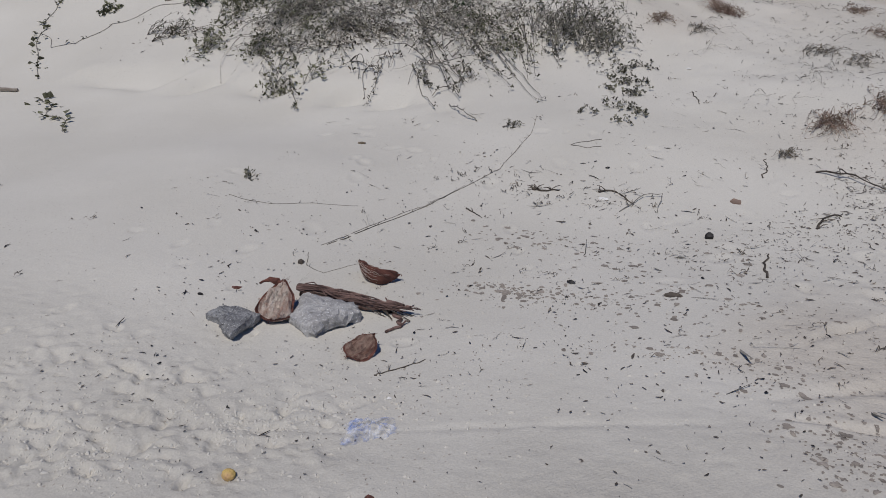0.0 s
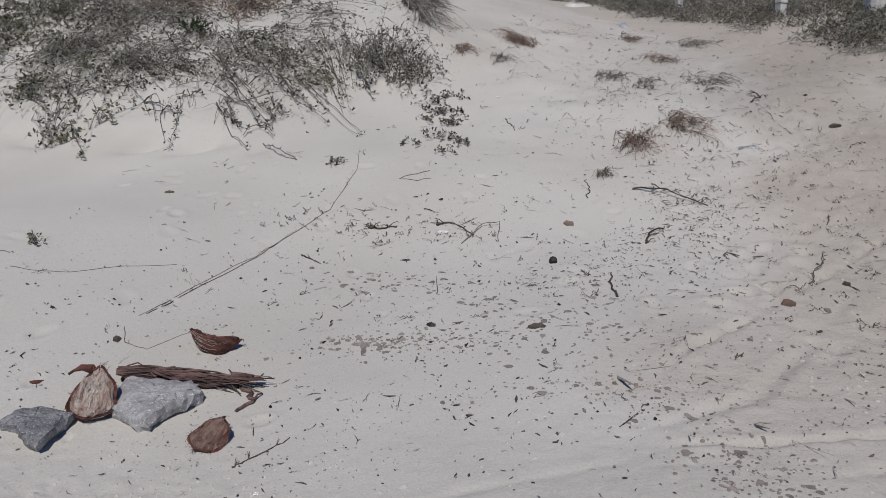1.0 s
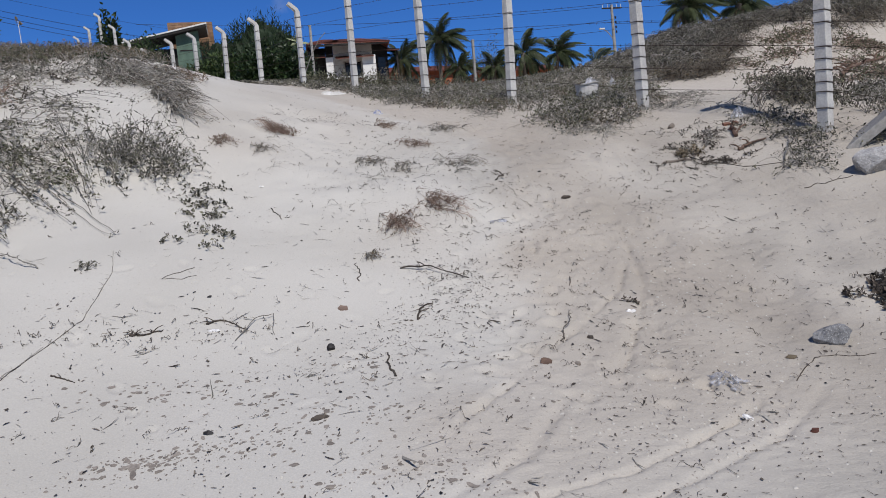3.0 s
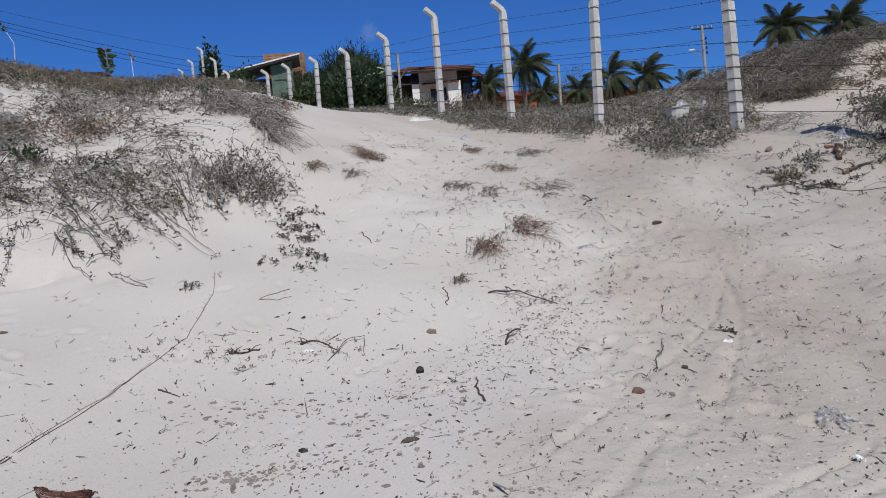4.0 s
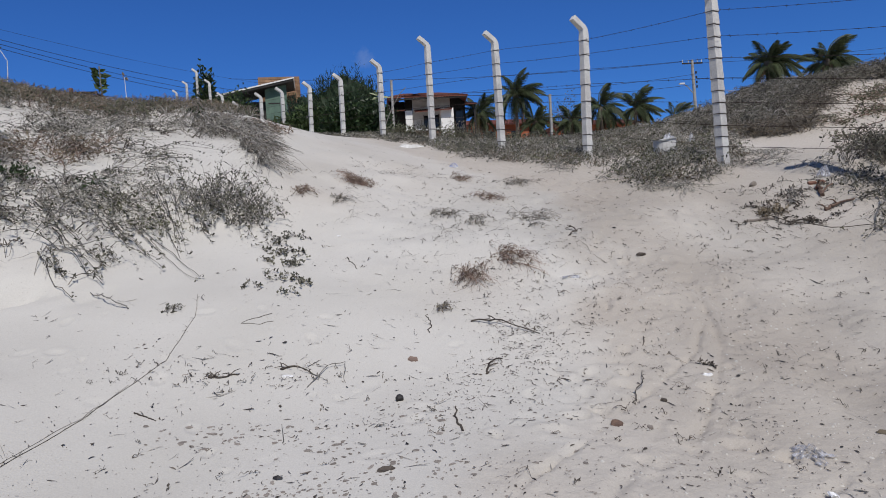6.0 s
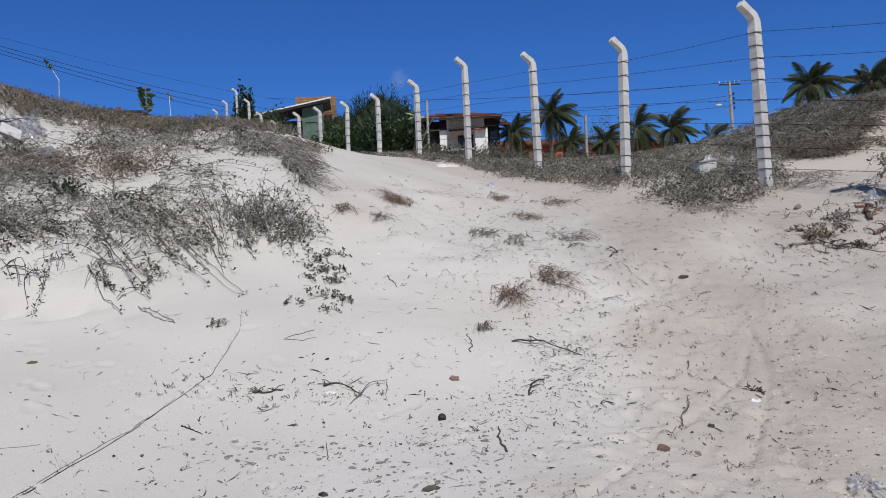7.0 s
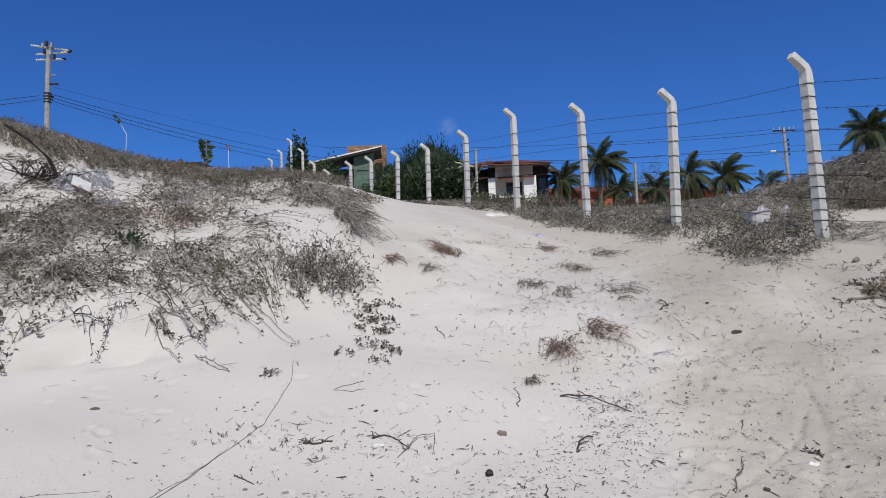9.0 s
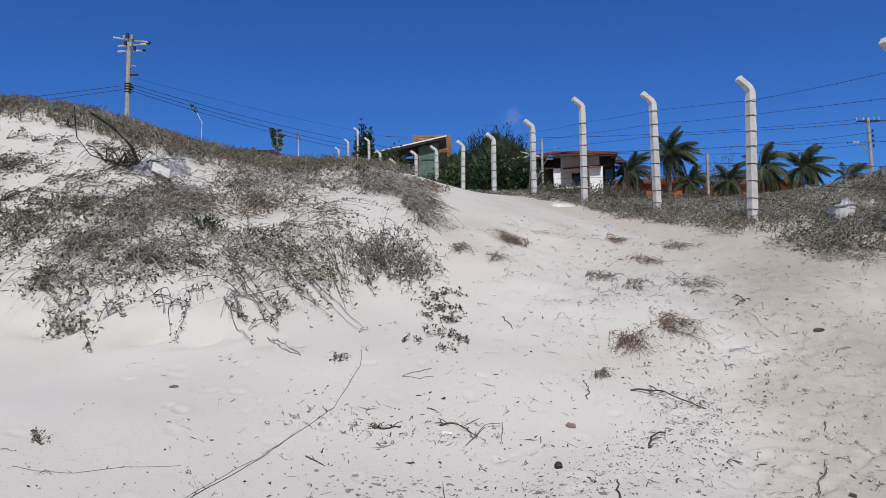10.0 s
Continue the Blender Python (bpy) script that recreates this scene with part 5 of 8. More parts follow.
plant_cover("trailing_stalks", "dark wiry stalks trailing over white sand", gx, gy, 116, LEAF_GREY, STEM_DARK, stems=3, length=(0.2, 0.6), rise=0.05, bias=1.7, drift=(0.6, -0.45), r=0.0034, leaves=5, leaf=0.03, wide=0.5)


def trailers(label, lines, seed, strands=5, spread=0.05, r=0.0042, whorl=6):
    """Bundles of long stalks lying down the slope, with whorls of narrow leaves along them."""
    rng = np.random.default_rng(seed)
    paths, at = [], []
    for line in lines:
        a = np.array(line, float)
        for _ in range(strands):
            u0, u1 = rng.uniform(0, 0.35), rng.uniform(0.6, 1.0)
            u = np.linspace(u0, u1, 9) * (len(a) - 1)
            px, py = (np.interp(u, np.arange(len(a)), a[:, k]) + rng.normal(0, spread) for k in (0, 1))
            px, py = px + np.cumsum(rng.normal(0, 0.009, 9)), py + np.cumsum(rng.normal(0, 0.009, 9))
            path = np.stack([px, py, sand_height(px, py) + 0.008 + rng.uniform(0.2, 1.0) * 0.05 * np.abs(np.sin(np.arange(9) * 0.9 + rng.uniform(0, 3)))], -1)
            paths.append(path)
            for q in rng.choice(np.arange(1, 9), rng.integers(3, 6), replace=False):
                at += [path[q] + rng.normal(0, 0.012, 3) * (1, 1, 0.5) for _ in range(rng.integers(4, whorl + 1))]
    paths, at = np.array(paths), np.array(at)
    sv, sf = tube_rings(paths, r * rng.uniform(0.6, 1.2, len(paths))[:, None] * np.linspace(1, 0.45, 9))
    ob = tagged(quads("trailing_stalks", sv, sf, STEM_DARK), label, "dune plants", kind="stuff")
    d = unit(rng.normal(size=(len(at), 3)) + np.array([0.3, -0.3, 0.35]))
    size = 0.03 * rng.uniform(0.5, 1.4, len(at))
    lv, lf = blades(at, d, unit(np.cross(d, rng.normal(size=(len(at), 3)))), size, size * 0.4)
    tagged(quads("foliage", lv, lf, LEAF_GREY, ob), kind="stuff")


trailers("separate long stalks with leaf whorls reaching down bare sand",
         [[(-2.1, 6.97), (-1.71, 6.41), (-1.37, 5.94), (-1.08, 5.48)], [(-2.13, 6.63), (-1.79, 6.17), (-1.5, 5.81)], [(-2.59, 6.66), (-2.16, 6.11), (-1.87, 5.72), (-1.62, 5.4)],
          [(-2.25, 5.88), (-2.09, 5.63), (-1.88, 5.35)], [(-1.66, 7.16), (-1.42, 6.52), (-1.2, 5.83)], [(-1.97, 7.4), (-1.54, 6.62), (-1.33, 6.19)], [(-1.34, 6.93), (-1.12, 6.39)],
          [(-2.7, 7.48), (-2.13, 6.79), (-1.83, 6.36)], [(-1.95, 6.03), (-1.63, 5.7)], [(-3.54, 6.74), (-2.91, 6.21), (-2.34, 5.86)]], 117)
trailers("few single stalks hanging below the planted flank",
         [[(-2.53, 5.89), (-2.48, 5.58), (-2.43, 5.21)], [(-3.39, 5.65), (-3.18, 5.32), (-2.99, 5.02)], [(-1.96, 5.38), (-1.77, 5.68), (-1.62, 5.93)], [(-3.83, 5.86), (-3.4, 5.46)]], 119, 2, 0.015, whorl=6)
# the windblown mat that hangs over the scarp's edge
gx, gy = clumps([(-1.25, 10.0, 0.42, 0.75, 95), (-0.95, 9.1, 0.16, 0.7, 55), (-1.5, 10.6, 0.5, 0.5, 50), (-0.78, 8.3, 0.1, 0.35, 18)], 117)
plant_cover("dry_stalks", "thick windblown mat of grey stalks along the dune edge", gx, gy, 118, LEAF_DRY, STEM, stems=8, length=(0.2, 0.62), rise=0.09, bias=2.6, drift=(0.30, -0.62), leaves=2, leaf=0.026, r=0.0042, wide=0.35)
gx, gy = clumps([(-1.2, 9.9, 0.42, 0.75, 30), (-0.9, 8.9, 0.16, 0.7, 24), (-0.62, 8.0, 0.12, 0.25, 8)], 119)
plant_cover("dead_thatch", "dark dead stalks in the windblown mat", gx, gy, 120, DEBRIS, STEM_DARK, stems=8, length=(0.12, 0.5), rise=0.07, bias=2.2, drift=(0.3, -0.6), leaves=3, leaf=0.026, r=0.0042, wide=0.35)
# olive and straw-coloured growth along the ridge
gx, gy = scatter([(-11.5, 9.3), (-8.6, 9.0), (-6.9, 8.95), (-6.3, 9.15), (-5.6, 9.05), (-4.9, 9.2), (-4.2, 9.3), (-3.4, 9.4), (-2.2, 10.4), (-0.9, 11.5), (-2.5, 13), (-11.5, 13)], 1300, 121, -0.7, 0.7)
plant_cover("ridge_grass", "olive and straw-coloured grass along the dune ridge", gx, gy, 122, LEAF_DRY, STEM, "grass", stems=6, length=(0.06, 0.24), rise=0.12, bias=0.2, leaves=9, leaf=0.038, wide=0.18, upright=1.0, cluster=False)
gx, gy = scatter([(-11.5, 9.4), (-7.2, 9.1), (-4.4, 9.4), (-2.6, 9.9), (-1.4, 11.5), (-2.5, 13), (-11.5, 13)], 700, 123, -0.1, 0.6)
plant_cover("ridge_herbs", "low olive green herbs along the dune ridge", gx, gy, 124, LEAF_OLIVE, STEM_DARK, "herbs", stems=4, length=(0.06, 0.2), rise=0.13, bias=0.2, leaves=9, leaf=0.034, wide=0.4, upright=0.8)
gx, gy = scatter([(-11.5, 9.4), (-7.2, 9.1), (-4.4, 9.4), (-2.6, 10.2), (-1.4, 11.5), (-2.5, 13), (-11.5, 13)], 260, 125, 0.1, 0.5)
plant_cover("ridge_herbs", "red-brown dry herbs among the ridge grass", gx, gy, 126, LEAF_DRY, STEM_RED, "herbs", stems=6, length=(0.06, 0.2), rise=0.16, bias=0.2, leaves=6, leaf=0.03, wide=0.3, upright=0.8)
gx, gy = scatter([(-11.5, 9.3), (-8.6, 9.0), (-6.3, 9.15), (-4.9, 9.2), (-3.4, 9.4), (-2.2, 10.4), (-0.9, 11.5), (-2.5, 12.5), (-11.5, 12.5)], 330, 129, -0.2, 0.5)
plant_cover("dead_thatch", "dark dead stalks among the ridge grass", gx, gy, 130, LEAF_DARK, STEM_DARK, stems=7, length=(0.06, 0.22), rise=0.1, bias=0.3, drift=DOWN, r=0.004, leaves=5, leaf=0.034, wide=0.4)
gx, gy = clumps([(-3.5, 6.6, 0.9, 0.9, 130), (-2.6, 7.0, 0.8, 0.9, 70), (-2.0, 6.6, 0.5, 0.6, 26), (-2.6, 9.2, 0.9, 0.9, 72), (-1.2, 9.6, 0.4, 0.8, 29), (-5.2, 7.6, 0.6, 0.6, 19), (-5.0, 10.4, 1.5, 0.6, 60)], 127)
plant_cover("bleached_stalks", "bleached dry stalks and leaf bits among the creepers", gx, gy, 128, LEAF_PALE, LEAF_PALE, stems=3, length=(0.08, 0.5), rise=0.12, bias=0.9, drift=(0.5, -0.5), r=0.003, leaves=5, leaf=0.026, wide=0.5)
# plants along the fence
RIGHT = [(1.9, 13.3), (2.7, 10.9), (3.3, 8.9), (3.3, 7.75), (3.45, 7.2), (3.7, 7.15), (3.98, 7.6), (4.1, 7.2), (4.4, 7.6), (4.9, 8.0), (5.4, 8.9), (6.6, 10.5), (6.8, 11.4), (7.6, 12.6), (8.0, 14.0), (6.0, 17.0), (2.6, 16.5)]
rx, ry = scatter(RIGHT, 1000, 131, -0.14, 0.4)
plant_cover("fence_creeper", "dense grey-green ground plants along the fence", rx, ry, 132, LEAF_GREY, STEM, stems=6, length=(0.10, 0.34), rise=0.11, bias=0.2, r=0.003, leaves=7, leaf=0.03)
rx, ry = scatter(RIGHT, 330, 139, -0.1, 0.35)
plant_cover("fence_herbs", "olive green leafy herbs among the fence plants", rx, ry, 140, LEAF_OLIVE, STEM, "herbs", stems=5, length=(0.08, 0.28), rise=0.12, bias=0.2, r=0.0028, leaves=9, leaf=0.032, wide=0.5)
rx, ry = scatter(RIGHT, 470, 133, -0.2, 0.4)
plant_cover("bleached_stalks", "bleached leaf bits among the fence plants", rx, ry, 134, LEAF_PALE, LEAF_PALE, stems=3, length=(0.06, 0.25), rise=0.13, bias=0.3, r=0.002, leaves=6, leaf=0.026, wide=0.55)
rx, ry = scatter(RIGHT, 260, 135, 0.05, 0.35)
plant_cover("dead_thatch", "dark dead twigs under the fence plants", rx, ry, 136, LEAF_DRY, STEM_DARK, stems=8, length=(0.06, 0.24), rise=0.08, bias=0.2, r=0.003, leaves=8, leaf=0.026, wide=0.5)
rx, ry = clumps([(4.93, 7.33, 0.25, 0.2, 16), (4.75, 7.6, 0.2, 0.25, 12), (4.9, 6.95, 0.25, 0.14, 12), (5.8, 8.9, 0.6, 0.4, 20), (3.6, 7.25, 0.25, 0.22, 22), (4.3, 7.6, 0.3, 0.25, 16), (4.9, 7.9, 0.4, 0.25, 16), (5.5, 8.6, 0.4, 0.35, 14), (3.4, 8.2, 0.2, 0.5, 14), (3.1, 9.6, 0.3, 0.6, 16)], 137)
plant_cover("dry_stalks", "thin dry stalks fringing the fence plants", rx, ry, 138, LEAF_PALE, STEM, stems=5, length=(0.1, 0.4), rise=0.05, bias=0.9, drift=(-0.2, -0.6), r=0.0026, leaves=4, leaf=0.026, wide=0.5)
# scrub on the far dune, hanging over its bare scarp
SCRUB = [(6.9, 11.9), (6.95, 11.1), (7.3, 10.65), (7.9, 11.2), (8.5, 11.75), (9.0, 11.85), (9.4, 11.95), (10.1, 12.4), (10.5, 12.1), (11.0, 11.8), (11.6, 11.4), (13.0, 11.8), (14.5, 13.0), (11.5, 14.5), (8.5, 14.2), (7.2, 13.2)]
rx, ry = scatter(SCRUB, 760, 141, -0.5, 0.7)
plant_cover("dune_scrub", "dry brown scrub on the far dune", rx, ry, 142, LEAF_GREY, STEM_DARK, stems=9, length=(0.15, 0.55), rise=0.2, bias=0.5, drift=(-0.3, -0.5), leaves=6, leaf=0.045, r=0.006, wide=0.3)
rx, ry = scatter(SCRUB, 380, 147, -0.4, 0.6)
plant_cover("dune_scrub", "bleached grey stalks in the far dune scrub", rx, ry, 148, LEAF_GREY, STEM, stems=7, length=(0.2, 0.6), rise=0.24, bias=0.6, drift=(-0.3, -0.5), leaves=6, leaf=0.04, r=0.0045, wide=0.3)
rx, ry = clumps([(7.45, 10.75, 0.4, 0.3, 70), (7.1, 10.9, 0.25, 0.35, 40), (11.5, 11.4, 0.9, 0.2, 60), (8.8, 11.45, 0.35, 0.2, 30), (8.0, 11.2, 0.35, 0.25, 34)], 151)
plant_cover("dune_scrub", "dark stalks hanging over the scarp edge", rx, ry, 152, LEAF_DRY, STEM_DARK, stems=8, length=(0.15, 0.5), rise=0.16, bias=0.7, drift=(-0.3, -0.6), leaves=4, leaf=0.04, r=0.006, wide=0.3)
rx, ry = clumps([(8.4, 10.6, 0.5, 0.25, 16), (9.6, 11.3, 0.6, 0.3, 26), (9.2, 10.7, 0.6, 0.3, 20), (10.2, 11.3, 0.5, 0.4, 24), (7.6, 9.6, 0.5, 0.3, 8), (10.75, 10.65, 0.5, 0.45, 50), (9.95, 9.95, 0.4, 0.4, 24), (11.4, 10.5, 0.6, 0.5, 46), (11.6, 9.8, 0.9, 0.6, 50), (9.8, 9.0, 0.8, 0.5, 44), (8.6, 8.2, 0.7, 0.5, 50)], 143)
plant_cover("sparse_creeper", "sparse green creepers and roots on the bare scarp", rx, ry, 144, LEAF_OLIVE, STEM_RED, stems=4, length=(0.12, 0.45), rise=0.07, bias=0.4, drift=(-0.3, -0.6), leaves=6, leaf=0.045, r=0.005)
# scrub under the fence beside the boulder
rx, ry = clumps([(5.8, 6.7, 0.32, 0.3, 40), (6.2, 7.0, 0.35, 0.3, 30), (5.6, 6.2, 0.25, 0.2, 16), (6.3, 5.6, 0.5, 0.6, 60), (7.0, 6.6, 0.5, 0.6, 50)], 145)
plant_cover("fence_scrub", "dense grey scrub under the fence beside the boulder", rx, ry, 146, LEAF_GREY, STEM, stems=6, length=(0.1, 0.34), rise=0.17, bias=0.2, leaves=7, leaf=0.034, r=0.0032)
rx, ry = clumps([(4.95, 6.2, 0.3, 0.3, 16), (4.85, 5.6, 0.35, 0.3, 15), (5.1, 5.9, 0.25, 0.3, 12), (4.45, 5.15, 0.2, 0.16, 9), (4.65, 5.35, 0.25, 0.2, 9), (5.3, 5.0, 0.3, 0.3, 16)], 149)
plant_cover("fence_scrub", "pale dry scrub spilling down the sand below the fence", rx, ry, 150, LEAF_GREY, STEM, stems=6, length=(0.08, 0.32), rise=0.08, bias=0.6, drift=(-0.3, -0.5), leaves=6, leaf=0.028, r=0.003)
# plants behind the fence towards the houses
rx, ry = scatter([(1.5, 15), (6.5, 15.5), (11, 17), (14, 27), (9, 28.5), (2, 21.5), (-2.6, 26), (-3, 22), (-0.5, 18.6)], 2000, 151, -0.55, 1.2)
plant_cover("back_scrub", "grey-green low scrub between the fence and the houses", rx, ry, 152, LEAF_GREY, stems=6, length=(0.15, 0.45), rise=0.08, bias=0.1, leaves=7, leaf=0.05, r=0.005)
rx, ry = scatter([(-16, 26), (16, 28), (30, 50), (-16, 50)], 1500, 153, -0.6, 2.5)
plant_cover("back_grass", "rough grass and weeds round the far houses", rx, ry, 154, LEAF_GREY, stems=6, length=(0.3, 0.8), rise=0.12, bias=0.1, leaves=6, leaf=0.1, r=0.012)


def small_plant(name, label, x, y, seed, roots, spread, leaf_mat, stem_mat, category="plant", group="", **kw):
    """One clump as a thing with its stems and leaves."""
    rng = np.random.default_rng(seed)
    gx, gy = x + rng.normal(0, spread[0], roots), y + rng.normal(0, spread[1], roots)
    sv, sf, lv, lf = runners(gx, gy, seed + 1, **kw)
    base = np.array([x, y, on_sand(x, y)])
    p = thing(name, pose(*base), label, category, group)
    tagged(quads("tangle", sv - base, sf, stem_mat, p), kind="stuff")
    if lv is not None:
        tagged(quads("foliage", lv - base, lf, leaf_mat, p), kind="stuff")
    return p


# the rounded bush at the edge of the planted flank
small_plant("dune_bush", "rounded dense grey-green bush on the dune flank", -1.17, 6.95, 160, 38, (0.2, 0.17), LEAF_GREY, STEM, "bush", stems=6, length=(0.12, 0.36), rise=0.2, bias=0.25, r=0.0034, leaves=8, leaf=0.03, drift=(0.4, -0.5))
small_plant("dune_bush", "low bush edge spilling down the sand", -0.92, 6.72, 161, 12, (0.12, 0.09), LEAF_GREY, STEM, "bush", stems=6, length=(0.08, 0.32), rise=0.14, bias=0.6, r=0.003, leaves=9, leaf=0.03, drift=(0.5, -0.4))
small_plant("dune_bush", "dark dense shrub behind the fence post", 5.62, 6.6, 166, 44, (0.24, 0.18), LEAF_GREY, STEM_DARK, "bush", stems=6, length=(0.12, 0.36), rise=0.24, bias=0.1, leaves=9, leaf=0.036)
sand_creeper = thing("sand_creeper", pose(-0.47, 5.8, on_sand(-0.47, 5.8)), "small leafy creeper spreading on bare sand", "plant")
cx, cy = clumps([(-0.58, 6.38, 0.1, 0.1, 5), (-0.42, 6.42, 0.07, 0.12, 4), (-0.5, 6.1, 0.12, 0.1, 6), (-0.36, 6.08, 0.06, 0.1, 3), (-0.47, 5.8, 0.09, 0.1, 6), (-0.52, 5.5, 0.07, 0.08, 4), (-0.4, 5.42, 0.08, 0.08, 5), (-0.44, 5.22, 0.1, 0.05, 5), (-0.64, 6.22, 0.07, 0.07, 3), (-0.6, 5.95, 0.06, 0.07, 3), (-0.62, 5.66, 0.06, 0.06, 3)], 177, 1.0)
sv, sf, lv, lf = runners(cx, cy, 178, stems=3, length=(0.03, 0.12), rise=0.03, bias=0.1, r=0.0022, leaves=7, leaf=0.022, wide=0.7)
base = np.array(sand_creeper.location)
tagged(quads("tangle", sv - base, sf, STEM, sand_creeper), kind="stuff")
tagged(quads("foliage", lv - base, lf, LEAF_GREY, sand_creeper), kind="stuff")
small_plant("sand_sprout", "tiny grey-green sprout on bare sand", -0.75, 5.32, 172, 2, (0.01, 0.01), LEAF_GREY, STEM, stems=3, length=(0.01, 0.03), rise=0.03, leaves=5, leaf=0.02, wide=0.6, group="sprouts")
small_plant("sand_sprout", "tiny grey-green sprout on bare sand", -0.67, 5.33, 173, 2, (0.01, 0.01), LEAF_GREY, STEM, stems=3, length=(0.01, 0.03), rise=0.03, leaves=4, leaf=0.018, wide=0.6, group="sprouts")
small_plant("sand_sprout", "small dark sprig with few leaves on sand", -1.2, 4.98, 174, 3, (0.03, 0.03), LEAF_GREY, STEM, stems=4, length=(0.03, 0.08), rise=0.02, leaves=5, leaf=0.022, group="sprouts")
small_plant("sand_sprout", "withered sprig lying on bare sand", -2.5, 3.6, 175, 3, (0.04, 0.02), LEAF_GREY, STEM, stems=4, length=(0.03, 0.09), rise=0.01, leaves=6, leaf=0.022, group="sprouts")
# loose bent twigs on the trodden sand
tx, ty = scatter([(1.2, 2.7), (2.6, 2.6), (3.9, 3.2), (4.3, 5.6), (3.2, 7.4), (2.2, 8.2), (1.3, 6.2), (0.9, 4.2)], 28, 191, -0.6, 0.5)
plant_cover("bent_twigs", "small dark bent twigs strewn on trodden sand", tx, ty, 192, DEBRIS, DEBRIS, "twigs", stems=2, length=(0.02, 0.09), rise=0.008, bias=0.1, r=0.0024, leaves=1, leaf=0.014, wide=0.35)
tx, ty = scatter([(-0.4, 6.2), (0.6, 5.6), (1.6, 6.0), (2.0, 8.0), (1.2, 9.6), (-0.2, 8.6)], 45, 193, -0.6, 0.5)
plant_cover("bent_twigs", "thin grey sprigs strewn on the upper slope", tx, ty, 194, DEBRIS, STEM, "twigs", stems=3, length=(0.05, 0.22), rise=0.04, bias=0.4, r=0.0016, leaves=2, leaf=0.014, wide=0.35)
# dry tufts
for k, (tx, ty, sx, red, lab) in enumerate(((0.26, 8.05, 0.13, True, "reddish brown dry tuft on the upper slope"), (0.91, 5.36, 0.11, True, "brown fibrous dry tuft on the slope"),
                                            (1.24, 5.52, 0.12, True, "matted brown dry tuft beside the track"), (1.69, 7.65, 0.11, False, "grey withered tuft on the slope"),
                                            (1.24, 6.62, 0.07, False, "small grey withered tuft"), (1.78, 6.5, 0.11, False, "flat grey dry tuft beside the track"),
                                            (1.60, 8.9, 0.10, False, "grey dry tuft below the fence"), (2.2, 8.5, 0.13, False, "sparse grey tuft by the track"), (0.58, 4.9, 0.02, False, "tiny dry tuft on sand"),
                                            (-0.32, 7.38, 0.08, False, "small grey sprig cluster on the slope"), (0.04, 7.3, 0.06, False, "tiny withered tuft on the slope"), (1.02, 7.0, 0.1, False, "sparse twiggy tuft on the slope"))):
    turn = random.Random(k).uniform(-0.9, 0.9)
    comb = (0.35 + 0.2 * turn, -0.75)
    if k == 0:
        small_plant("dry_tuft", lab, tx, ty, 180, 40, (0.07, 0.045), LEAF_DRY, STEM_RED, "tuft", "dry tufts on the slope",
                    stems=6, length=(0.06, 0.2), rise=0.075, bias=0.7, drift=(-0.5, -0.3), r=0.0022, leaves=1, leaf=0.02, wide=0.25)
    elif red:
        small_plant("dry_tuft", lab, tx, ty + 0.08, 180 + 2 * k, 30, (0.06, 0.085) if k == 1 else (0.08, 0.1), LEAF_DRY, STEM_RED, "tuft", "dry tufts on the slope",
                    stems=6, length=(0.05, 0.26), rise=0.05, bias=1.3, drift=(-0.15, -0.8) if k == 1 else (0.3, -0.75), r=0.002, leaves=1, leaf=0.02, wide=0.25)
    else:
        small_plant("dry_tuft", lab, tx - 0.4 * sx, ty + 0.2 * sx, 180 + 2 * k, int(8 + 110 * sx), (sx * 0.7, sx * 1.0), LEAF_DRY, STEM_RED if k % 3 == 0 else STEM, "tuft", "dry tufts on the slope",
                    stems=5, length=(0.3 * sx, 0.08 + 1.6 * sx), rise=0.035, bias=0.9, drift=comb, r=0.002, leaves=2, leaf=0.02, wide=0.3)
small_plant("dark_weed", "dark withered leaf litter and stalks under the fence", 3.9, 6.1, 230, 13, (0.2, 0.13), DEBRIS, STEM, stems=4, length=(0.03, 0.12), rise=0.015, leaves=7, leaf=0.028)
small_plant("dark_weed", "olive brown leaf heap below the fence", 3.86, 6.0, 236, 16, (0.06, 0.04), LEAF_DRY, STEM, stems=4, length=(0.03, 0.1), rise=0.03, leaves=8, leaf=0.03)
small_plant("dark_weed", "dark withered weed on the sand by the track", 3.95, 5.66, 232, 12, (0.13, 0.06), DEBRIS, STEM_DARK, stems=4, length=(0.03, 0.12), rise=0.012, leaves=5, leaf=0.026)
small_plant("dark_weed", "grey twiggy litter heap below the bricks", 4.28, 6.4, 238, 20, (0.12, 0.14), DEBRIS, STEM, stems=4, length=(0.04, 0.2), rise=0.03, leaves=4, leaf=0.026)
small_plant("dark_weed", "small dark weed knot beside a white shell", 1.88, 3.80, 248, 3, (0.015, 0.012), DEBRIS, STEM_DARK, stems=3, length=(0.02, 0.05), rise=0.015, leaves=4, leaf=0.02)
small_plant("dark_weed", "blackened seaweed clump on the sand", 3.22, 3.32, 234, 18, (0.07, 0.07), DEBRIS, DEBRIS, stems=5, length=(0.04, 0.12), rise=0.03, leaves=9, leaf=0.035)
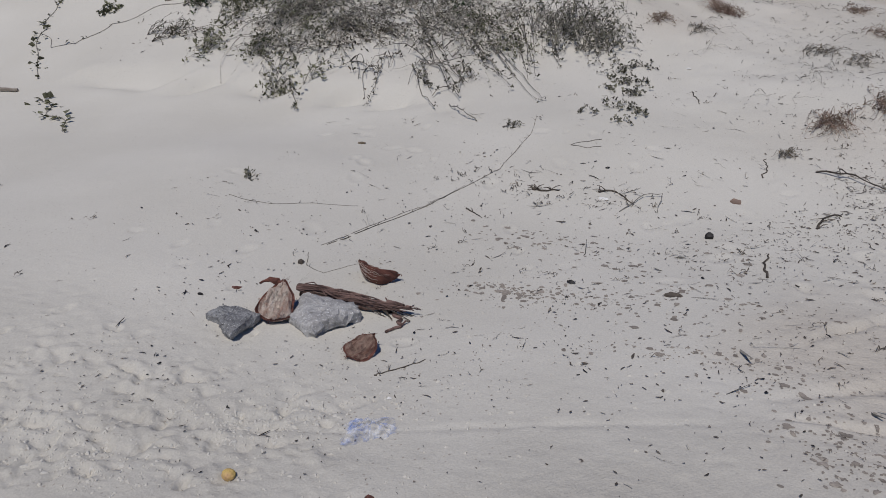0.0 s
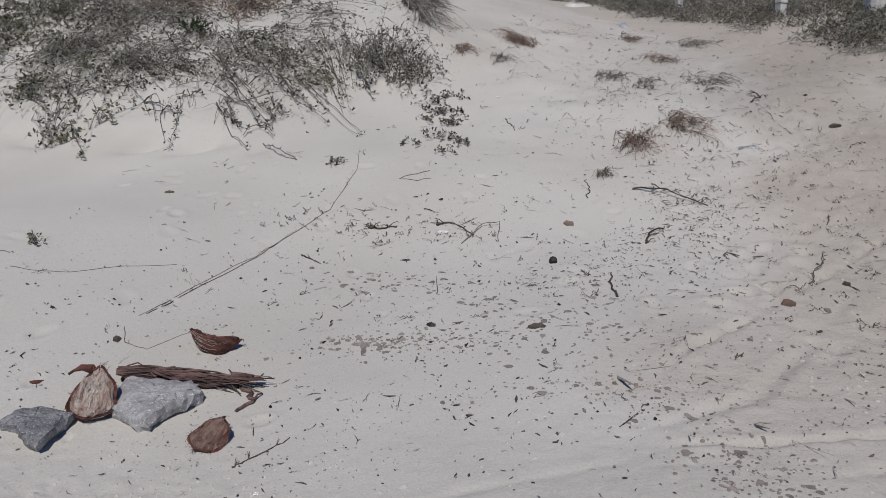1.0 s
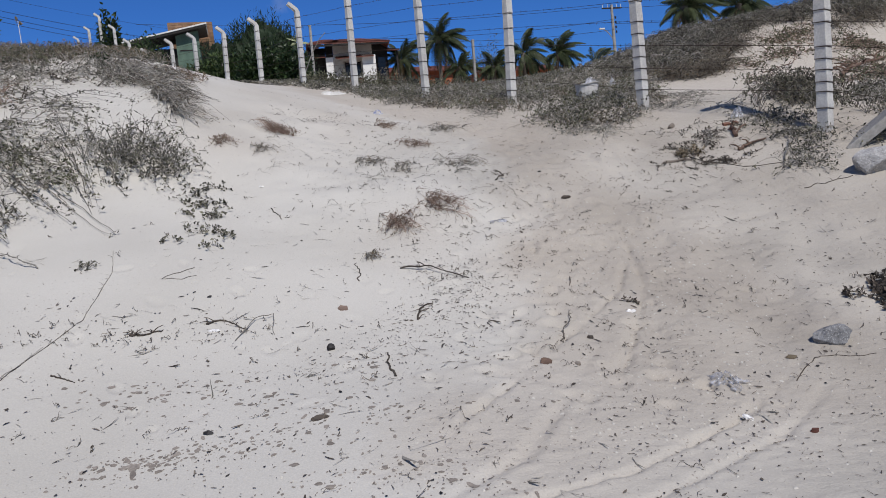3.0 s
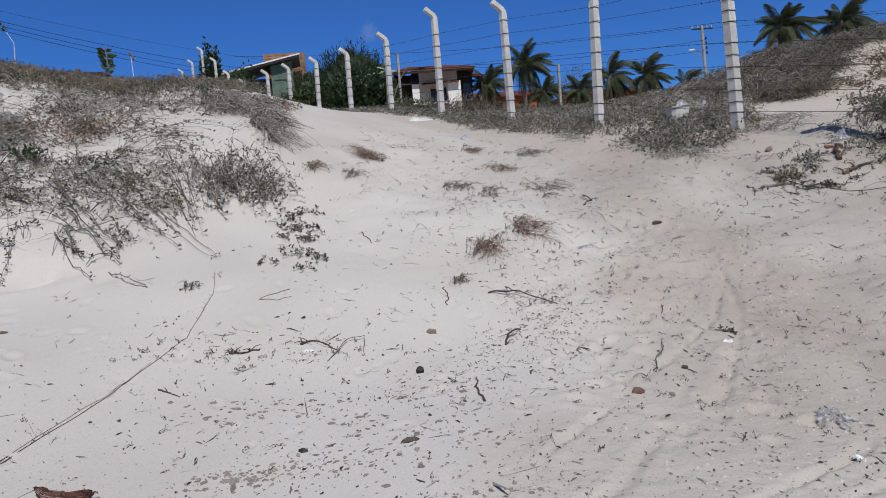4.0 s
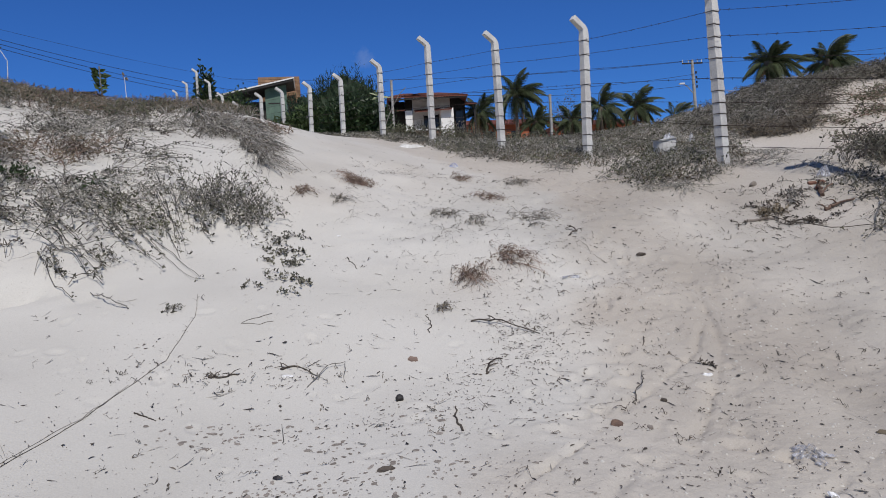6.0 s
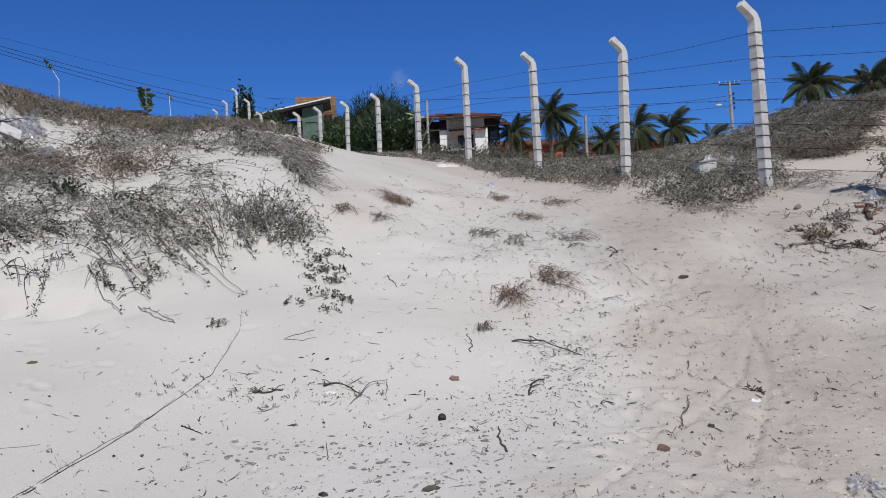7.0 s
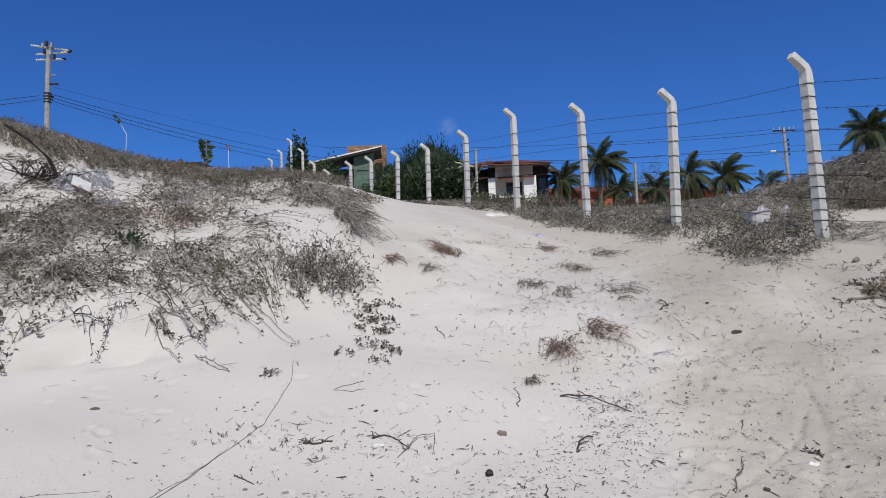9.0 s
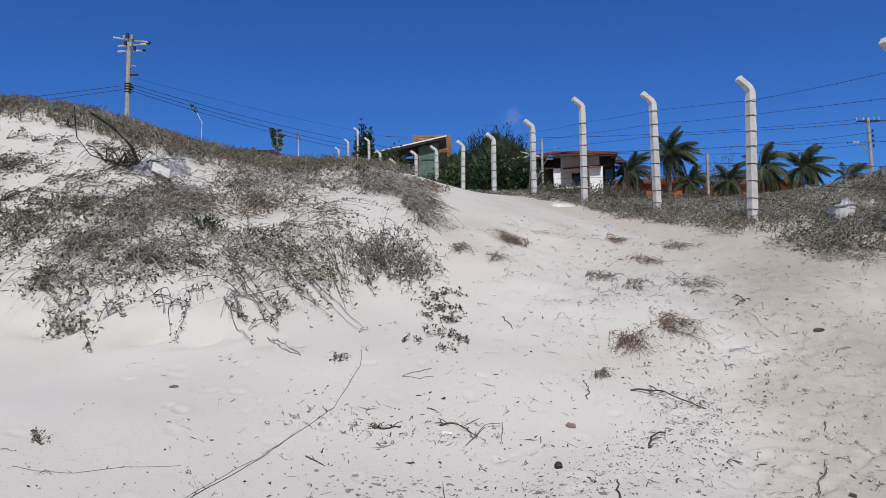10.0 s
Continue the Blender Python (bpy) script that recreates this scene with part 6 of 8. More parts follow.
# creeping vine with round leaves at the dune's foot
def leaf_vine(label, line, seed, leaves, leaf=0.055, mat=LEAF_OLIVE, r=0.004):
    """A runner along a plan line with round leaves strung on it."""
    rng = np.random.default_rng(seed)
    pts = np.array(line, float)
    t = np.linspace(0, len(pts) - 1, 8 * (len(pts) - 1) + 1)
    px = np.interp(t, np.arange(len(pts)), pts[:, 0]) + 0.03 * np.sin(5 * t + seed)
    py = np.interp(t, np.arange(len(pts)), pts[:, 1]) + 0.03 * np.cos(4 * t + seed)
    path = np.stack([px, py, sand_height(px, py) + 0.006], -1)
    base = path[0].copy()
    p = thing("beach_vine", pose(*base), label, "vine", "beach vines on the left slope")
    v, f = tube_rings((path - base)[None], np.full((1, len(t)), r), 5)
    quads("stem", v, f, STEM, p)
    k = rng.integers(0, len(t), leaves)
    at = path[k] - base + rng.normal(0, 0.035, (leaves, 3)) * [1, 1, 0]
    at[:, 2] = sand_height(at[:, 0] + base[0], at[:, 1] + base[1]) - base[2] + rng.uniform(0.004, 0.018, leaves)
    d = unit(rng.normal(size=(leaves, 3)) * [1, 1, 0.35] + np.array([0, -0.3, 0.2]))
    size = leaf * rng.uniform(0.6, 1.3, leaves)
    v, f = blades(at, d, unit(np.cross(d, rng.normal(size=(leaves, 3)) * 0.35 + np.array([0, 0.3, 1.0]))), size, size * 0.9)
    tagged(quads("foliage", v, f, mat, p), kind="stuff")
    return p


leaf_vine("round-leaved beach vine trailing down the sand slope", [(-7.3, 7.1), (-6.93, 6.61), (-6.73, 6.3), (-6.61, 6.07), (-6.27, 5.68), (-5.85, 5.28)], 240, 46)
leaf_vine("beach vine tip with bright green round leaves", [(-5.45, 4.95), (-5.2, 4.75), (-4.93, 4.58), (-4.55, 4.33)], 242, 34, 0.06)
leaf_vine("thin looping vine runner with few leaves", [(-6.61, 6.07), (-6.2, 5.85), (-5.98, 5.87), (-5.85, 6.13), (-5.73, 6.29), (-5.42, 6.54), (-5.1, 6.7)], 244, 12, 0.04, LEAF_GREY, 0.003)
small_plant("sand_sprout", "low leafy sprout on the open slope", -6.06, 6.5, 246, 5, (0.05, 0.05), LEAF_OLIVE, STEM, stems=4, length=(0.03, 0.1), rise=0.03, leaves=6, leaf=0.04, wide=0.7, group="sprouts")


# ---- vines, sticks and stalks lying on the sand ----
def lying(name, label, line, r, material, category="stick", twigs=0, seed=0, lift=0.0, group=""):
    """A stick or stalk laid along a plan line, with side twigs as parts."""
    r *= 0.75
    rng = random.Random(seed)
    pts = []
    for (x0, y0), (x1, y1) in zip(line, line[1:]):
        for i in range(6):
            u = i / 6
            pts.append((x0 + (x1 - x0) * u, y0 + (y1 - y0) * u))
    pts.append(line[-1])
    bx, by = pts[0]
    base = Vector((bx, by, on_sand(bx, by)))
    ob = thing(name, pose(*base), label, category, group)
    n = len(pts)
    path = []
    for i, (x, y) in enumerate(pts):
        u = i / (n - 1)
        x += rng.gauss(0, min(r * 0.4, 0.0018)) + 0.03 * noise.noise((u * 5, seed * 3.1, 0.0)) * min(1, 60 * r * 4)
        y += rng.gauss(0, min(r * 0.4, 0.0018)) + 0.03 * noise.noise((u * 5, seed * 3.1, 7.0)) * min(1, 60 * r * 4)
        path.append(Vector((x, y, on_sand(x, y) + r * 0.7 + lift * math.sin(math.pi * u))) - base)
    part("stem", round_bar(bmesh.new(), path, r, r * 0.55, 6), material, ob)
    for _ in range(twigs):
        i = rng.randrange(1, n - 1)
        a = rng.uniform(0, 6.28)
        ln = rng.uniform(3, 7) * r + 0.015
        tip = path[i] + Vector((math.cos(a) * ln, math.sin(a) * ln, rng.uniform(0.1, 0.7) * ln))
        part("twig", round_bar(bmesh.new(), [path[i], path[i].lerp(tip, 0.5) + Vector((0, 0, r)), tip], r * 0.5, r * 0.25, 5), material, ob)
    return ob


lying("vine_runner", "long dry vine runner trailing down the sand", [(-1.64, 3.02), (-1.53, 3.3), (-1.43, 3.52), (-1.36, 3.68), (-1.33, 3.8), (-1.22, 4.03), (-1.11, 4.3), (-1.06, 4.6), (-1.03, 4.85), (-1.06, 5.2)], 0.0028, STEM_DARK, "vine", 24, 1)
lying("vine_runner", "second thin strand along the vine runner", [(-1.655, 3.0), (-1.545, 3.3), (-1.445, 3.54), (-1.37, 3.69), (-1.34, 3.79), (-1.24, 4.02)], 0.0022, STEM, "vine", 8, 34)
lying("vine_runner", "thin dry double stalk on smooth sand", [(-2.39, 3.31), (-2.25, 3.29), (-2.12, 3.31), (-1.93, 3.43), (-1.7, 3.5)], 0.0026, STEM, "vine", 3, 2)
lying("branch", "dark forked dry branch lying on the slope", [(0.72, 4.66), (0.9, 4.6), (1.1, 4.42)], 0.008, DEBRIS, "branch", 7, 3, 0.03)
lying("branch", "forked dead twig poking from smooth sand", [(-1.47, 5.0), (-1.6, 5.1), (-1.78, 5.34)], 0.008, STEM, "branch", 5, 4, 0.05)
lying("stick", "short dark curved stick on the slope", [(0.64, 3.98), (0.7, 4.1), (0.8, 4.16)], 0.009, DEBRIS, "stick", 4, 5)
lying("stick", "curved dark bark strip on the sand", [(0.365, 3.32), (0.38, 3.46), (0.40, 3.62)], 0.008, DEBRIS, "stick", 0, 6)
lying("stick", "thin hooked stick standing in the sand", [(1.88, 5.9), (1.97, 5.92), (2.0, 6.05), (1.97, 6.15)], 0.009, DEBRIS, "stick", 3, 7, 0.03)
lying("stick", "thin twig beside the rut", [(1.28, 3.5), (1.42, 3.66), (1.5, 3.84)], 0.0045, STEM_DARK, "stick", 4, 8, 0.02)
lying("stick", "small curved dark twig on the slope", [(0.0, 5.95), (0.03, 5.8), (0.06, 5.66)], 0.0055, DEBRIS, "stick", 1, 9)
lying("stick", "thin upright twig on the slope", [(0.43, 4.55), (0.46, 4.7), (0.46, 4.82)], 0.005, DEBRIS, "stick", 0, 10)
lying("stalk_loop", "looped grey dry stalk on smooth sand", [(-0.55, 4.85), (-0.66, 4.78), (-0.74, 4.72), (-0.62, 4.7), (-0.54, 4.74)], 0.004, STEM, "stalk", 0, 11)
lying("stalk_loop", "thin looped stalk beside dark litter", [(-0.33, 3.98), (-0.22, 4.18), (-0.12, 4.2), (-0.13, 4.02)], 0.004, STEM, "stalk", 1, 12, 0.02)
lying("stick", "knob-ended twig on the sand", [(-1.15, 3.75), (-1.10, 3.72), (-1.05, 3.68)], 0.006, DEBRIS, "stick", 1, 13)
lying("stalk_loop", "thin curved forked stalk near the husks", [(-1.68, 2.9), (-1.62, 2.78), (-1.53, 2.76), (-1.42, 2.92)], 0.0022, STEM, "stalk", 2, 14)
lying("branch", "dark bark litter with twigs on the slope", [(-0.48, 4.2), (-0.38, 4.2), (-0.28, 4.1)], 0.009, DEBRIS, "branch", 6, 15)
lying("branch", "dark withered frond scrap on the sand", [(-0.86, 4.1), (-0.78, 4.1), (-0.7, 4.14)], 0.009, DEBRIS, "branch", 9, 16)
lying("stick", "long twig by the grey rock", [(2.05, 2.72), (2.3, 2.88), (2.42, 2.86), (2.6, 2.8)], 0.0035, DEBRIS, "stick", 3, 17)
lying("stick", "brown broken stick below the bricks", [(4.28, 5.8), (4.4, 5.83), (4.6, 5.83)], 0.022, WOOD_RED, "stick", 2, 18, 0.01)
lying("stick", "grey bark slab on the sand below the leaf heap", [(3.52, 5.88), (3.66, 5.9), (3.8, 5.86)], 0.022, WOOD, "stick", 0, 23)
lying("stick", "thin bent root lying across the sand", [(3.78, 6.1), (3.9, 5.72), (4.05, 5.46), (4.3, 5.3), (4.5, 5.42)], 0.006, STEM_DARK, "stick", 4, 24)
lying("stick", "dark twig heap below the fence", [(3.86, 5.74), (3.95, 5.69), (4.1, 5.6)], 0.012, DEBRIS, "stick", 8, 25)
lying("bark_scrap", "curled red-brown bark under the bricks", [(4.5, 6.12), (4.58, 6.25), (4.7, 6.38)], 0.03, WOOD_RED, "bark", 3, 26, 0.02)
lying("root", "thick brown root debris on the scarp", [(8.53, 8.76), (9.2, 9.2), (9.87, 9.61), (10.9, 10.1)], 0.045, WOOD_RED, "root", 12, 27, 0.06)
lying("root", "thin root hanging on the bare scarp", [(8.2, 10.0), (8.9, 10.1), (9.5, 10.7)], 0.014, STEM_RED, "root", 7, 28, 0.03)
lying("stick", "thin twig below the boulder", [(4.1, 4.82), (4.25, 4.78), (4.5, 4.74)], 0.006, STEM_DARK, "stick", 2, 29)
lying("stick", "bent pale stalk beside the fence", [(4.25, 5.2), (4.7, 5.6), (5.05, 6.2)], 0.008, STEM, "stick", 3, 19, 0.05)
lying("stick", "dark twig with litter below the husks", [(-1.0, 2.14), (-0.95, 2.18), (-0.86, 2.28)], 0.004, DEBRIS, "stick", 5, 20)
lying("driftwood", "smooth brown driftwood piece on pale sand", [(-6.35, 5.02), (-6.05, 5.03), (-5.83, 5.04)], 0.035, WOOD, "driftwood", 0, 21)
# dead branch on the dune beside the rubbish
lying("dead_branch", "bare dead branch arching over the dune", [(-3.85, 8.5), (-4.0, 8.4), (-4.25, 8.45), (-4.5, 8.4)], 0.022, DEADWOOD, "branch", 14, 22, 0.06)
dead = thing("dead_branch", pose(-4.22, 8.5, on_sand(-4.22, 8.5)), "crooked dead branch rising from the dune", "branch")
part("stem", round_bar(bmesh.new(), [(0.12, 0, -0.05), (0.0, 0, 0.09), (-0.06, -0.05, 0.28), (-0.26, -0.12, 0.50), (-0.48, -0.2, 0.66)], 0.028, 0.014, 7), DEADWOOD, dead)
for way in (((0.0, 0, 0.05), (-0.2, -0.08, 0.06), (-0.48, -0.2, 0.15), (-0.62, -0.26, 0.36), (-0.64, -0.28, 0.72)), ((0, 0, 0.05), (-0.14, 0.05, 0.05), (-0.28, 0.05, 0.16), (-0.35, 0.05, 0.3)),
            ((0, 0, 0.05), (-0.1, -0.05, 0.1), (-0.16, -0.05, 0.24)), ((0.02, 0, 0.05), (0.16, -0.05, 0.1), (0.3, -0.08, 0.08)), ((0, 0, 0.04), (-0.05, -0.12, 0.0), (-0.14, -0.2, 0.02)),
            ((0.02, 0, 0.04), (0.0, -0.14, 0.02), (0.06, -0.26, -0.06)), ((0, 0, 0.1), (-0.22, 0.02, 0.1), (-0.4, 0.02, 0.08))):
    part("twig", round_bar(bmesh.new(), way, 0.011, 0.005, 5), DEADWOOD, dead)


small_plant("dead_twigs", "tangle of dark dead twigs round the fallen branch", -4.3, 8.55, 250, 9, (0.16, 0.1), DEBRIS, DEADWOOD, "twigs", stems=6, length=(0.12, 0.5), rise=0.2, bias=0.1, r=0.007, leaves=1, leaf=0.03)


# ---- stones, husks and rubbish ----
def rock(name, label, x, y, size, seed, material=GRANITE, turn=0.0, sink=0.25, cuts=9, category="stone"):
    """A broken stone: a ball cut by random planes."""
    rng = random.Random(seed)
    bm = bmesh.new()
    bmesh.ops.create_icosphere(bm, subdivisions=4, radius=1.0)
    for _ in range(cuts):
        d = Vector((rng.gauss(0, 1), rng.gauss(0, 1), rng.gauss(0, 0.8))).normalized()
        lim = rng.uniform(0.55, 0.85)
        for v in bm.verts:
            over = v.co.dot(d) - lim
            if over > 0:
                v.co -= d * over
    for v in bm.verts:
        v.co += v.co * (0.07 * noise.noise(v.co * 2.2 + Vector((seed, 0, 0))) + 0.03 * noise.noise(v.co * 7 + Vector((seed, 3, 0))) + 0.012 * noise.noise(v.co * 18 + Vector((seed, 3, 5))))
    bmesh.ops.transform(bm, matrix=Matrix.Diagonal((*[s / 2 for s in size], 1)), verts=bm.verts)
    ob = part(name, bm, material)
    ob.matrix_world = pose(x, y, on_sand(x, y, size[2] * (0.5 - sink)), rng.uniform(-6, 6), rng.uniform(-6, 6), turn)
    return tagged(ob, label, category)


def shard(name, label, x, y, outline, thick, seed, turn, tilt=(0, 0), up=0.0, material=GRANITE):
    """A flat broken stone slab from a rough outline, domed and chipped."""
    rng = random.Random(seed)
    bm = bmesh.new()
    n = len(outline)
    rings = []
    for scale, z in ((0.9, -thick * 0.5), (1.0, -thick * 0.1), (0.95, thick * 0.28), (0.8, thick * 0.42), (0.6, thick * 0.5), (0.4, thick * 0.52), (0.18, thick * 0.5)):
        ring = []
        for k in range(n * 4):
            i, u = divmod(k, 4)
            (x0, y0), (x1, y1) = outline[i], outline[(i + 1) % n]
            px, py = x0 + (x1 - x0) * u / 4, y0 + (y1 - y0) * u / 4
            j = 0.005
            rough = thick * (0.26 * noise.noise((px * scale * 9, py * scale * 9, seed)) + 0.09 * noise.noise((px * scale * 30, py * scale * 30, seed)))
            ring.append(bm.verts.new((px * scale + rng.gauss(0, j), py * scale + rng.gauss(0, j), z + rough + rng.gauss(0, 0.0012))))
        rings.append(ring)
    m = n * 4
    for a, b in zip(rings, rings[1:]):
        for k in range(m):
            bm.faces.new((a[k], a[(k + 1) % m], b[(k + 1) % m], b[k]))
    bm.faces.new(rings[0][::-1]), bm.faces.new(rings[-1])
    bmesh.ops.triangulate(bm, faces=bm.faces[:])
    ob = part(name, bm, material)
    ob.matrix_world = pose(x, y, on_sand(x, y, thick * 0.42 + up), tilt[0], tilt[1], turn)
    return tagged(ob, label, "stone")


SLAB_OUTLINE = [(-0.12, -0.07), (-0.172, 0.05), (-0.165, 0.15), (-0.1, 0.132), (0.0, 0.125), (0.096, 0.108), (0.136, 0.065), (0.104, -0.012), (0.06, -0.06), (0.02, -0.135), (-0.03, -0.13)]
DARK_OUTLINE = [(-0.125, -0.01), (-0.10, 0.06), (-0.03, 0.088), (0.1, 0.06), (0.09, -0.02), (0.075, -0.115), (0.0, -0.08), (-0.035, -0.03)]
shard("stone", "flat pale grey broken granite slab among coconut husks", -1.337, 2.41, SLAB_OUTLINE, 0.06, 5, 0, (9, 2), 0.004)
shard("stone", "dark grey triangular granite slab beside the husks", -1.655, 2.25, DARK_OUTLINE, 0.05, 6, 0, (9, 2), 0.002, BASALT)
rock("stone", "speckled grey granite stone half sunk in the sand", 2.53, 3.0, (0.23, 0.16, 0.12), 3, BASALT, turn=-20, sink=0.3, cuts=16)
rock("boulder", "large pale granite boulder beside the fence", 4.70, 4.72, (0.46, 0.34, 0.28), 8, turn=25, cuts=16, category="boulder")
rock("stone", "small brown stone below the fence", 4.26, 6.82, (0.1, 0.08, 0.07), 9, WOOD)
rock("seed_pod", "black rounded seed pod on the sand", 0.13, 3.75, (0.042, 0.04, 0.045), 4, BLACKSHELL, cuts=3, category="seed")
rock("fruit", "small yellow fruit with a brown patch on trampled sand", -1.17, 1.52, (0.040, 0.036, 0.035), 14, LEMON, sink=0.15, cuts=0, category="fruit")


def husk(label, x, y, size, seed, m, lining=None, wide=0.74, hollow=0.22):
    """A torn piece of coconut husk: a thick curved shell with a frayed rim."""
    rng = random.Random(seed)
    t = thing("coconut_husk", Matrix.Translation((x, y, on_sand(x, y))) @ m, label, "coconut husk", "coconut husks round the stones")
    nu, nv = 30, 18
    outer, inner = [], []
    for i in range(nu + 1):
        for j in range(nv + 1):
            u, v = i / nu, j / nv
            a = math.pi * (u - 0.5) * 0.98
            b = math.pi * (v - 0.5) * (1.0 + 0.12 * math.sin(5 * u + seed))
            tear = 1 + 0.07 * math.sin(9 * v + seed) * u + 0.24 * noise.noise((u * 2.6, v * 2.6, seed)) + 0.05 * noise.noise((u * 9, v * 9, seed))
            p = Vector((math.sin(a) * 1.0 * tear, math.cos(a) * math.sin(b) * wide * (1.0 - 0.30 * math.sin(a) + 0.14 * noise.noise((u * 5, 1.0 if v > 0.5 else 4.0, seed))), -math.cos(a) * math.cos(b) * 0.62))
            p.z += 0.25 * p.x * p.x
            outer.append(p)
            inner.append(Vector((p.x * 0.9, p.y * 0.86, hollow * (p.z - 0.25 * p.x * p.x) + 0.2 * p.x * p.x - 0.02 + 0.22 * noise.noise((p.x * 2.5, p.y * 4, seed)) + 0.12 * noise.noise((p.x * 6, p.y * 12, seed)))))
    def shell(rows, flip):
        bm = bmesh.new()
        vs = [bm.verts.new((p.x * size, p.y * size, p.z * size + 0.3 * size)) for p in rows]
        w = nv + 1
        for i in range(nu):
            for j in range(nv):
                q = (vs[i * w + j], vs[(i + 1) * w + j], vs[(i + 1) * w + j + 1], vs[i * w + j + 1])
                bm.faces.new(q[::-1] if flip else q)
        return bm, vs
    bm, vs = shell(outer, True)
    part("shell", bm, HUSK, t, "brown fibrous outer husk", smooth=True)
    bm, vs = shell(inner, False)
    part("lining", bm, lining or HUSK_PALE, t, "torn inner fibre", smooth=True)
    bm = bmesh.new()  # rim joining both
    w = nv + 1
    edge = [i * w for i in range(nu + 1)] + [nu * w + j for j in range(1, w)] + [i * w + nv for i in range(nu - 1, -1, -1)] + [j for j in range(nv - 1, 0, -1)]
    place = lambda p: (p.x * size, p.y * size, p.z * size + 0.3 * size)
    ro, ri = [bm.verts.new(place(outer[k])) for k in edge], [bm.verts.new(place(inner[k])) for k in edge]
    for k in range(len(edge)):
        bm.faces.new((ro[k], ro[(k + 1) % len(edge)], ri[(k + 1) % len(edge)], ri[k]))
    part("rim", bm, HUSK, t)
    rg = np.random.default_rng(seed)
    n = 26
    ids = rg.choice(edge, n)
    p0 = np.array([place(outer[k]) for k in ids])
    d = unit(rg.normal(size=(n, 3)) + unit(p0) * 1.0) * size * 0.3 * rg.random((n, 1))
    path = np.stack([p0, p0 + d * 0.5, p0 + d + np.array([0, 0, -0.1 * size])], 1)
    v, f = tube_rings(path, np.full((n, 3), 0.0007))
    tagged(quads("frayed_edge", v, f, HUSK, t), kind="stuff")
    # loose fibres along the hollow and the back
    for rows, mat, lift in ((inner, lining or HUSK_PALE, 0.02), (outer, HUSK_PALE, 0.0)):
        m = 60 if lift else 20
        j = rg.uniform(1, nv - 1, m)
        a0, a1 = rg.uniform(0.02, 0.55, m), rg.uniform(0.3, 0.45, m)
        s = np.linspace(0, 1, 7)
        uu = np.clip(a0[:, None] + a1[:, None] * s, 0, 0.98) * nu
        jj = np.clip(j[:, None] + rg.normal(0, 0.8, (m, 1)) * s, 0, nv)
        grid = np.array(rows).reshape(nu + 1, nv + 1, 3)
        p = grid[np.rint(uu).astype(int), np.rint(jj).astype(int)] * 0.5 + grid[np.floor(uu).astype(int), np.floor(jj).astype(int)] * 0.5
        p = (p + [0, 0, 0.3]) * size
        p = p * (1.015 if lift == 0 else 1.0) + np.array([0, 0, lift * size]) + rg.normal(0, 0.0012, p.shape)
        v, f = tube_rings(p, np.full((m, 7), 0.0008))
        tagged(quads("fibre", v, f, mat, t), kind="stuff")
    return t


UPRIGHT = Matrix(((0, -1, 0, 0), (0, 0, -1, 0.02), (1, 0, 0, 0), (0, 0, 0, 1)))  # long axis up, hollow to the front
husk("boat-shaped dry coconut husk piece, curled open", -1.28, 2.79, 0.09, 3, pose(0, 0, 0.02, -38, 14, 6))
torn = husk("upright torn coconut husk with pale fibre inside", -1.522, 2.37, 0.084, 7, pose(0, 0, 0.055, -40, 10, 10) @ UPRIGHT, wide=0.88, hollow=-0.42)
horn = round_bar(bmesh.new(), [(0.045, 0.0, -0.01), (0.075, 0.012, 0.012), (0.092, 0.034, 0.024), (0.09, 0.062, 0.028), (0.078, 0.085, 0.026), (0.066, 0.1, 0.02)], 0.024, 0.003, 9)
for v in horn.verts:
    v.co += Vector((0.004, 0.004, 0.004)) * noise.noise(v.co * 60)
part("husk_strip", horn, HUSK, torn, "curled strip torn from the rim", smooth=True)
tuft = round_bar(bmesh.new(), [(0.0, 0.05, 0.0), (0.01, 0.07, 0.012), (0.004, 0.086, 0.012)], 0.01, 0.003, 7)
part("husk_strip", tuft, HUSK_PALE, torn, "pale frayed side strip", smooth=True)
husk("reddish coconut husk wedge lying on the sand", -1.098, 2.255, 0.066, 9, pose(0, 0, 0.03, -58, 24, -24) @ UPRIGHT, HUSK_RED, 0.86, -0.3)

# palm sheath: a bundle of long fibres
sh = thing("palm_sheath", pose(-1.53, 2.54, on_sand(-1.51, 2.54), 0, 0, 5), "torn brown palm sheath bundle lying on the sand", "palm sheath")
rng = np.random.default_rng(44)
t = np.linspace(0, 1, 9)
n = 84
ang = rng.uniform(0, 2 * np.pi, n)
rad = 0.017 * np.sqrt(rng.random(n))
ends = rng.uniform(0.45, 1.1, n)
sx = t[None] * 0.5 * ends[:, None]
twist = ang[:, None] + 2.5 * t[None] * rng.normal(0.6, 0.5, (n, 1))
taper = np.clip(0.5 + 2.2 * t, 0, 1)[None] * (1 - 0.3 * t)[None]
flare = 0.75 + 0.25 * np.sin(14 * t)[None] * (t < 0.8)[None] + 0.5 * np.sin(np.pi * np.clip(t * 1.1, 0, 1))[None] + 1.1 * np.clip(t - 0.75, 0, 1)[None] * 2
sy = rad[:, None] * np.cos(twist) * flare * taper + 0.02 * np.sin(5 * t)[None] + 0.006 * np.sin(9 * t[None] + 6 * ang[:, None]) + rng.normal(0, 0.002, (n, 9))
sz = 0.022 + np.maximum(0, rad[:, None] * np.sin(twist) * flare * taper * 0.8 + 0.02 + 0.006 * np.sin(11 * t[None] + 4 * ang[:, None]) + rng.normal(0, 0.002, (n, 9)))
gx, gy = -1.48 + sx, 2.54 + sy
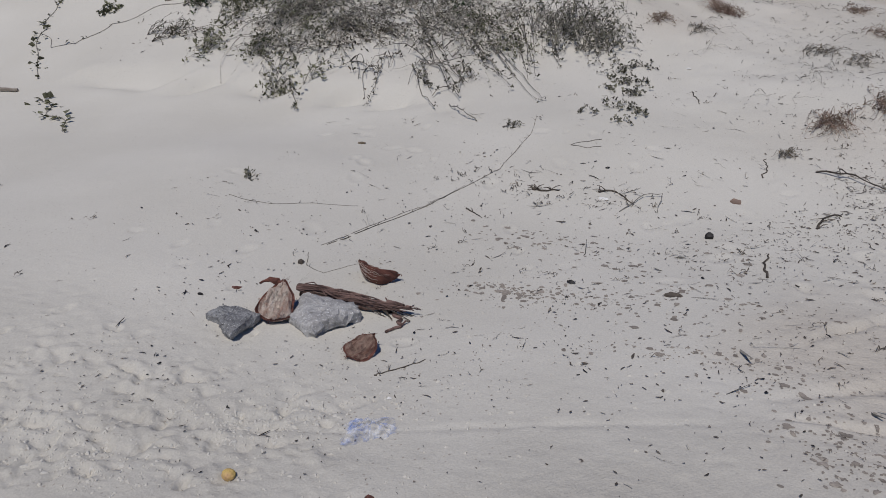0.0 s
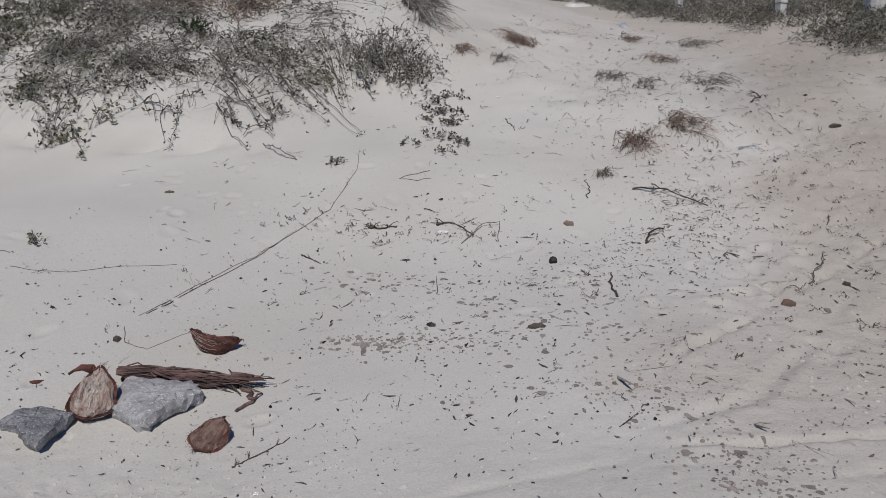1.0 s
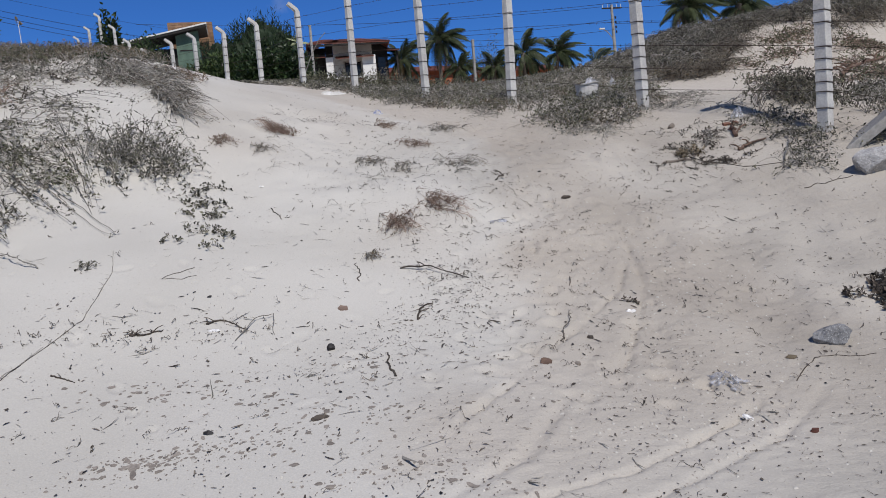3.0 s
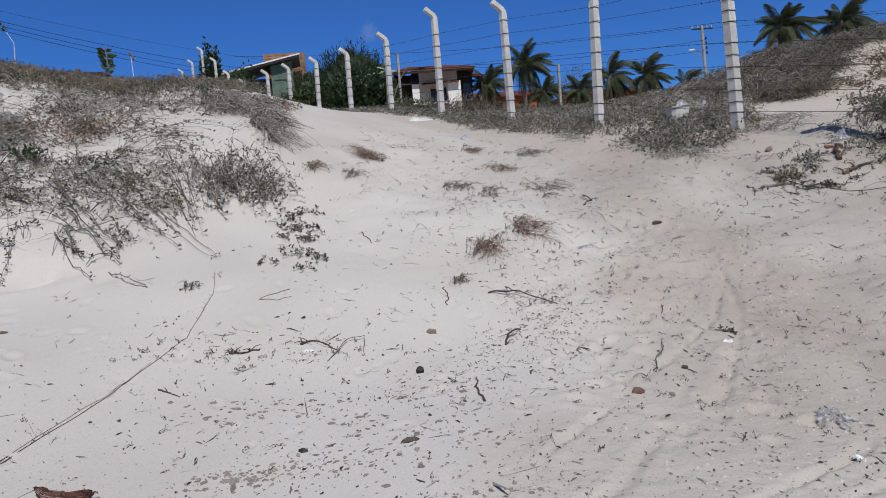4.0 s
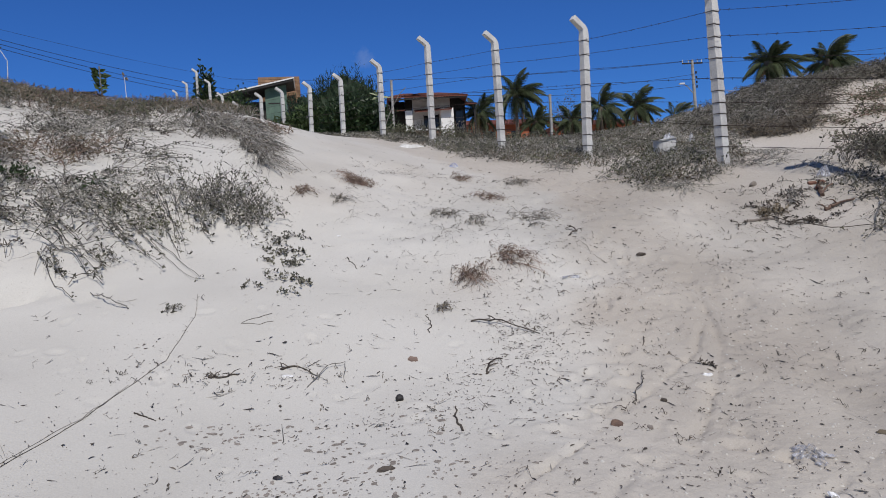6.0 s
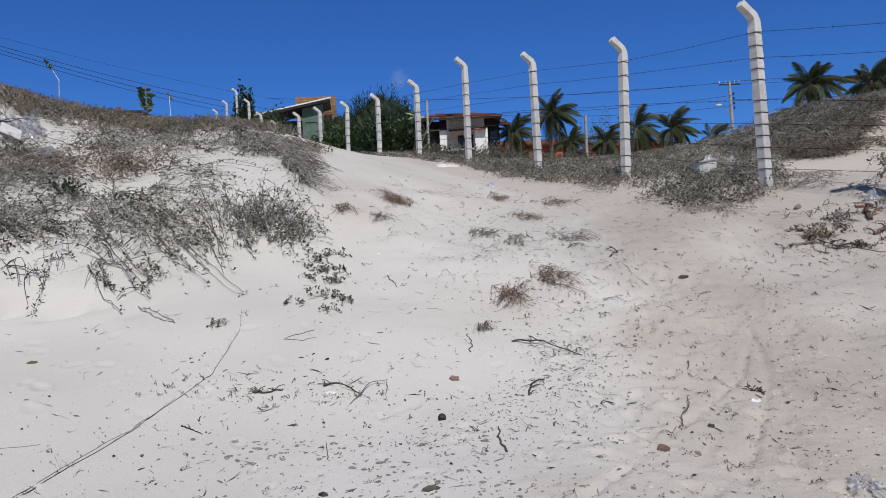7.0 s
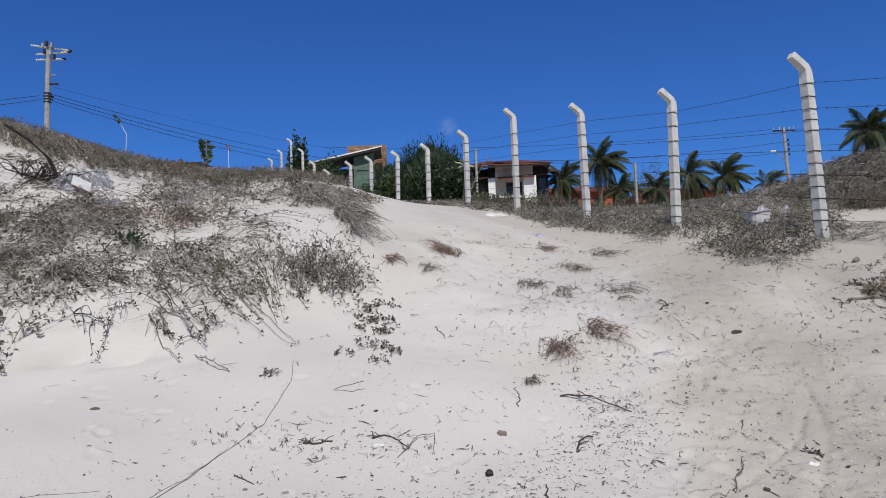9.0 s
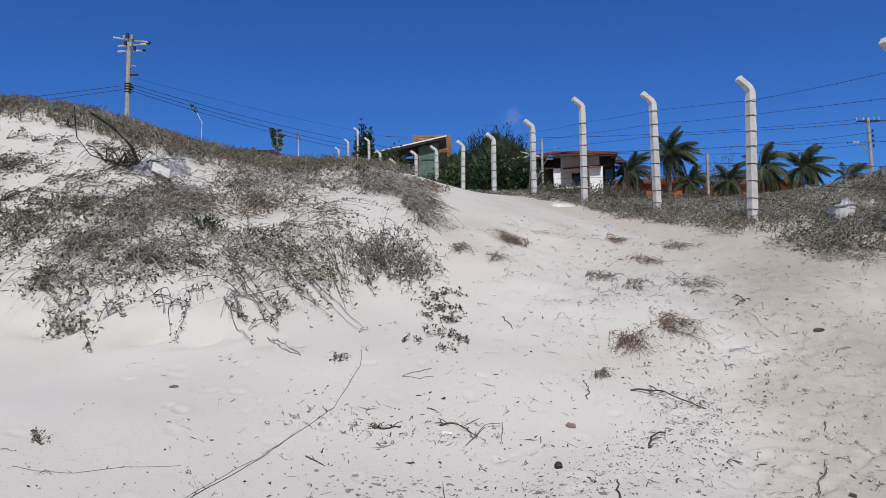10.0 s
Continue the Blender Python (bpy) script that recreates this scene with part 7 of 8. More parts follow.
sz = sz + (sand_height(gx, gy) - on_sand(-1.48, 2.54))
v, f = tube_rings(np.stack([sx, sy, sz], -1), rng.uniform(0.0015, 0.0055, n)[:, None] * (1 - 0.5 * t)[None], 5)
quads("fibre_core", v, f, SHEATH, sh)
n = 22  # loose dark strands that stand off the bundle
st = rng.uniform(0.0, 0.6, n)
u = st[:, None] * 0.5 + np.linspace(0, 1, 7)[None] * rng.uniform(0.12, 0.28, n)[:, None]
off = rng.normal(0, 0.016, n)[:, None] + rng.normal(0, 0.03, n)[:, None] * np.linspace(0, 1, 7)[None] ** 2 + 0.02 * np.sin(5 * u / 0.5)
lift = 0.035 + 0.015 * np.sin(np.pi * np.linspace(0, 1, 7))[None] * rng.uniform(0.2, 1.6, n)[:, None] - 0.035 * np.linspace(0, 1, 7)[None] ** 2
lift = lift + sand_height(-1.48 + u, 2.54 + off) - on_sand(-1.48, 2.54)
v, f = tube_rings(np.stack([u, off, lift], -1), np.full((n, 7), 0.0022), 4)
tagged(quads("loose_strand", v, f, DEBRIS, sh), kind="stuff")
part("knot", round_bar(bmesh.new(), [(0.40, 0.0, 0.010), (0.44, -0.012, 0.010), (0.475, -0.02, 0.006)], 0.010, 0.007, 7), SHEATH, sh, "knotted broken end")
bm = bmesh.new()
rows = []
for i in range(15):
    u = i / 14
    wdt = 0.026 * (1 - 0.55 * u)
    rows.append([bm.verts.new((0.02 + 0.40 * u, wdt * math.cos(a) + 0.012 * math.sin(6 * u), 0.012 + wdt * 0.75 * math.sin(a) + 0.005 * math.sin(20 * u + a * 3)
                               + on_sand(-1.48 + 0.4 * u, 2.54) - on_sand(-1.48, 2.54))) for a in [math.pi * k / 8 for k in range(9)]])
for a, b in zip(rows, rows[1:]):
    for k in range(8):
        bm.faces.new((a[k], a[k + 1], b[k + 1], b[k]))
bmesh.ops.solidify(bm, geom=bm.faces[:], thickness=0.006)
part("bark_skin", bm, SHEATH, sh, smooth=True)
lying("bark_scrap", "split bark end of the palm sheath", [(-1.14, 2.59), (-1.07, 2.56), (-1.035, 2.50), (-1.066, 2.41)], 0.013, SHEATH, "bark", 3, 33)


def film(name, label, x, y, wide, deep, high, material, seed, turn=0.0, category="plastic"):
    """A crumpled plastic film lying on the sand."""
    n = 27
    bm = bmesh.new()
    grid = []
    for i in range(n):
        for j in range(n):
            u, v = i / (n - 1) - 0.5, j / (n - 1) - 0.5
            far = max(abs(u), abs(v))
            round_off = far / (math.hypot(u, v) + 1e-6)
            a = math.atan2(v, u)
            edge = (0.35 + 0.65 * round_off) * (1 + 0.9 * noise.noise((1.3 * math.cos(a) + seed, 1.3 * math.sin(a), 1.0)) + 0.3 * noise.noise((4 * math.cos(a) + seed, 4 * math.sin(a), 2.0)))
            px, py = u * wide * edge, v * deep * edge
            fall = max(0.0, 1 - (2.05 * max(abs(u), abs(v))) ** 3)
            fold = 0.55 + 0.9 * noise.noise((u * 2.4 + seed, v * 2.4, 0.0)) + 0.8 * abs(noise.noise((u * 6 + v * 3, v * 5 - u * 4 + seed, 4.0))) + 0.25 * abs(noise.noise((u * 15 - v * 6, v * 13 + seed, 9.0)))
            grid.append(bm.verts.new((px, py, 0.004 + high * max(0.0, fold) * fall)))
    for i in range(n - 1):
        for j in range(n - 1):
            bm.faces.new((grid[i * n + j], grid[(i + 1) * n + j], grid[(i + 1) * n + j + 1], grid[i * n + j + 1]))
    ob = part(name, bm, material)
    ob.matrix_world = pose(x, y, on_sand(x, y), math.degrees(math.atan(float(dune(x, y + 0.2) - dune(x, y - 0.2)) / 0.4)), 0, turn)
    return tagged(ob, label, category)


film("plastic_bag", "crumpled translucent blue plastic bag half buried in sand", -0.88, 1.83, 0.17, 0.11, 0.03, FILM_BLUE, 3, 12)
film("plastic_bag", "crumpled clear plastic bag on the sand", 1.75, 2.79, 0.15, 0.14, 0.03, FILM_CLEAR, 5, 20)
film("plastic_sheet", "crumpled grey-white plastic sheet on the dune", -3.98, 8.62, 0.5, 0.45, 0.15, FILM_CLEAR, 7, 30)
film("plastic_sheet", "white plastic sheet scrap on the dune rubbish", -3.84, 8.75, 0.34, 0.36, 0.15, FILM_CLEAR, 9, 10)
film("plastic_sheet", "pale plastic scrap lower on the dune", -3.42, 8.12, 0.3, 0.24, 0.08, FILM_CLEAR, 10, 50)
film("plastic_sheet", "torn grey plastic sheet tangled in the dead branch", -4.08, 8.4, 0.34, 0.3, 0.14, FILM_CLEAR, 18, 70)
film("plastic_bag", "small blue and white plastic wrapper on the slope", 1.72, 9.9, 0.14, 0.1, 0.05, FILM_BLUE, 11, 0)
film("plastic_bag", "white plastic scrap beside broken bricks", 4.87, 6.54, 0.12, 0.1, 0.08, FILM_WHITE, 14, 0)
film("plastic_bag", "white plastic bag in the scrub", 5.95, 10.9, 0.14, 0.12, 0.15, FILM_WHITE, 15, 0)
film("wrapper", "thin silvery wrapper strip below the branch", 1.62, 5.2, 0.16, 0.04, 0.015, FILM_CLEAR, 16, 10)
film("wrapper", "pale litter strip at the crest", 1.55, 13.2, 0.4, 0.15, 0.06, WHITE, 17, 0)

card = thing("board", Matrix.Translation((-3.85, 8.3, on_sand(-3.85, 8.3, 0.12))) @ pose(0, 0, 0, 48, 22, 38), "pale weathered board scrap on the rubbish", "board")
part("panel", box(bmesh.new(), -0.11, -0.09, -0.008, 0.10, 0.09, 0.008, 0.003), WHITE, card)
part("torn_edge", box(bmesh.new(), -0.1, -0.115, -0.006, 0.12, -0.09, 0.006, 0.002), BRICK, card)
# tub of rubble under the white bag
TX, TY = 4.67, 9.4
tub = thing("tub", pose(TX, TY, on_sand(TX, TY, 0.02), 3, -5, 20) @ Matrix.Scale(1.22, 4), "dented pale grey tub of rubble among plants", "tub")
bm = bmesh.new()
rings = [(0.125, 0.0), (0.13, 0.17), (0.142, 0.172), (0.146, 0.185), (0.13, 0.183), (0.118, 0.1)]
loops = [[bm.verts.new((r * math.cos(a) * (1 + 0.05 * math.sin(2 * a + 1)), r * math.sin(a), z + 0.008 * math.sin(3 * a))) for a in [2 * math.pi * k / 20 for k in range(20)]] for r, z in rings]
for u, v in zip(loops, loops[1:]):
    for k in range(20):
        bm.faces.new((u[k], u[(k + 1) % 20], v[(k + 1) % 20], v[k]))
bm.faces.new(loops[0][::-1])
part("tub_wall", bm, CONCRETE, tub, "pale grey dented wall")
bm = bmesh.new()
bmesh.ops.create_icosphere(bm, subdivisions=3, radius=0.115)
for v in bm.verts:
    v.co = Vector((v.co.x, v.co.y, 0.11 + max(-0.02, v.co.z * 0.5) + 0.05 * noise.noise(v.co * 22)))
part("rubble", bm, GRANITE, tub, "grey rubble filling")
bag = film("plastic_bag", "white plastic bag caught on the tub of rubble", TX + 0.05, TY - 0.02, 0.2, 0.17, 0.1, FILM_WHITE, 12, 30)
bag.location.z += 0.19
# leaning concrete slab under the fence
slab = thing("concrete_slab", Matrix.Translation((5.25, 5.1, on_sand(5.25, 5.1, 0.16))) @ pose(0, 0, 0, 0, -38, -35), "broken grey concrete slab leaning by the fence", "slab")
part("slab", box(bmesh.new(), -0.42, -0.22, -0.04, 0.42, 0.22, 0.04, 0.008), POLE, slab)


def brick_piece(x, y, turn, tip, seed, label="broken red brick piece on the sand"):
    rng = random.Random(seed)
    bm = box(bmesh.new(), -0.06, -0.045, -0.018, 0.06, 0.045, 0.018, 0.005)
    for v in bm.verts:
        v.co += Vector((rng.gauss(0, 0.004), rng.gauss(0, 0.004), rng.gauss(0, 0.004)))
    ob = part("brick_piece", bm, BRICK)
    ob.matrix_world = pose(x, y, on_sand(x, y, 0.006), tip, 0, turn) @ Matrix.Scale(0.62, 4)
    tagged(ob, label, "brick", "broken bricks")


brick_piece(4.68, 6.46, -20, 18, 1)
brick_piece(4.76, 6.42, 30, 25, 2)
brick_piece(4.62, 6.3, 50, 35, 3)
brick_piece(6.3, 7.5, 10, 5, 4)
# crate at the ridge
crate = thing("crate", pose(-3.82, 12.6, on_sand(-3.82, 12.6, -0.02), 0, 4, -15) @ Matrix.Scale(0.62, 4), "dark wooden crate half hidden on the ridge", "crate")
for k in range(4):
    part("slat", box(bmesh.new(), -0.3, -0.15, 0.02 + k * 0.1, 0.42, -0.12, 0.1 + k * 0.1, 0.006), DARK_WOOD, crate)
part("corner_post", box(bmesh.new(), -0.36, -0.16, -0.2, -0.28, -0.08, 0.5, 0.008), BRICK, crate, "reddish corner post")
part("back", box(bmesh.new(), -0.29, 0.1, -0.1, 0.36, 0.13, 0.36, 0.006), DARK_WOOD, crate)
part("side", box(bmesh.new(), 0.36, -0.12, -0.2, 0.42, 0.3, 0.36, 0.006), DARK_WOOD, crate)

# white pieces
def chip_of(name, label, x, y, pts, thick, material, turn, category, tip=0.0):
    """A small flat broken piece."""
    bm = bmesh.new()
    lo = [bm.verts.new((a, b, 0)) for a, b in pts]
    hi = [bm.verts.new((a * 0.8, b * 0.8, thick * (0.35 + 0.35 * math.sin(3 * k)))) for k, (a, b) in enumerate(pts)]
    bm.faces.new(lo[::-1]), bm.faces.new(hi)
    for i in range(len(pts)):
        bm.faces.new((lo[i], lo[(i + 1) % len(pts)], hi[(i + 1) % len(pts)], hi[i]))
    ob = part(name, bm, material)
    ob.matrix_world = pose(x, y, on_sand(x, y, 0.002), 14 + tip, 0, turn)
    return tagged(ob, label, category)


OVAL = [(0.5 * math.cos(a), 0.5 * math.sin(a)) for a in [2 * math.pi * k / 10 for k in range(10)]]
scaled = lambda w, h, s: [(x * w * (1 + 0.5 * noise.noise((x * 4, y * 4, s))), y * h * (1 + 0.5 * noise.noise((x * 4, y * 4, s + 9)))) for x, y in OVAL]
chip_of("shell", "white elongated shell fragment on sand", 1.61, 2.49, scaled(0.032, 0.06, 1), 0.012, SHELL, 8, "shell")
chip_of("shell", "white shell piece beside dark litter", 1.83, 3.71, scaled(0.07, 0.035, 2), 0.02, SHELL, 5, "shell")
chip_of("shell", "curved white shell scrap on the slope", -0.44, 4.1, scaled(0.07, 0.03, 3), 0.012, SHELL, -20, "shell")
chip_of("shell", "tiny white shell on the slope", -0.04, 6.42, scaled(0.04, 0.03, 4), 0.015, SHELL, 0, "shell")
chip_of("shell", "tiny white shell on the sand", -0.89, 2.02, scaled(0.018, 0.012, 5), 0.006, SHELL, 30, "shell")
chip_of("dead_leaf", "brown fallen leaf on the sand", 1.09, 3.25, scaled(0.07, 0.06, 6), 0.008, WOOD_RED, 10, "leaf", 10)
chip_of("dead_leaf", "tan curled leaf on smooth sand", -2.14, 4.5, scaled(0.06, 0.035, 7), 0.01, LEAF_DRY, 0, "leaf", 5)
chip_of("bark_chip", "dark leaf-shaped bark chip on sand", -0.02, 2.98, scaled(0.08, 0.035, 8), 0.014, DEBRIS, 8, "bark chip", 10)
chip_of("bark_chip", "grey bark chip on the track", 1.23, 3.2, scaled(0.03, 0.05, 9), 0.01, WOOD, -20, "bark chip")
chip_of("bark_chip", "dark round chip on the track", 1.44, 3.47, scaled(0.035, 0.035, 10), 0.02, DEBRIS, 0, "bark chip")
chip_of("bark_chip", "dark bark chip on the slope", 2.31, 5.43, scaled(0.09, 0.04, 11), 0.03, DEBRIS, 0, "bark chip", 15)
chip_of("dead_leaf", "small red-brown leaf scrap on the slope", 0.27, 4.23, scaled(0.06, 0.06, 12), 0.012, STEM_RED, 0, "leaf", 12)
chip_of("bark_chip", "dark shell-like fragment near the stones", -1.66, 2.8, scaled(0.03, 0.035, 13), 0.02, DEBRIS, 0, "bark chip", 10)
chip_of("bark_chip", "thin reddish bark strip near the stones", -1.8, 2.5, scaled(0.06, 0.02, 14), 0.01, HUSK, 5, "bark chip")
chip_of("bark_chip", "black rubbery scrap near the stones", -1.9, 2.38, scaled(0.03, 0.016, 15), 0.01, BLACKSHELL, -10, "bark chip")
chip_of("dead_leaf", "red scrap on trampled sand", -0.74, 1.53, scaled(0.03, 0.02, 16), 0.012, HUSK, 20, "leaf")
chip_of("bark_chip", "brown seed cluster on the sand", 1.77, 2.32, scaled(0.03, 0.022, 17), 0.025, HUSK, 0, "bark chip")
chip_of("dead_leaf", "orange-brown leaf by the grey rock", 2.22, 2.93, scaled(0.06, 0.04, 18), 0.012, LEAF_DRY, 10, "leaf")


# ---- fine litter ----
def litter(name, label, regions, seed, size, material, flat=0.25, category="litter"):
    """Uncounted chips and twig bits strewn over the sand."""
    rng = np.random.default_rng(seed)
    xs, ys = [], []
    for (cx, cy, sx, sy), n in regions:  # half lie in small drifts
        m = max(1, n // 10)
        kx, ky = rng.normal(cx, sx, m), rng.normal(cy, sy, m)
        pick = rng.integers(0, m, n // 2)
        xs.append(np.concatenate([rng.normal(cx, sx, n - n // 2), kx[pick] + rng.normal(0, 0.07, n // 2)]))
        ys.append(np.concatenate([rng.normal(cy, sy, n - n // 2), ky[pick] + rng.normal(0, 0.05, n // 2)]))
    x, y = np.concatenate(xs), np.concatenate(ys)
    ok = (y > 1.2) & (y < 12)
    x, y = x[ok], y[ok]
    n = len(x)
    ln = size[0] * np.exp(rng.normal(-0.2, 0.65, n))
    wd = np.minimum(size[1] * np.exp(rng.normal(0, 0.5, n)), ln * 0.8)
    a = rng.uniform(0, 2 * np.pi, n)
    slope_y = (dune(x, y + 0.1) - dune(x, y - 0.1)) / 0.2
    d = unit(np.stack([np.cos(a), np.sin(a), slope_y * np.sin(a) + rng.normal(0, flat * 0.6, n)], -1))
    s = unit(np.cross(np.stack([0 * x, -slope_y, 1 + 0 * x], -1), d))
    up = np.cross(d, s)
    c = np.stack([x, y, sand_height(x, y) + 0.004], -1)
    h = (0.25 * wd)[:, None] * up
    curl = (rng.normal(0, 0.1, n) * ln)[:, None] * s
    p0, p1, p2 = c - d * ln[:, None] / 2, c + curl, c + d * ln[:, None] / 2
    w = s * wd[:, None] / 2
    v = np.stack([p0 - w * 0.4, p0 + w * 0.4, p1 - w, p1 + w, p2 - w * 0.3, p2 + w * 0.3, p0 + h * 0.7, p1 + h * 1.6, p2 + h * 0.6], 1)
    idx = np.arange(n)[:, None] * 9
    f = np.concatenate([idx + np.array(q) for q in ((0, 2, 7, 6), (2, 4, 8, 7), (6, 7, 3, 1), (7, 8, 5, 3))])
    return tagged(quads(name, v.reshape(-1, 3), f, material), label, category, kind="stuff")


litter("sand_litter", "dark twig bits and leaf chips strewn on the sand",
       [((0.9, 3.4, 0.8, 0.7), 520), ((2.0, 3.6, 0.9, 0.9), 760), ((0.3, 2.9, 0.7, 0.4), 150), ((1.5, 5.2, 0.6, 0.8), 480), ((2.4, 6.2, 0.9, 1.2), 620), ((-0.6, 4.1, 0.5, 0.10), 150), ((-0.9, 3.4, 0.9, 0.5), 200),
        ((1.05, 4.4, 0.14, 0.22), 420), ((0.72, 4.0, 0.18, 0.1), 170), ((0.35, 3.72, 0.2, 0.1), 120), ((0.0, 3.5, 0.25, 0.1), 90), ((0.6, 6.8, 1.0, 1.2), 420), ((-1.5, 2.4, 0.8, 0.6), 170), ((3.2, 4.2, 0.8, 0.9), 520), ((4.1, 6.0, 0.4, 0.4), 260), ((1.6, 2.3, 0.7, 0.35), 620), ((0.2, 2.0, 1.0, 0.3), 90), ((-2.0, 1.8, 0.7, 0.3), 60)], 301, (0.0135, 0.0038), DEBRIS)
litter("bark_bits", "larger bark bits and bent twigs on the sand", [((1.2, 3.2, 1.0, 0.7), 34), ((2.4, 3.6, 0.8, 0.9), 60), ((1.0, 4.3, 0.2, 0.22), 80), ((2.6, 5.6, 0.8, 1.0), 50), ((1.7, 2.35, 0.6, 0.3), 14), ((-0.8, 3.6, 0.8, 0.5), 24), ((-1.6, 2.7, 0.7, 0.4), 20), ((0.8, 6.8, 0.9, 0.9), 40)], 305, (0.026, 0.0055), DEBRIS, 0.15)
litter("leaf_bits", "dry leaf and twig bits strewn between the creepers", [((-5.0, 7.9, 0.9, 0.55), 420), ((-4.6, 6.4, 0.5, 0.4), 160), ((-2.2, 7.4, 0.6, 0.7), 300), ((-1.5, 8.4, 0.4, 0.7), 160), ((-3.2, 8.8, 0.8, 0.6), 240), ((-6.4, 8.3, 0.7, 0.4), 120)], 309, (0.034, 0.008), DEBRIS, 0.4)
litter("straw_bits", "thin dry straw bits on the sand", [((0.5, 3.6, 1.2, 1.0), 260), ((2.2, 5.5, 1.0, 1.6), 420), ((-0.8, 4.6, 1.0, 0.7), 110), ((0.8, 7.2, 1.0, 1.2), 420), ((3.0, 4.0, 1.0, 1.0), 260), ((1.2, 10, 1.0, 1.0), 160)], 302, (0.05, 0.003), STEM, 0.4)


def blots(name, label, regions, seed, size, spread, dome, material, category, sink=0.0):
    """Small irregular patches or crumbs strewn on the sand."""
    rng = np.random.default_rng(seed)
    x = np.concatenate([rng.normal(cx, sx, n) for (cx, cy, sx, sy), n in regions])
    y = np.concatenate([rng.normal(cy, sy, n) for (cx, cy, sx, sy), n in regions])
    keep = y > 1.25
    x, y = x[keep], y[keep]
    n = len(x)
    rad = size * np.exp(rng.normal(0, spread, n)) / 2
    wide = rng.uniform(0.4, 1.0, n)
    a = rng.uniform(0, np.pi, n)
    ang = np.arange(8) * np.pi / 4
    k = rad[:, None] * rng.uniform(0.6, 1.25, (n, 8))
    u, v = k * np.cos(ang), k * np.sin(ang) * wide[:, None]
    px = x[:, None] + u * np.cos(a)[:, None] - v * np.sin(a)[:, None]
    py = y[:, None] + u * np.sin(a)[:, None] + v * np.cos(a)[:, None]
    pz = sand_height(px, py) + 0.0015 - sink * rad[:, None]
    mid = np.stack([x, y, sand_height(x, y) + 0.0022 + dome * rad * rng.uniform(0.4, 1.0, n)], -1)
    shoulder = np.stack([x[:, None] + 0.62 * (px - x[:, None]), y[:, None] + 0.62 * (py - y[:, None]), 0.62 * mid[:, None, 2] + 0.38 * pz + 0.22 * dome * rad[:, None]], -1)
    vs = np.concatenate([mid[:, None], shoulder, np.stack([px, py, pz], -1)], 1)
    base = np.arange(n)[:, None] * 17
    cap = [(0, 1 + 2 * q, 2 + 2 * q, 1 + (2 * q + 2) % 8) for q in range(4)]
    skirt = [(1 + q, 9 + q, 9 + (q + 1) % 8, 1 + (q + 1) % 8) for q in range(8)]
    f = np.concatenate([base + np.array(q) for q in cap + skirt])
    return tagged(quads(name, vs.reshape(-1, 3), f, material), label, category, kind="stuff")


blots("damp_spots", "flat brown damp splashes dried into the sand", [((-0.55, 2.88, 0.25, 0.06), 180), ((0.05, 2.48, 0.2, 0.05), 110), ((0.3, 2.4, 0.14, 0.08), 100), ((0.44, 2.05, 0.08, 0.12), 170), ((0.5, 1.88, 0.1, 0.09), 170),
      ((0.55, 2.5, 0.3, 0.25), 60), ((0.75, 3.0, 0.3, 0.25), 70), ((-0.1, 2.95, 0.4, 0.15), 60)], 303, 0.0085, 0.6, 0.02, DAMP, "damp sand")
blots("damp_spots", "larger faint damp blotches below the litter line", [((-0.72, 3.5, 0.16, 0.09), 60), ((-0.45, 3.45, 0.2, 0.14), 50), ((-0.15, 3.2, 0.25, 0.1), 50), ((0.2, 3.5, 0.2, 0.15), 40), ((-0.80, 2.94, 0.06, 0.015), 36), ((-0.64, 2.9, 0.08, 0.025), 50), ((-0.3, 2.9, 0.2, 0.08), 50), ((0.15, 2.75, 0.2, 0.12), 50)], 308, 0.015, 0.5, 0.02, DAMP, "damp sand")
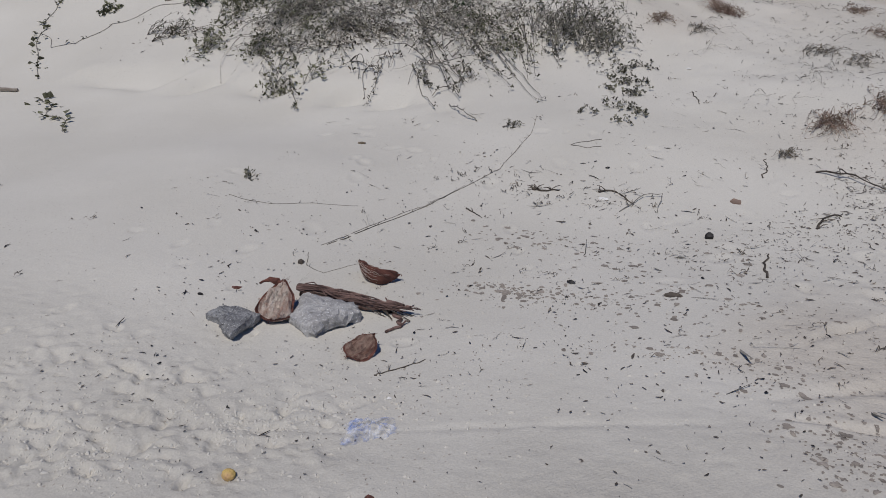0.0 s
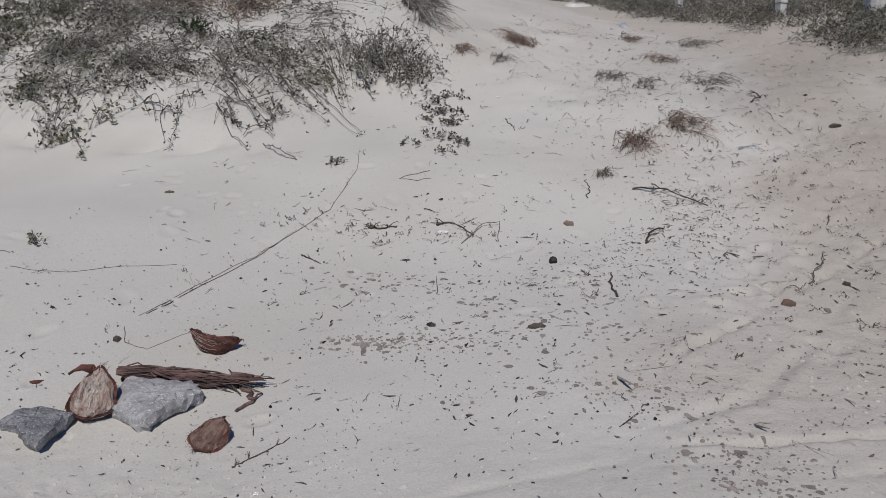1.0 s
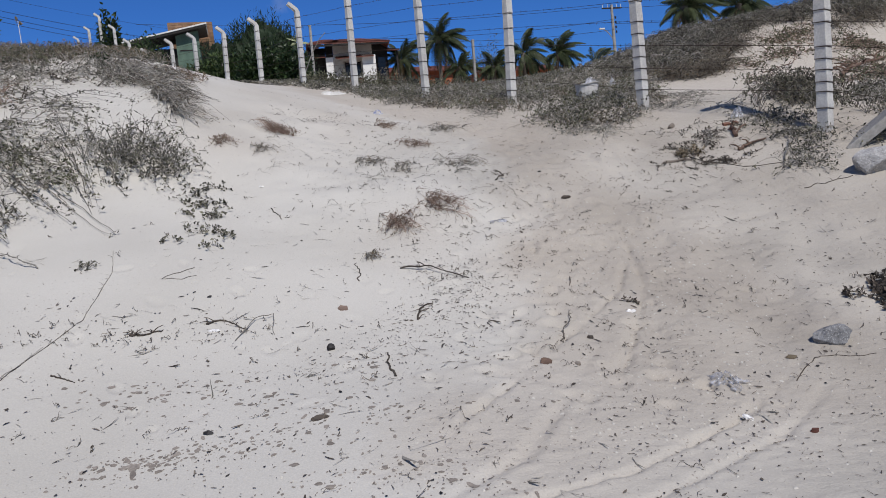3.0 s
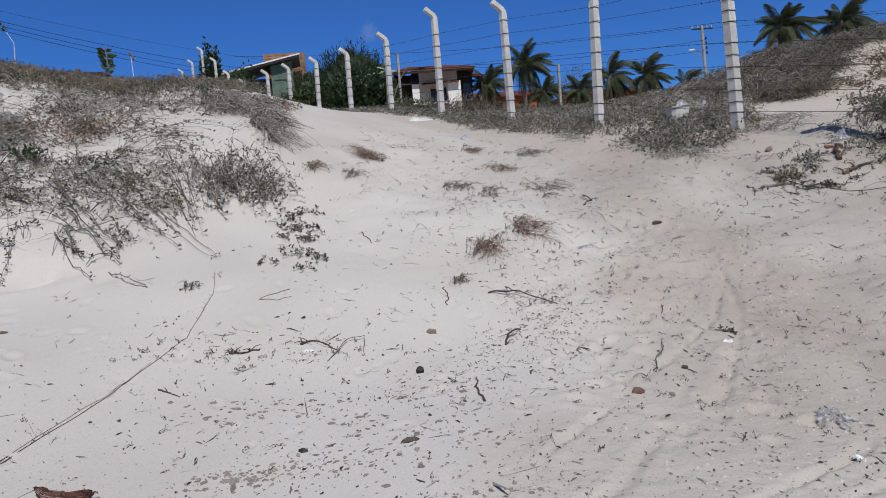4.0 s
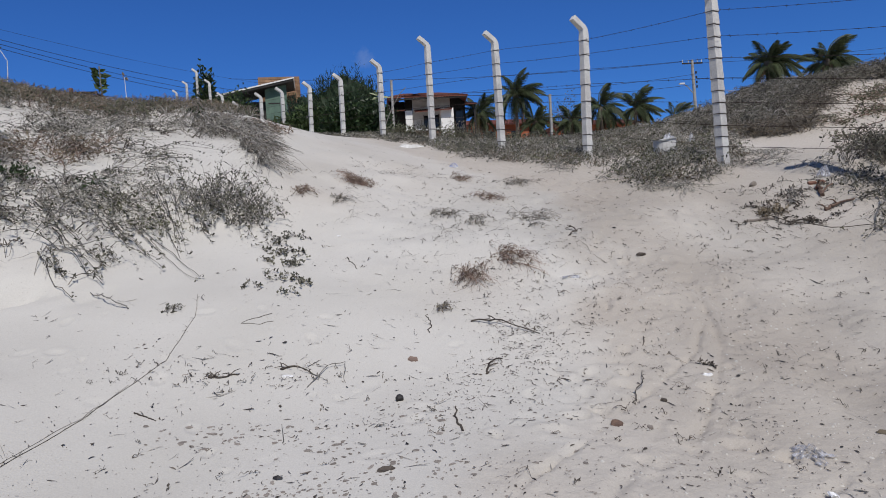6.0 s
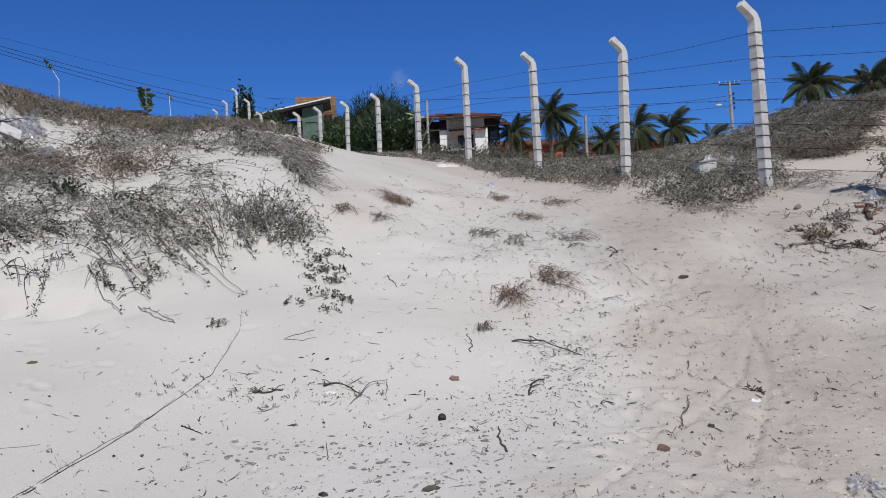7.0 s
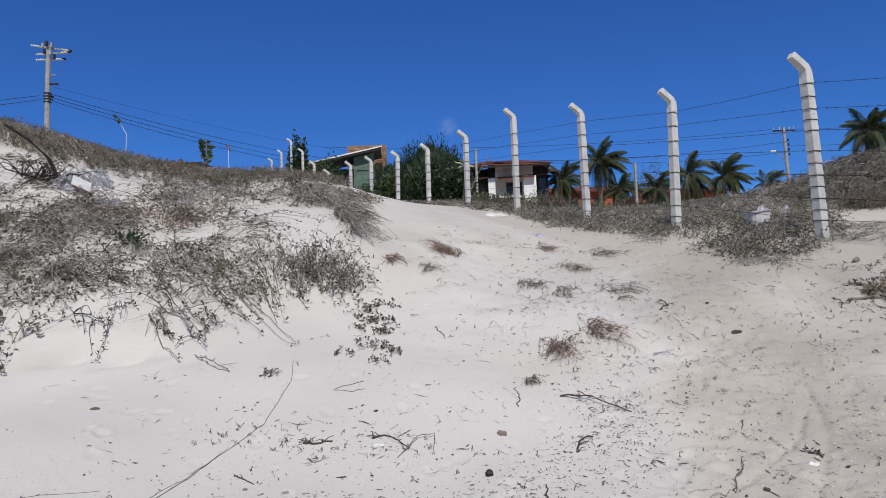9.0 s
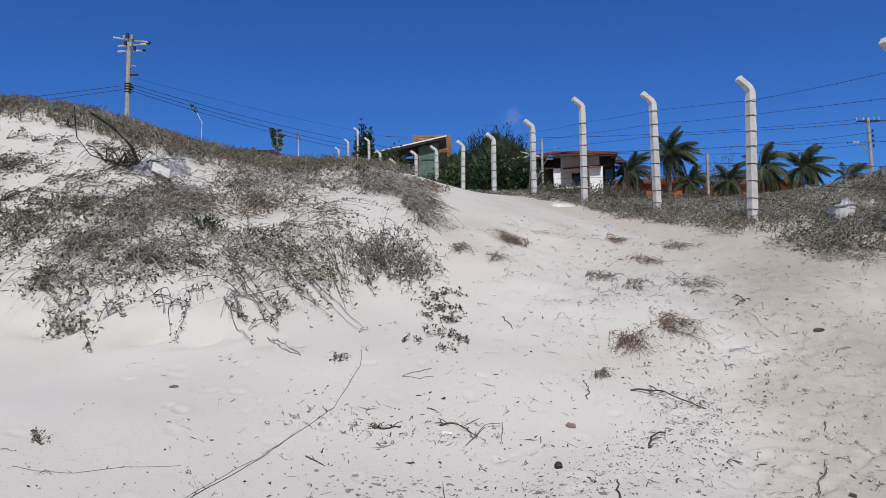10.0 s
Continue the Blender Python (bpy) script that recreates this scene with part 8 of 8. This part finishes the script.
blots("sand_crumbs", "loose crumbs of trampled pale sand", [((-1.85, 1.52, 0.16, 0.06), 200), ((-1.55, 1.42, 0.18, 0.05), 200), ((-1.15, 1.85, 0.14, 0.06), 150), ((-1.3, 1.74, 0.10, 0.04), 160), ((-1.5, 1.66, 0.3, 0.1), 90), ((-1.9, 1.8, 0.3, 0.12), 80),
      ((-0.9, 1.6, 0.4, 0.15), 90), ((-1.0, 2.0, 0.3, 0.08), 200), ((1.4, 2.5, 0.5, 0.35), 300), ((1.9, 3.4, 0.6, 0.5), 400), ((2.3, 5.0, 0.6, 0.9), 500), ((-0.3, 2.3, 0.5, 0.2), 120)], 306, 0.009, 0.45, 0.45, SAND, "sand", 0.3)
litter("trodden_chips", "tiny dark chips trodden into the sand", [((-1.5, 1.7, 0.5, 0.2), 130), ((-1.4, 2.3, 0.6, 0.3), 170), ((-0.2, 2.2, 0.6, 0.3), 240), ((-1.0, 3.2, 0.8, 0.4), 260)], 307, (0.009, 0.003), DEBRIS, 0.3)
litter("black_seeds", "small round dark seeds and chips", [((0.2, 3.2, 1.3, 0.8), 110), ((2.4, 4.0, 1.2, 1.2), 150), ((-1.4, 2.8, 0.6, 0.3), 40), ((3.6, 5.6, 0.5, 0.5), 80)], 304, (0.012, 0.010), BLACKSHELL, 0.1)

# small curved twigs lying about
tw = np.random.default_rng(321)
DRIFTS = ((1.3, 3.4, 0.7, 0.6, 30), (2.4, 3.8, 0.8, 0.8, 34), (2.2, 5.6, 0.8, 1.0, 40), (0.7, 6.6, 0.8, 1.0, 45), (1.4, 5.2, 0.4, 0.5, 60), (-0.6, 4.1, 0.45, 0.12, 40), (-0.8, 3.2, 0.8, 0.4, 24), (4.0, 5.9, 0.5, 0.5, 110), (1.7, 8.3, 0.6, 1.0, 50))
tx = np.concatenate([tw.normal(a, c, n) for a, b, c, d, n in DRIFTS])
ty = np.concatenate([tw.normal(b, d, n) for a, b, c, d, n in DRIFTS])
plant_cover("twig_bits", "small bent dark twigs lying on the sand", tx, ty, 322, DEBRIS, STEM_DARK, "twigs", stems=2, length=(0.015, 0.06), rise=0.008, bias=0.2, r=0.0021, leaves=1, leaf=0.012, wide=0.5)
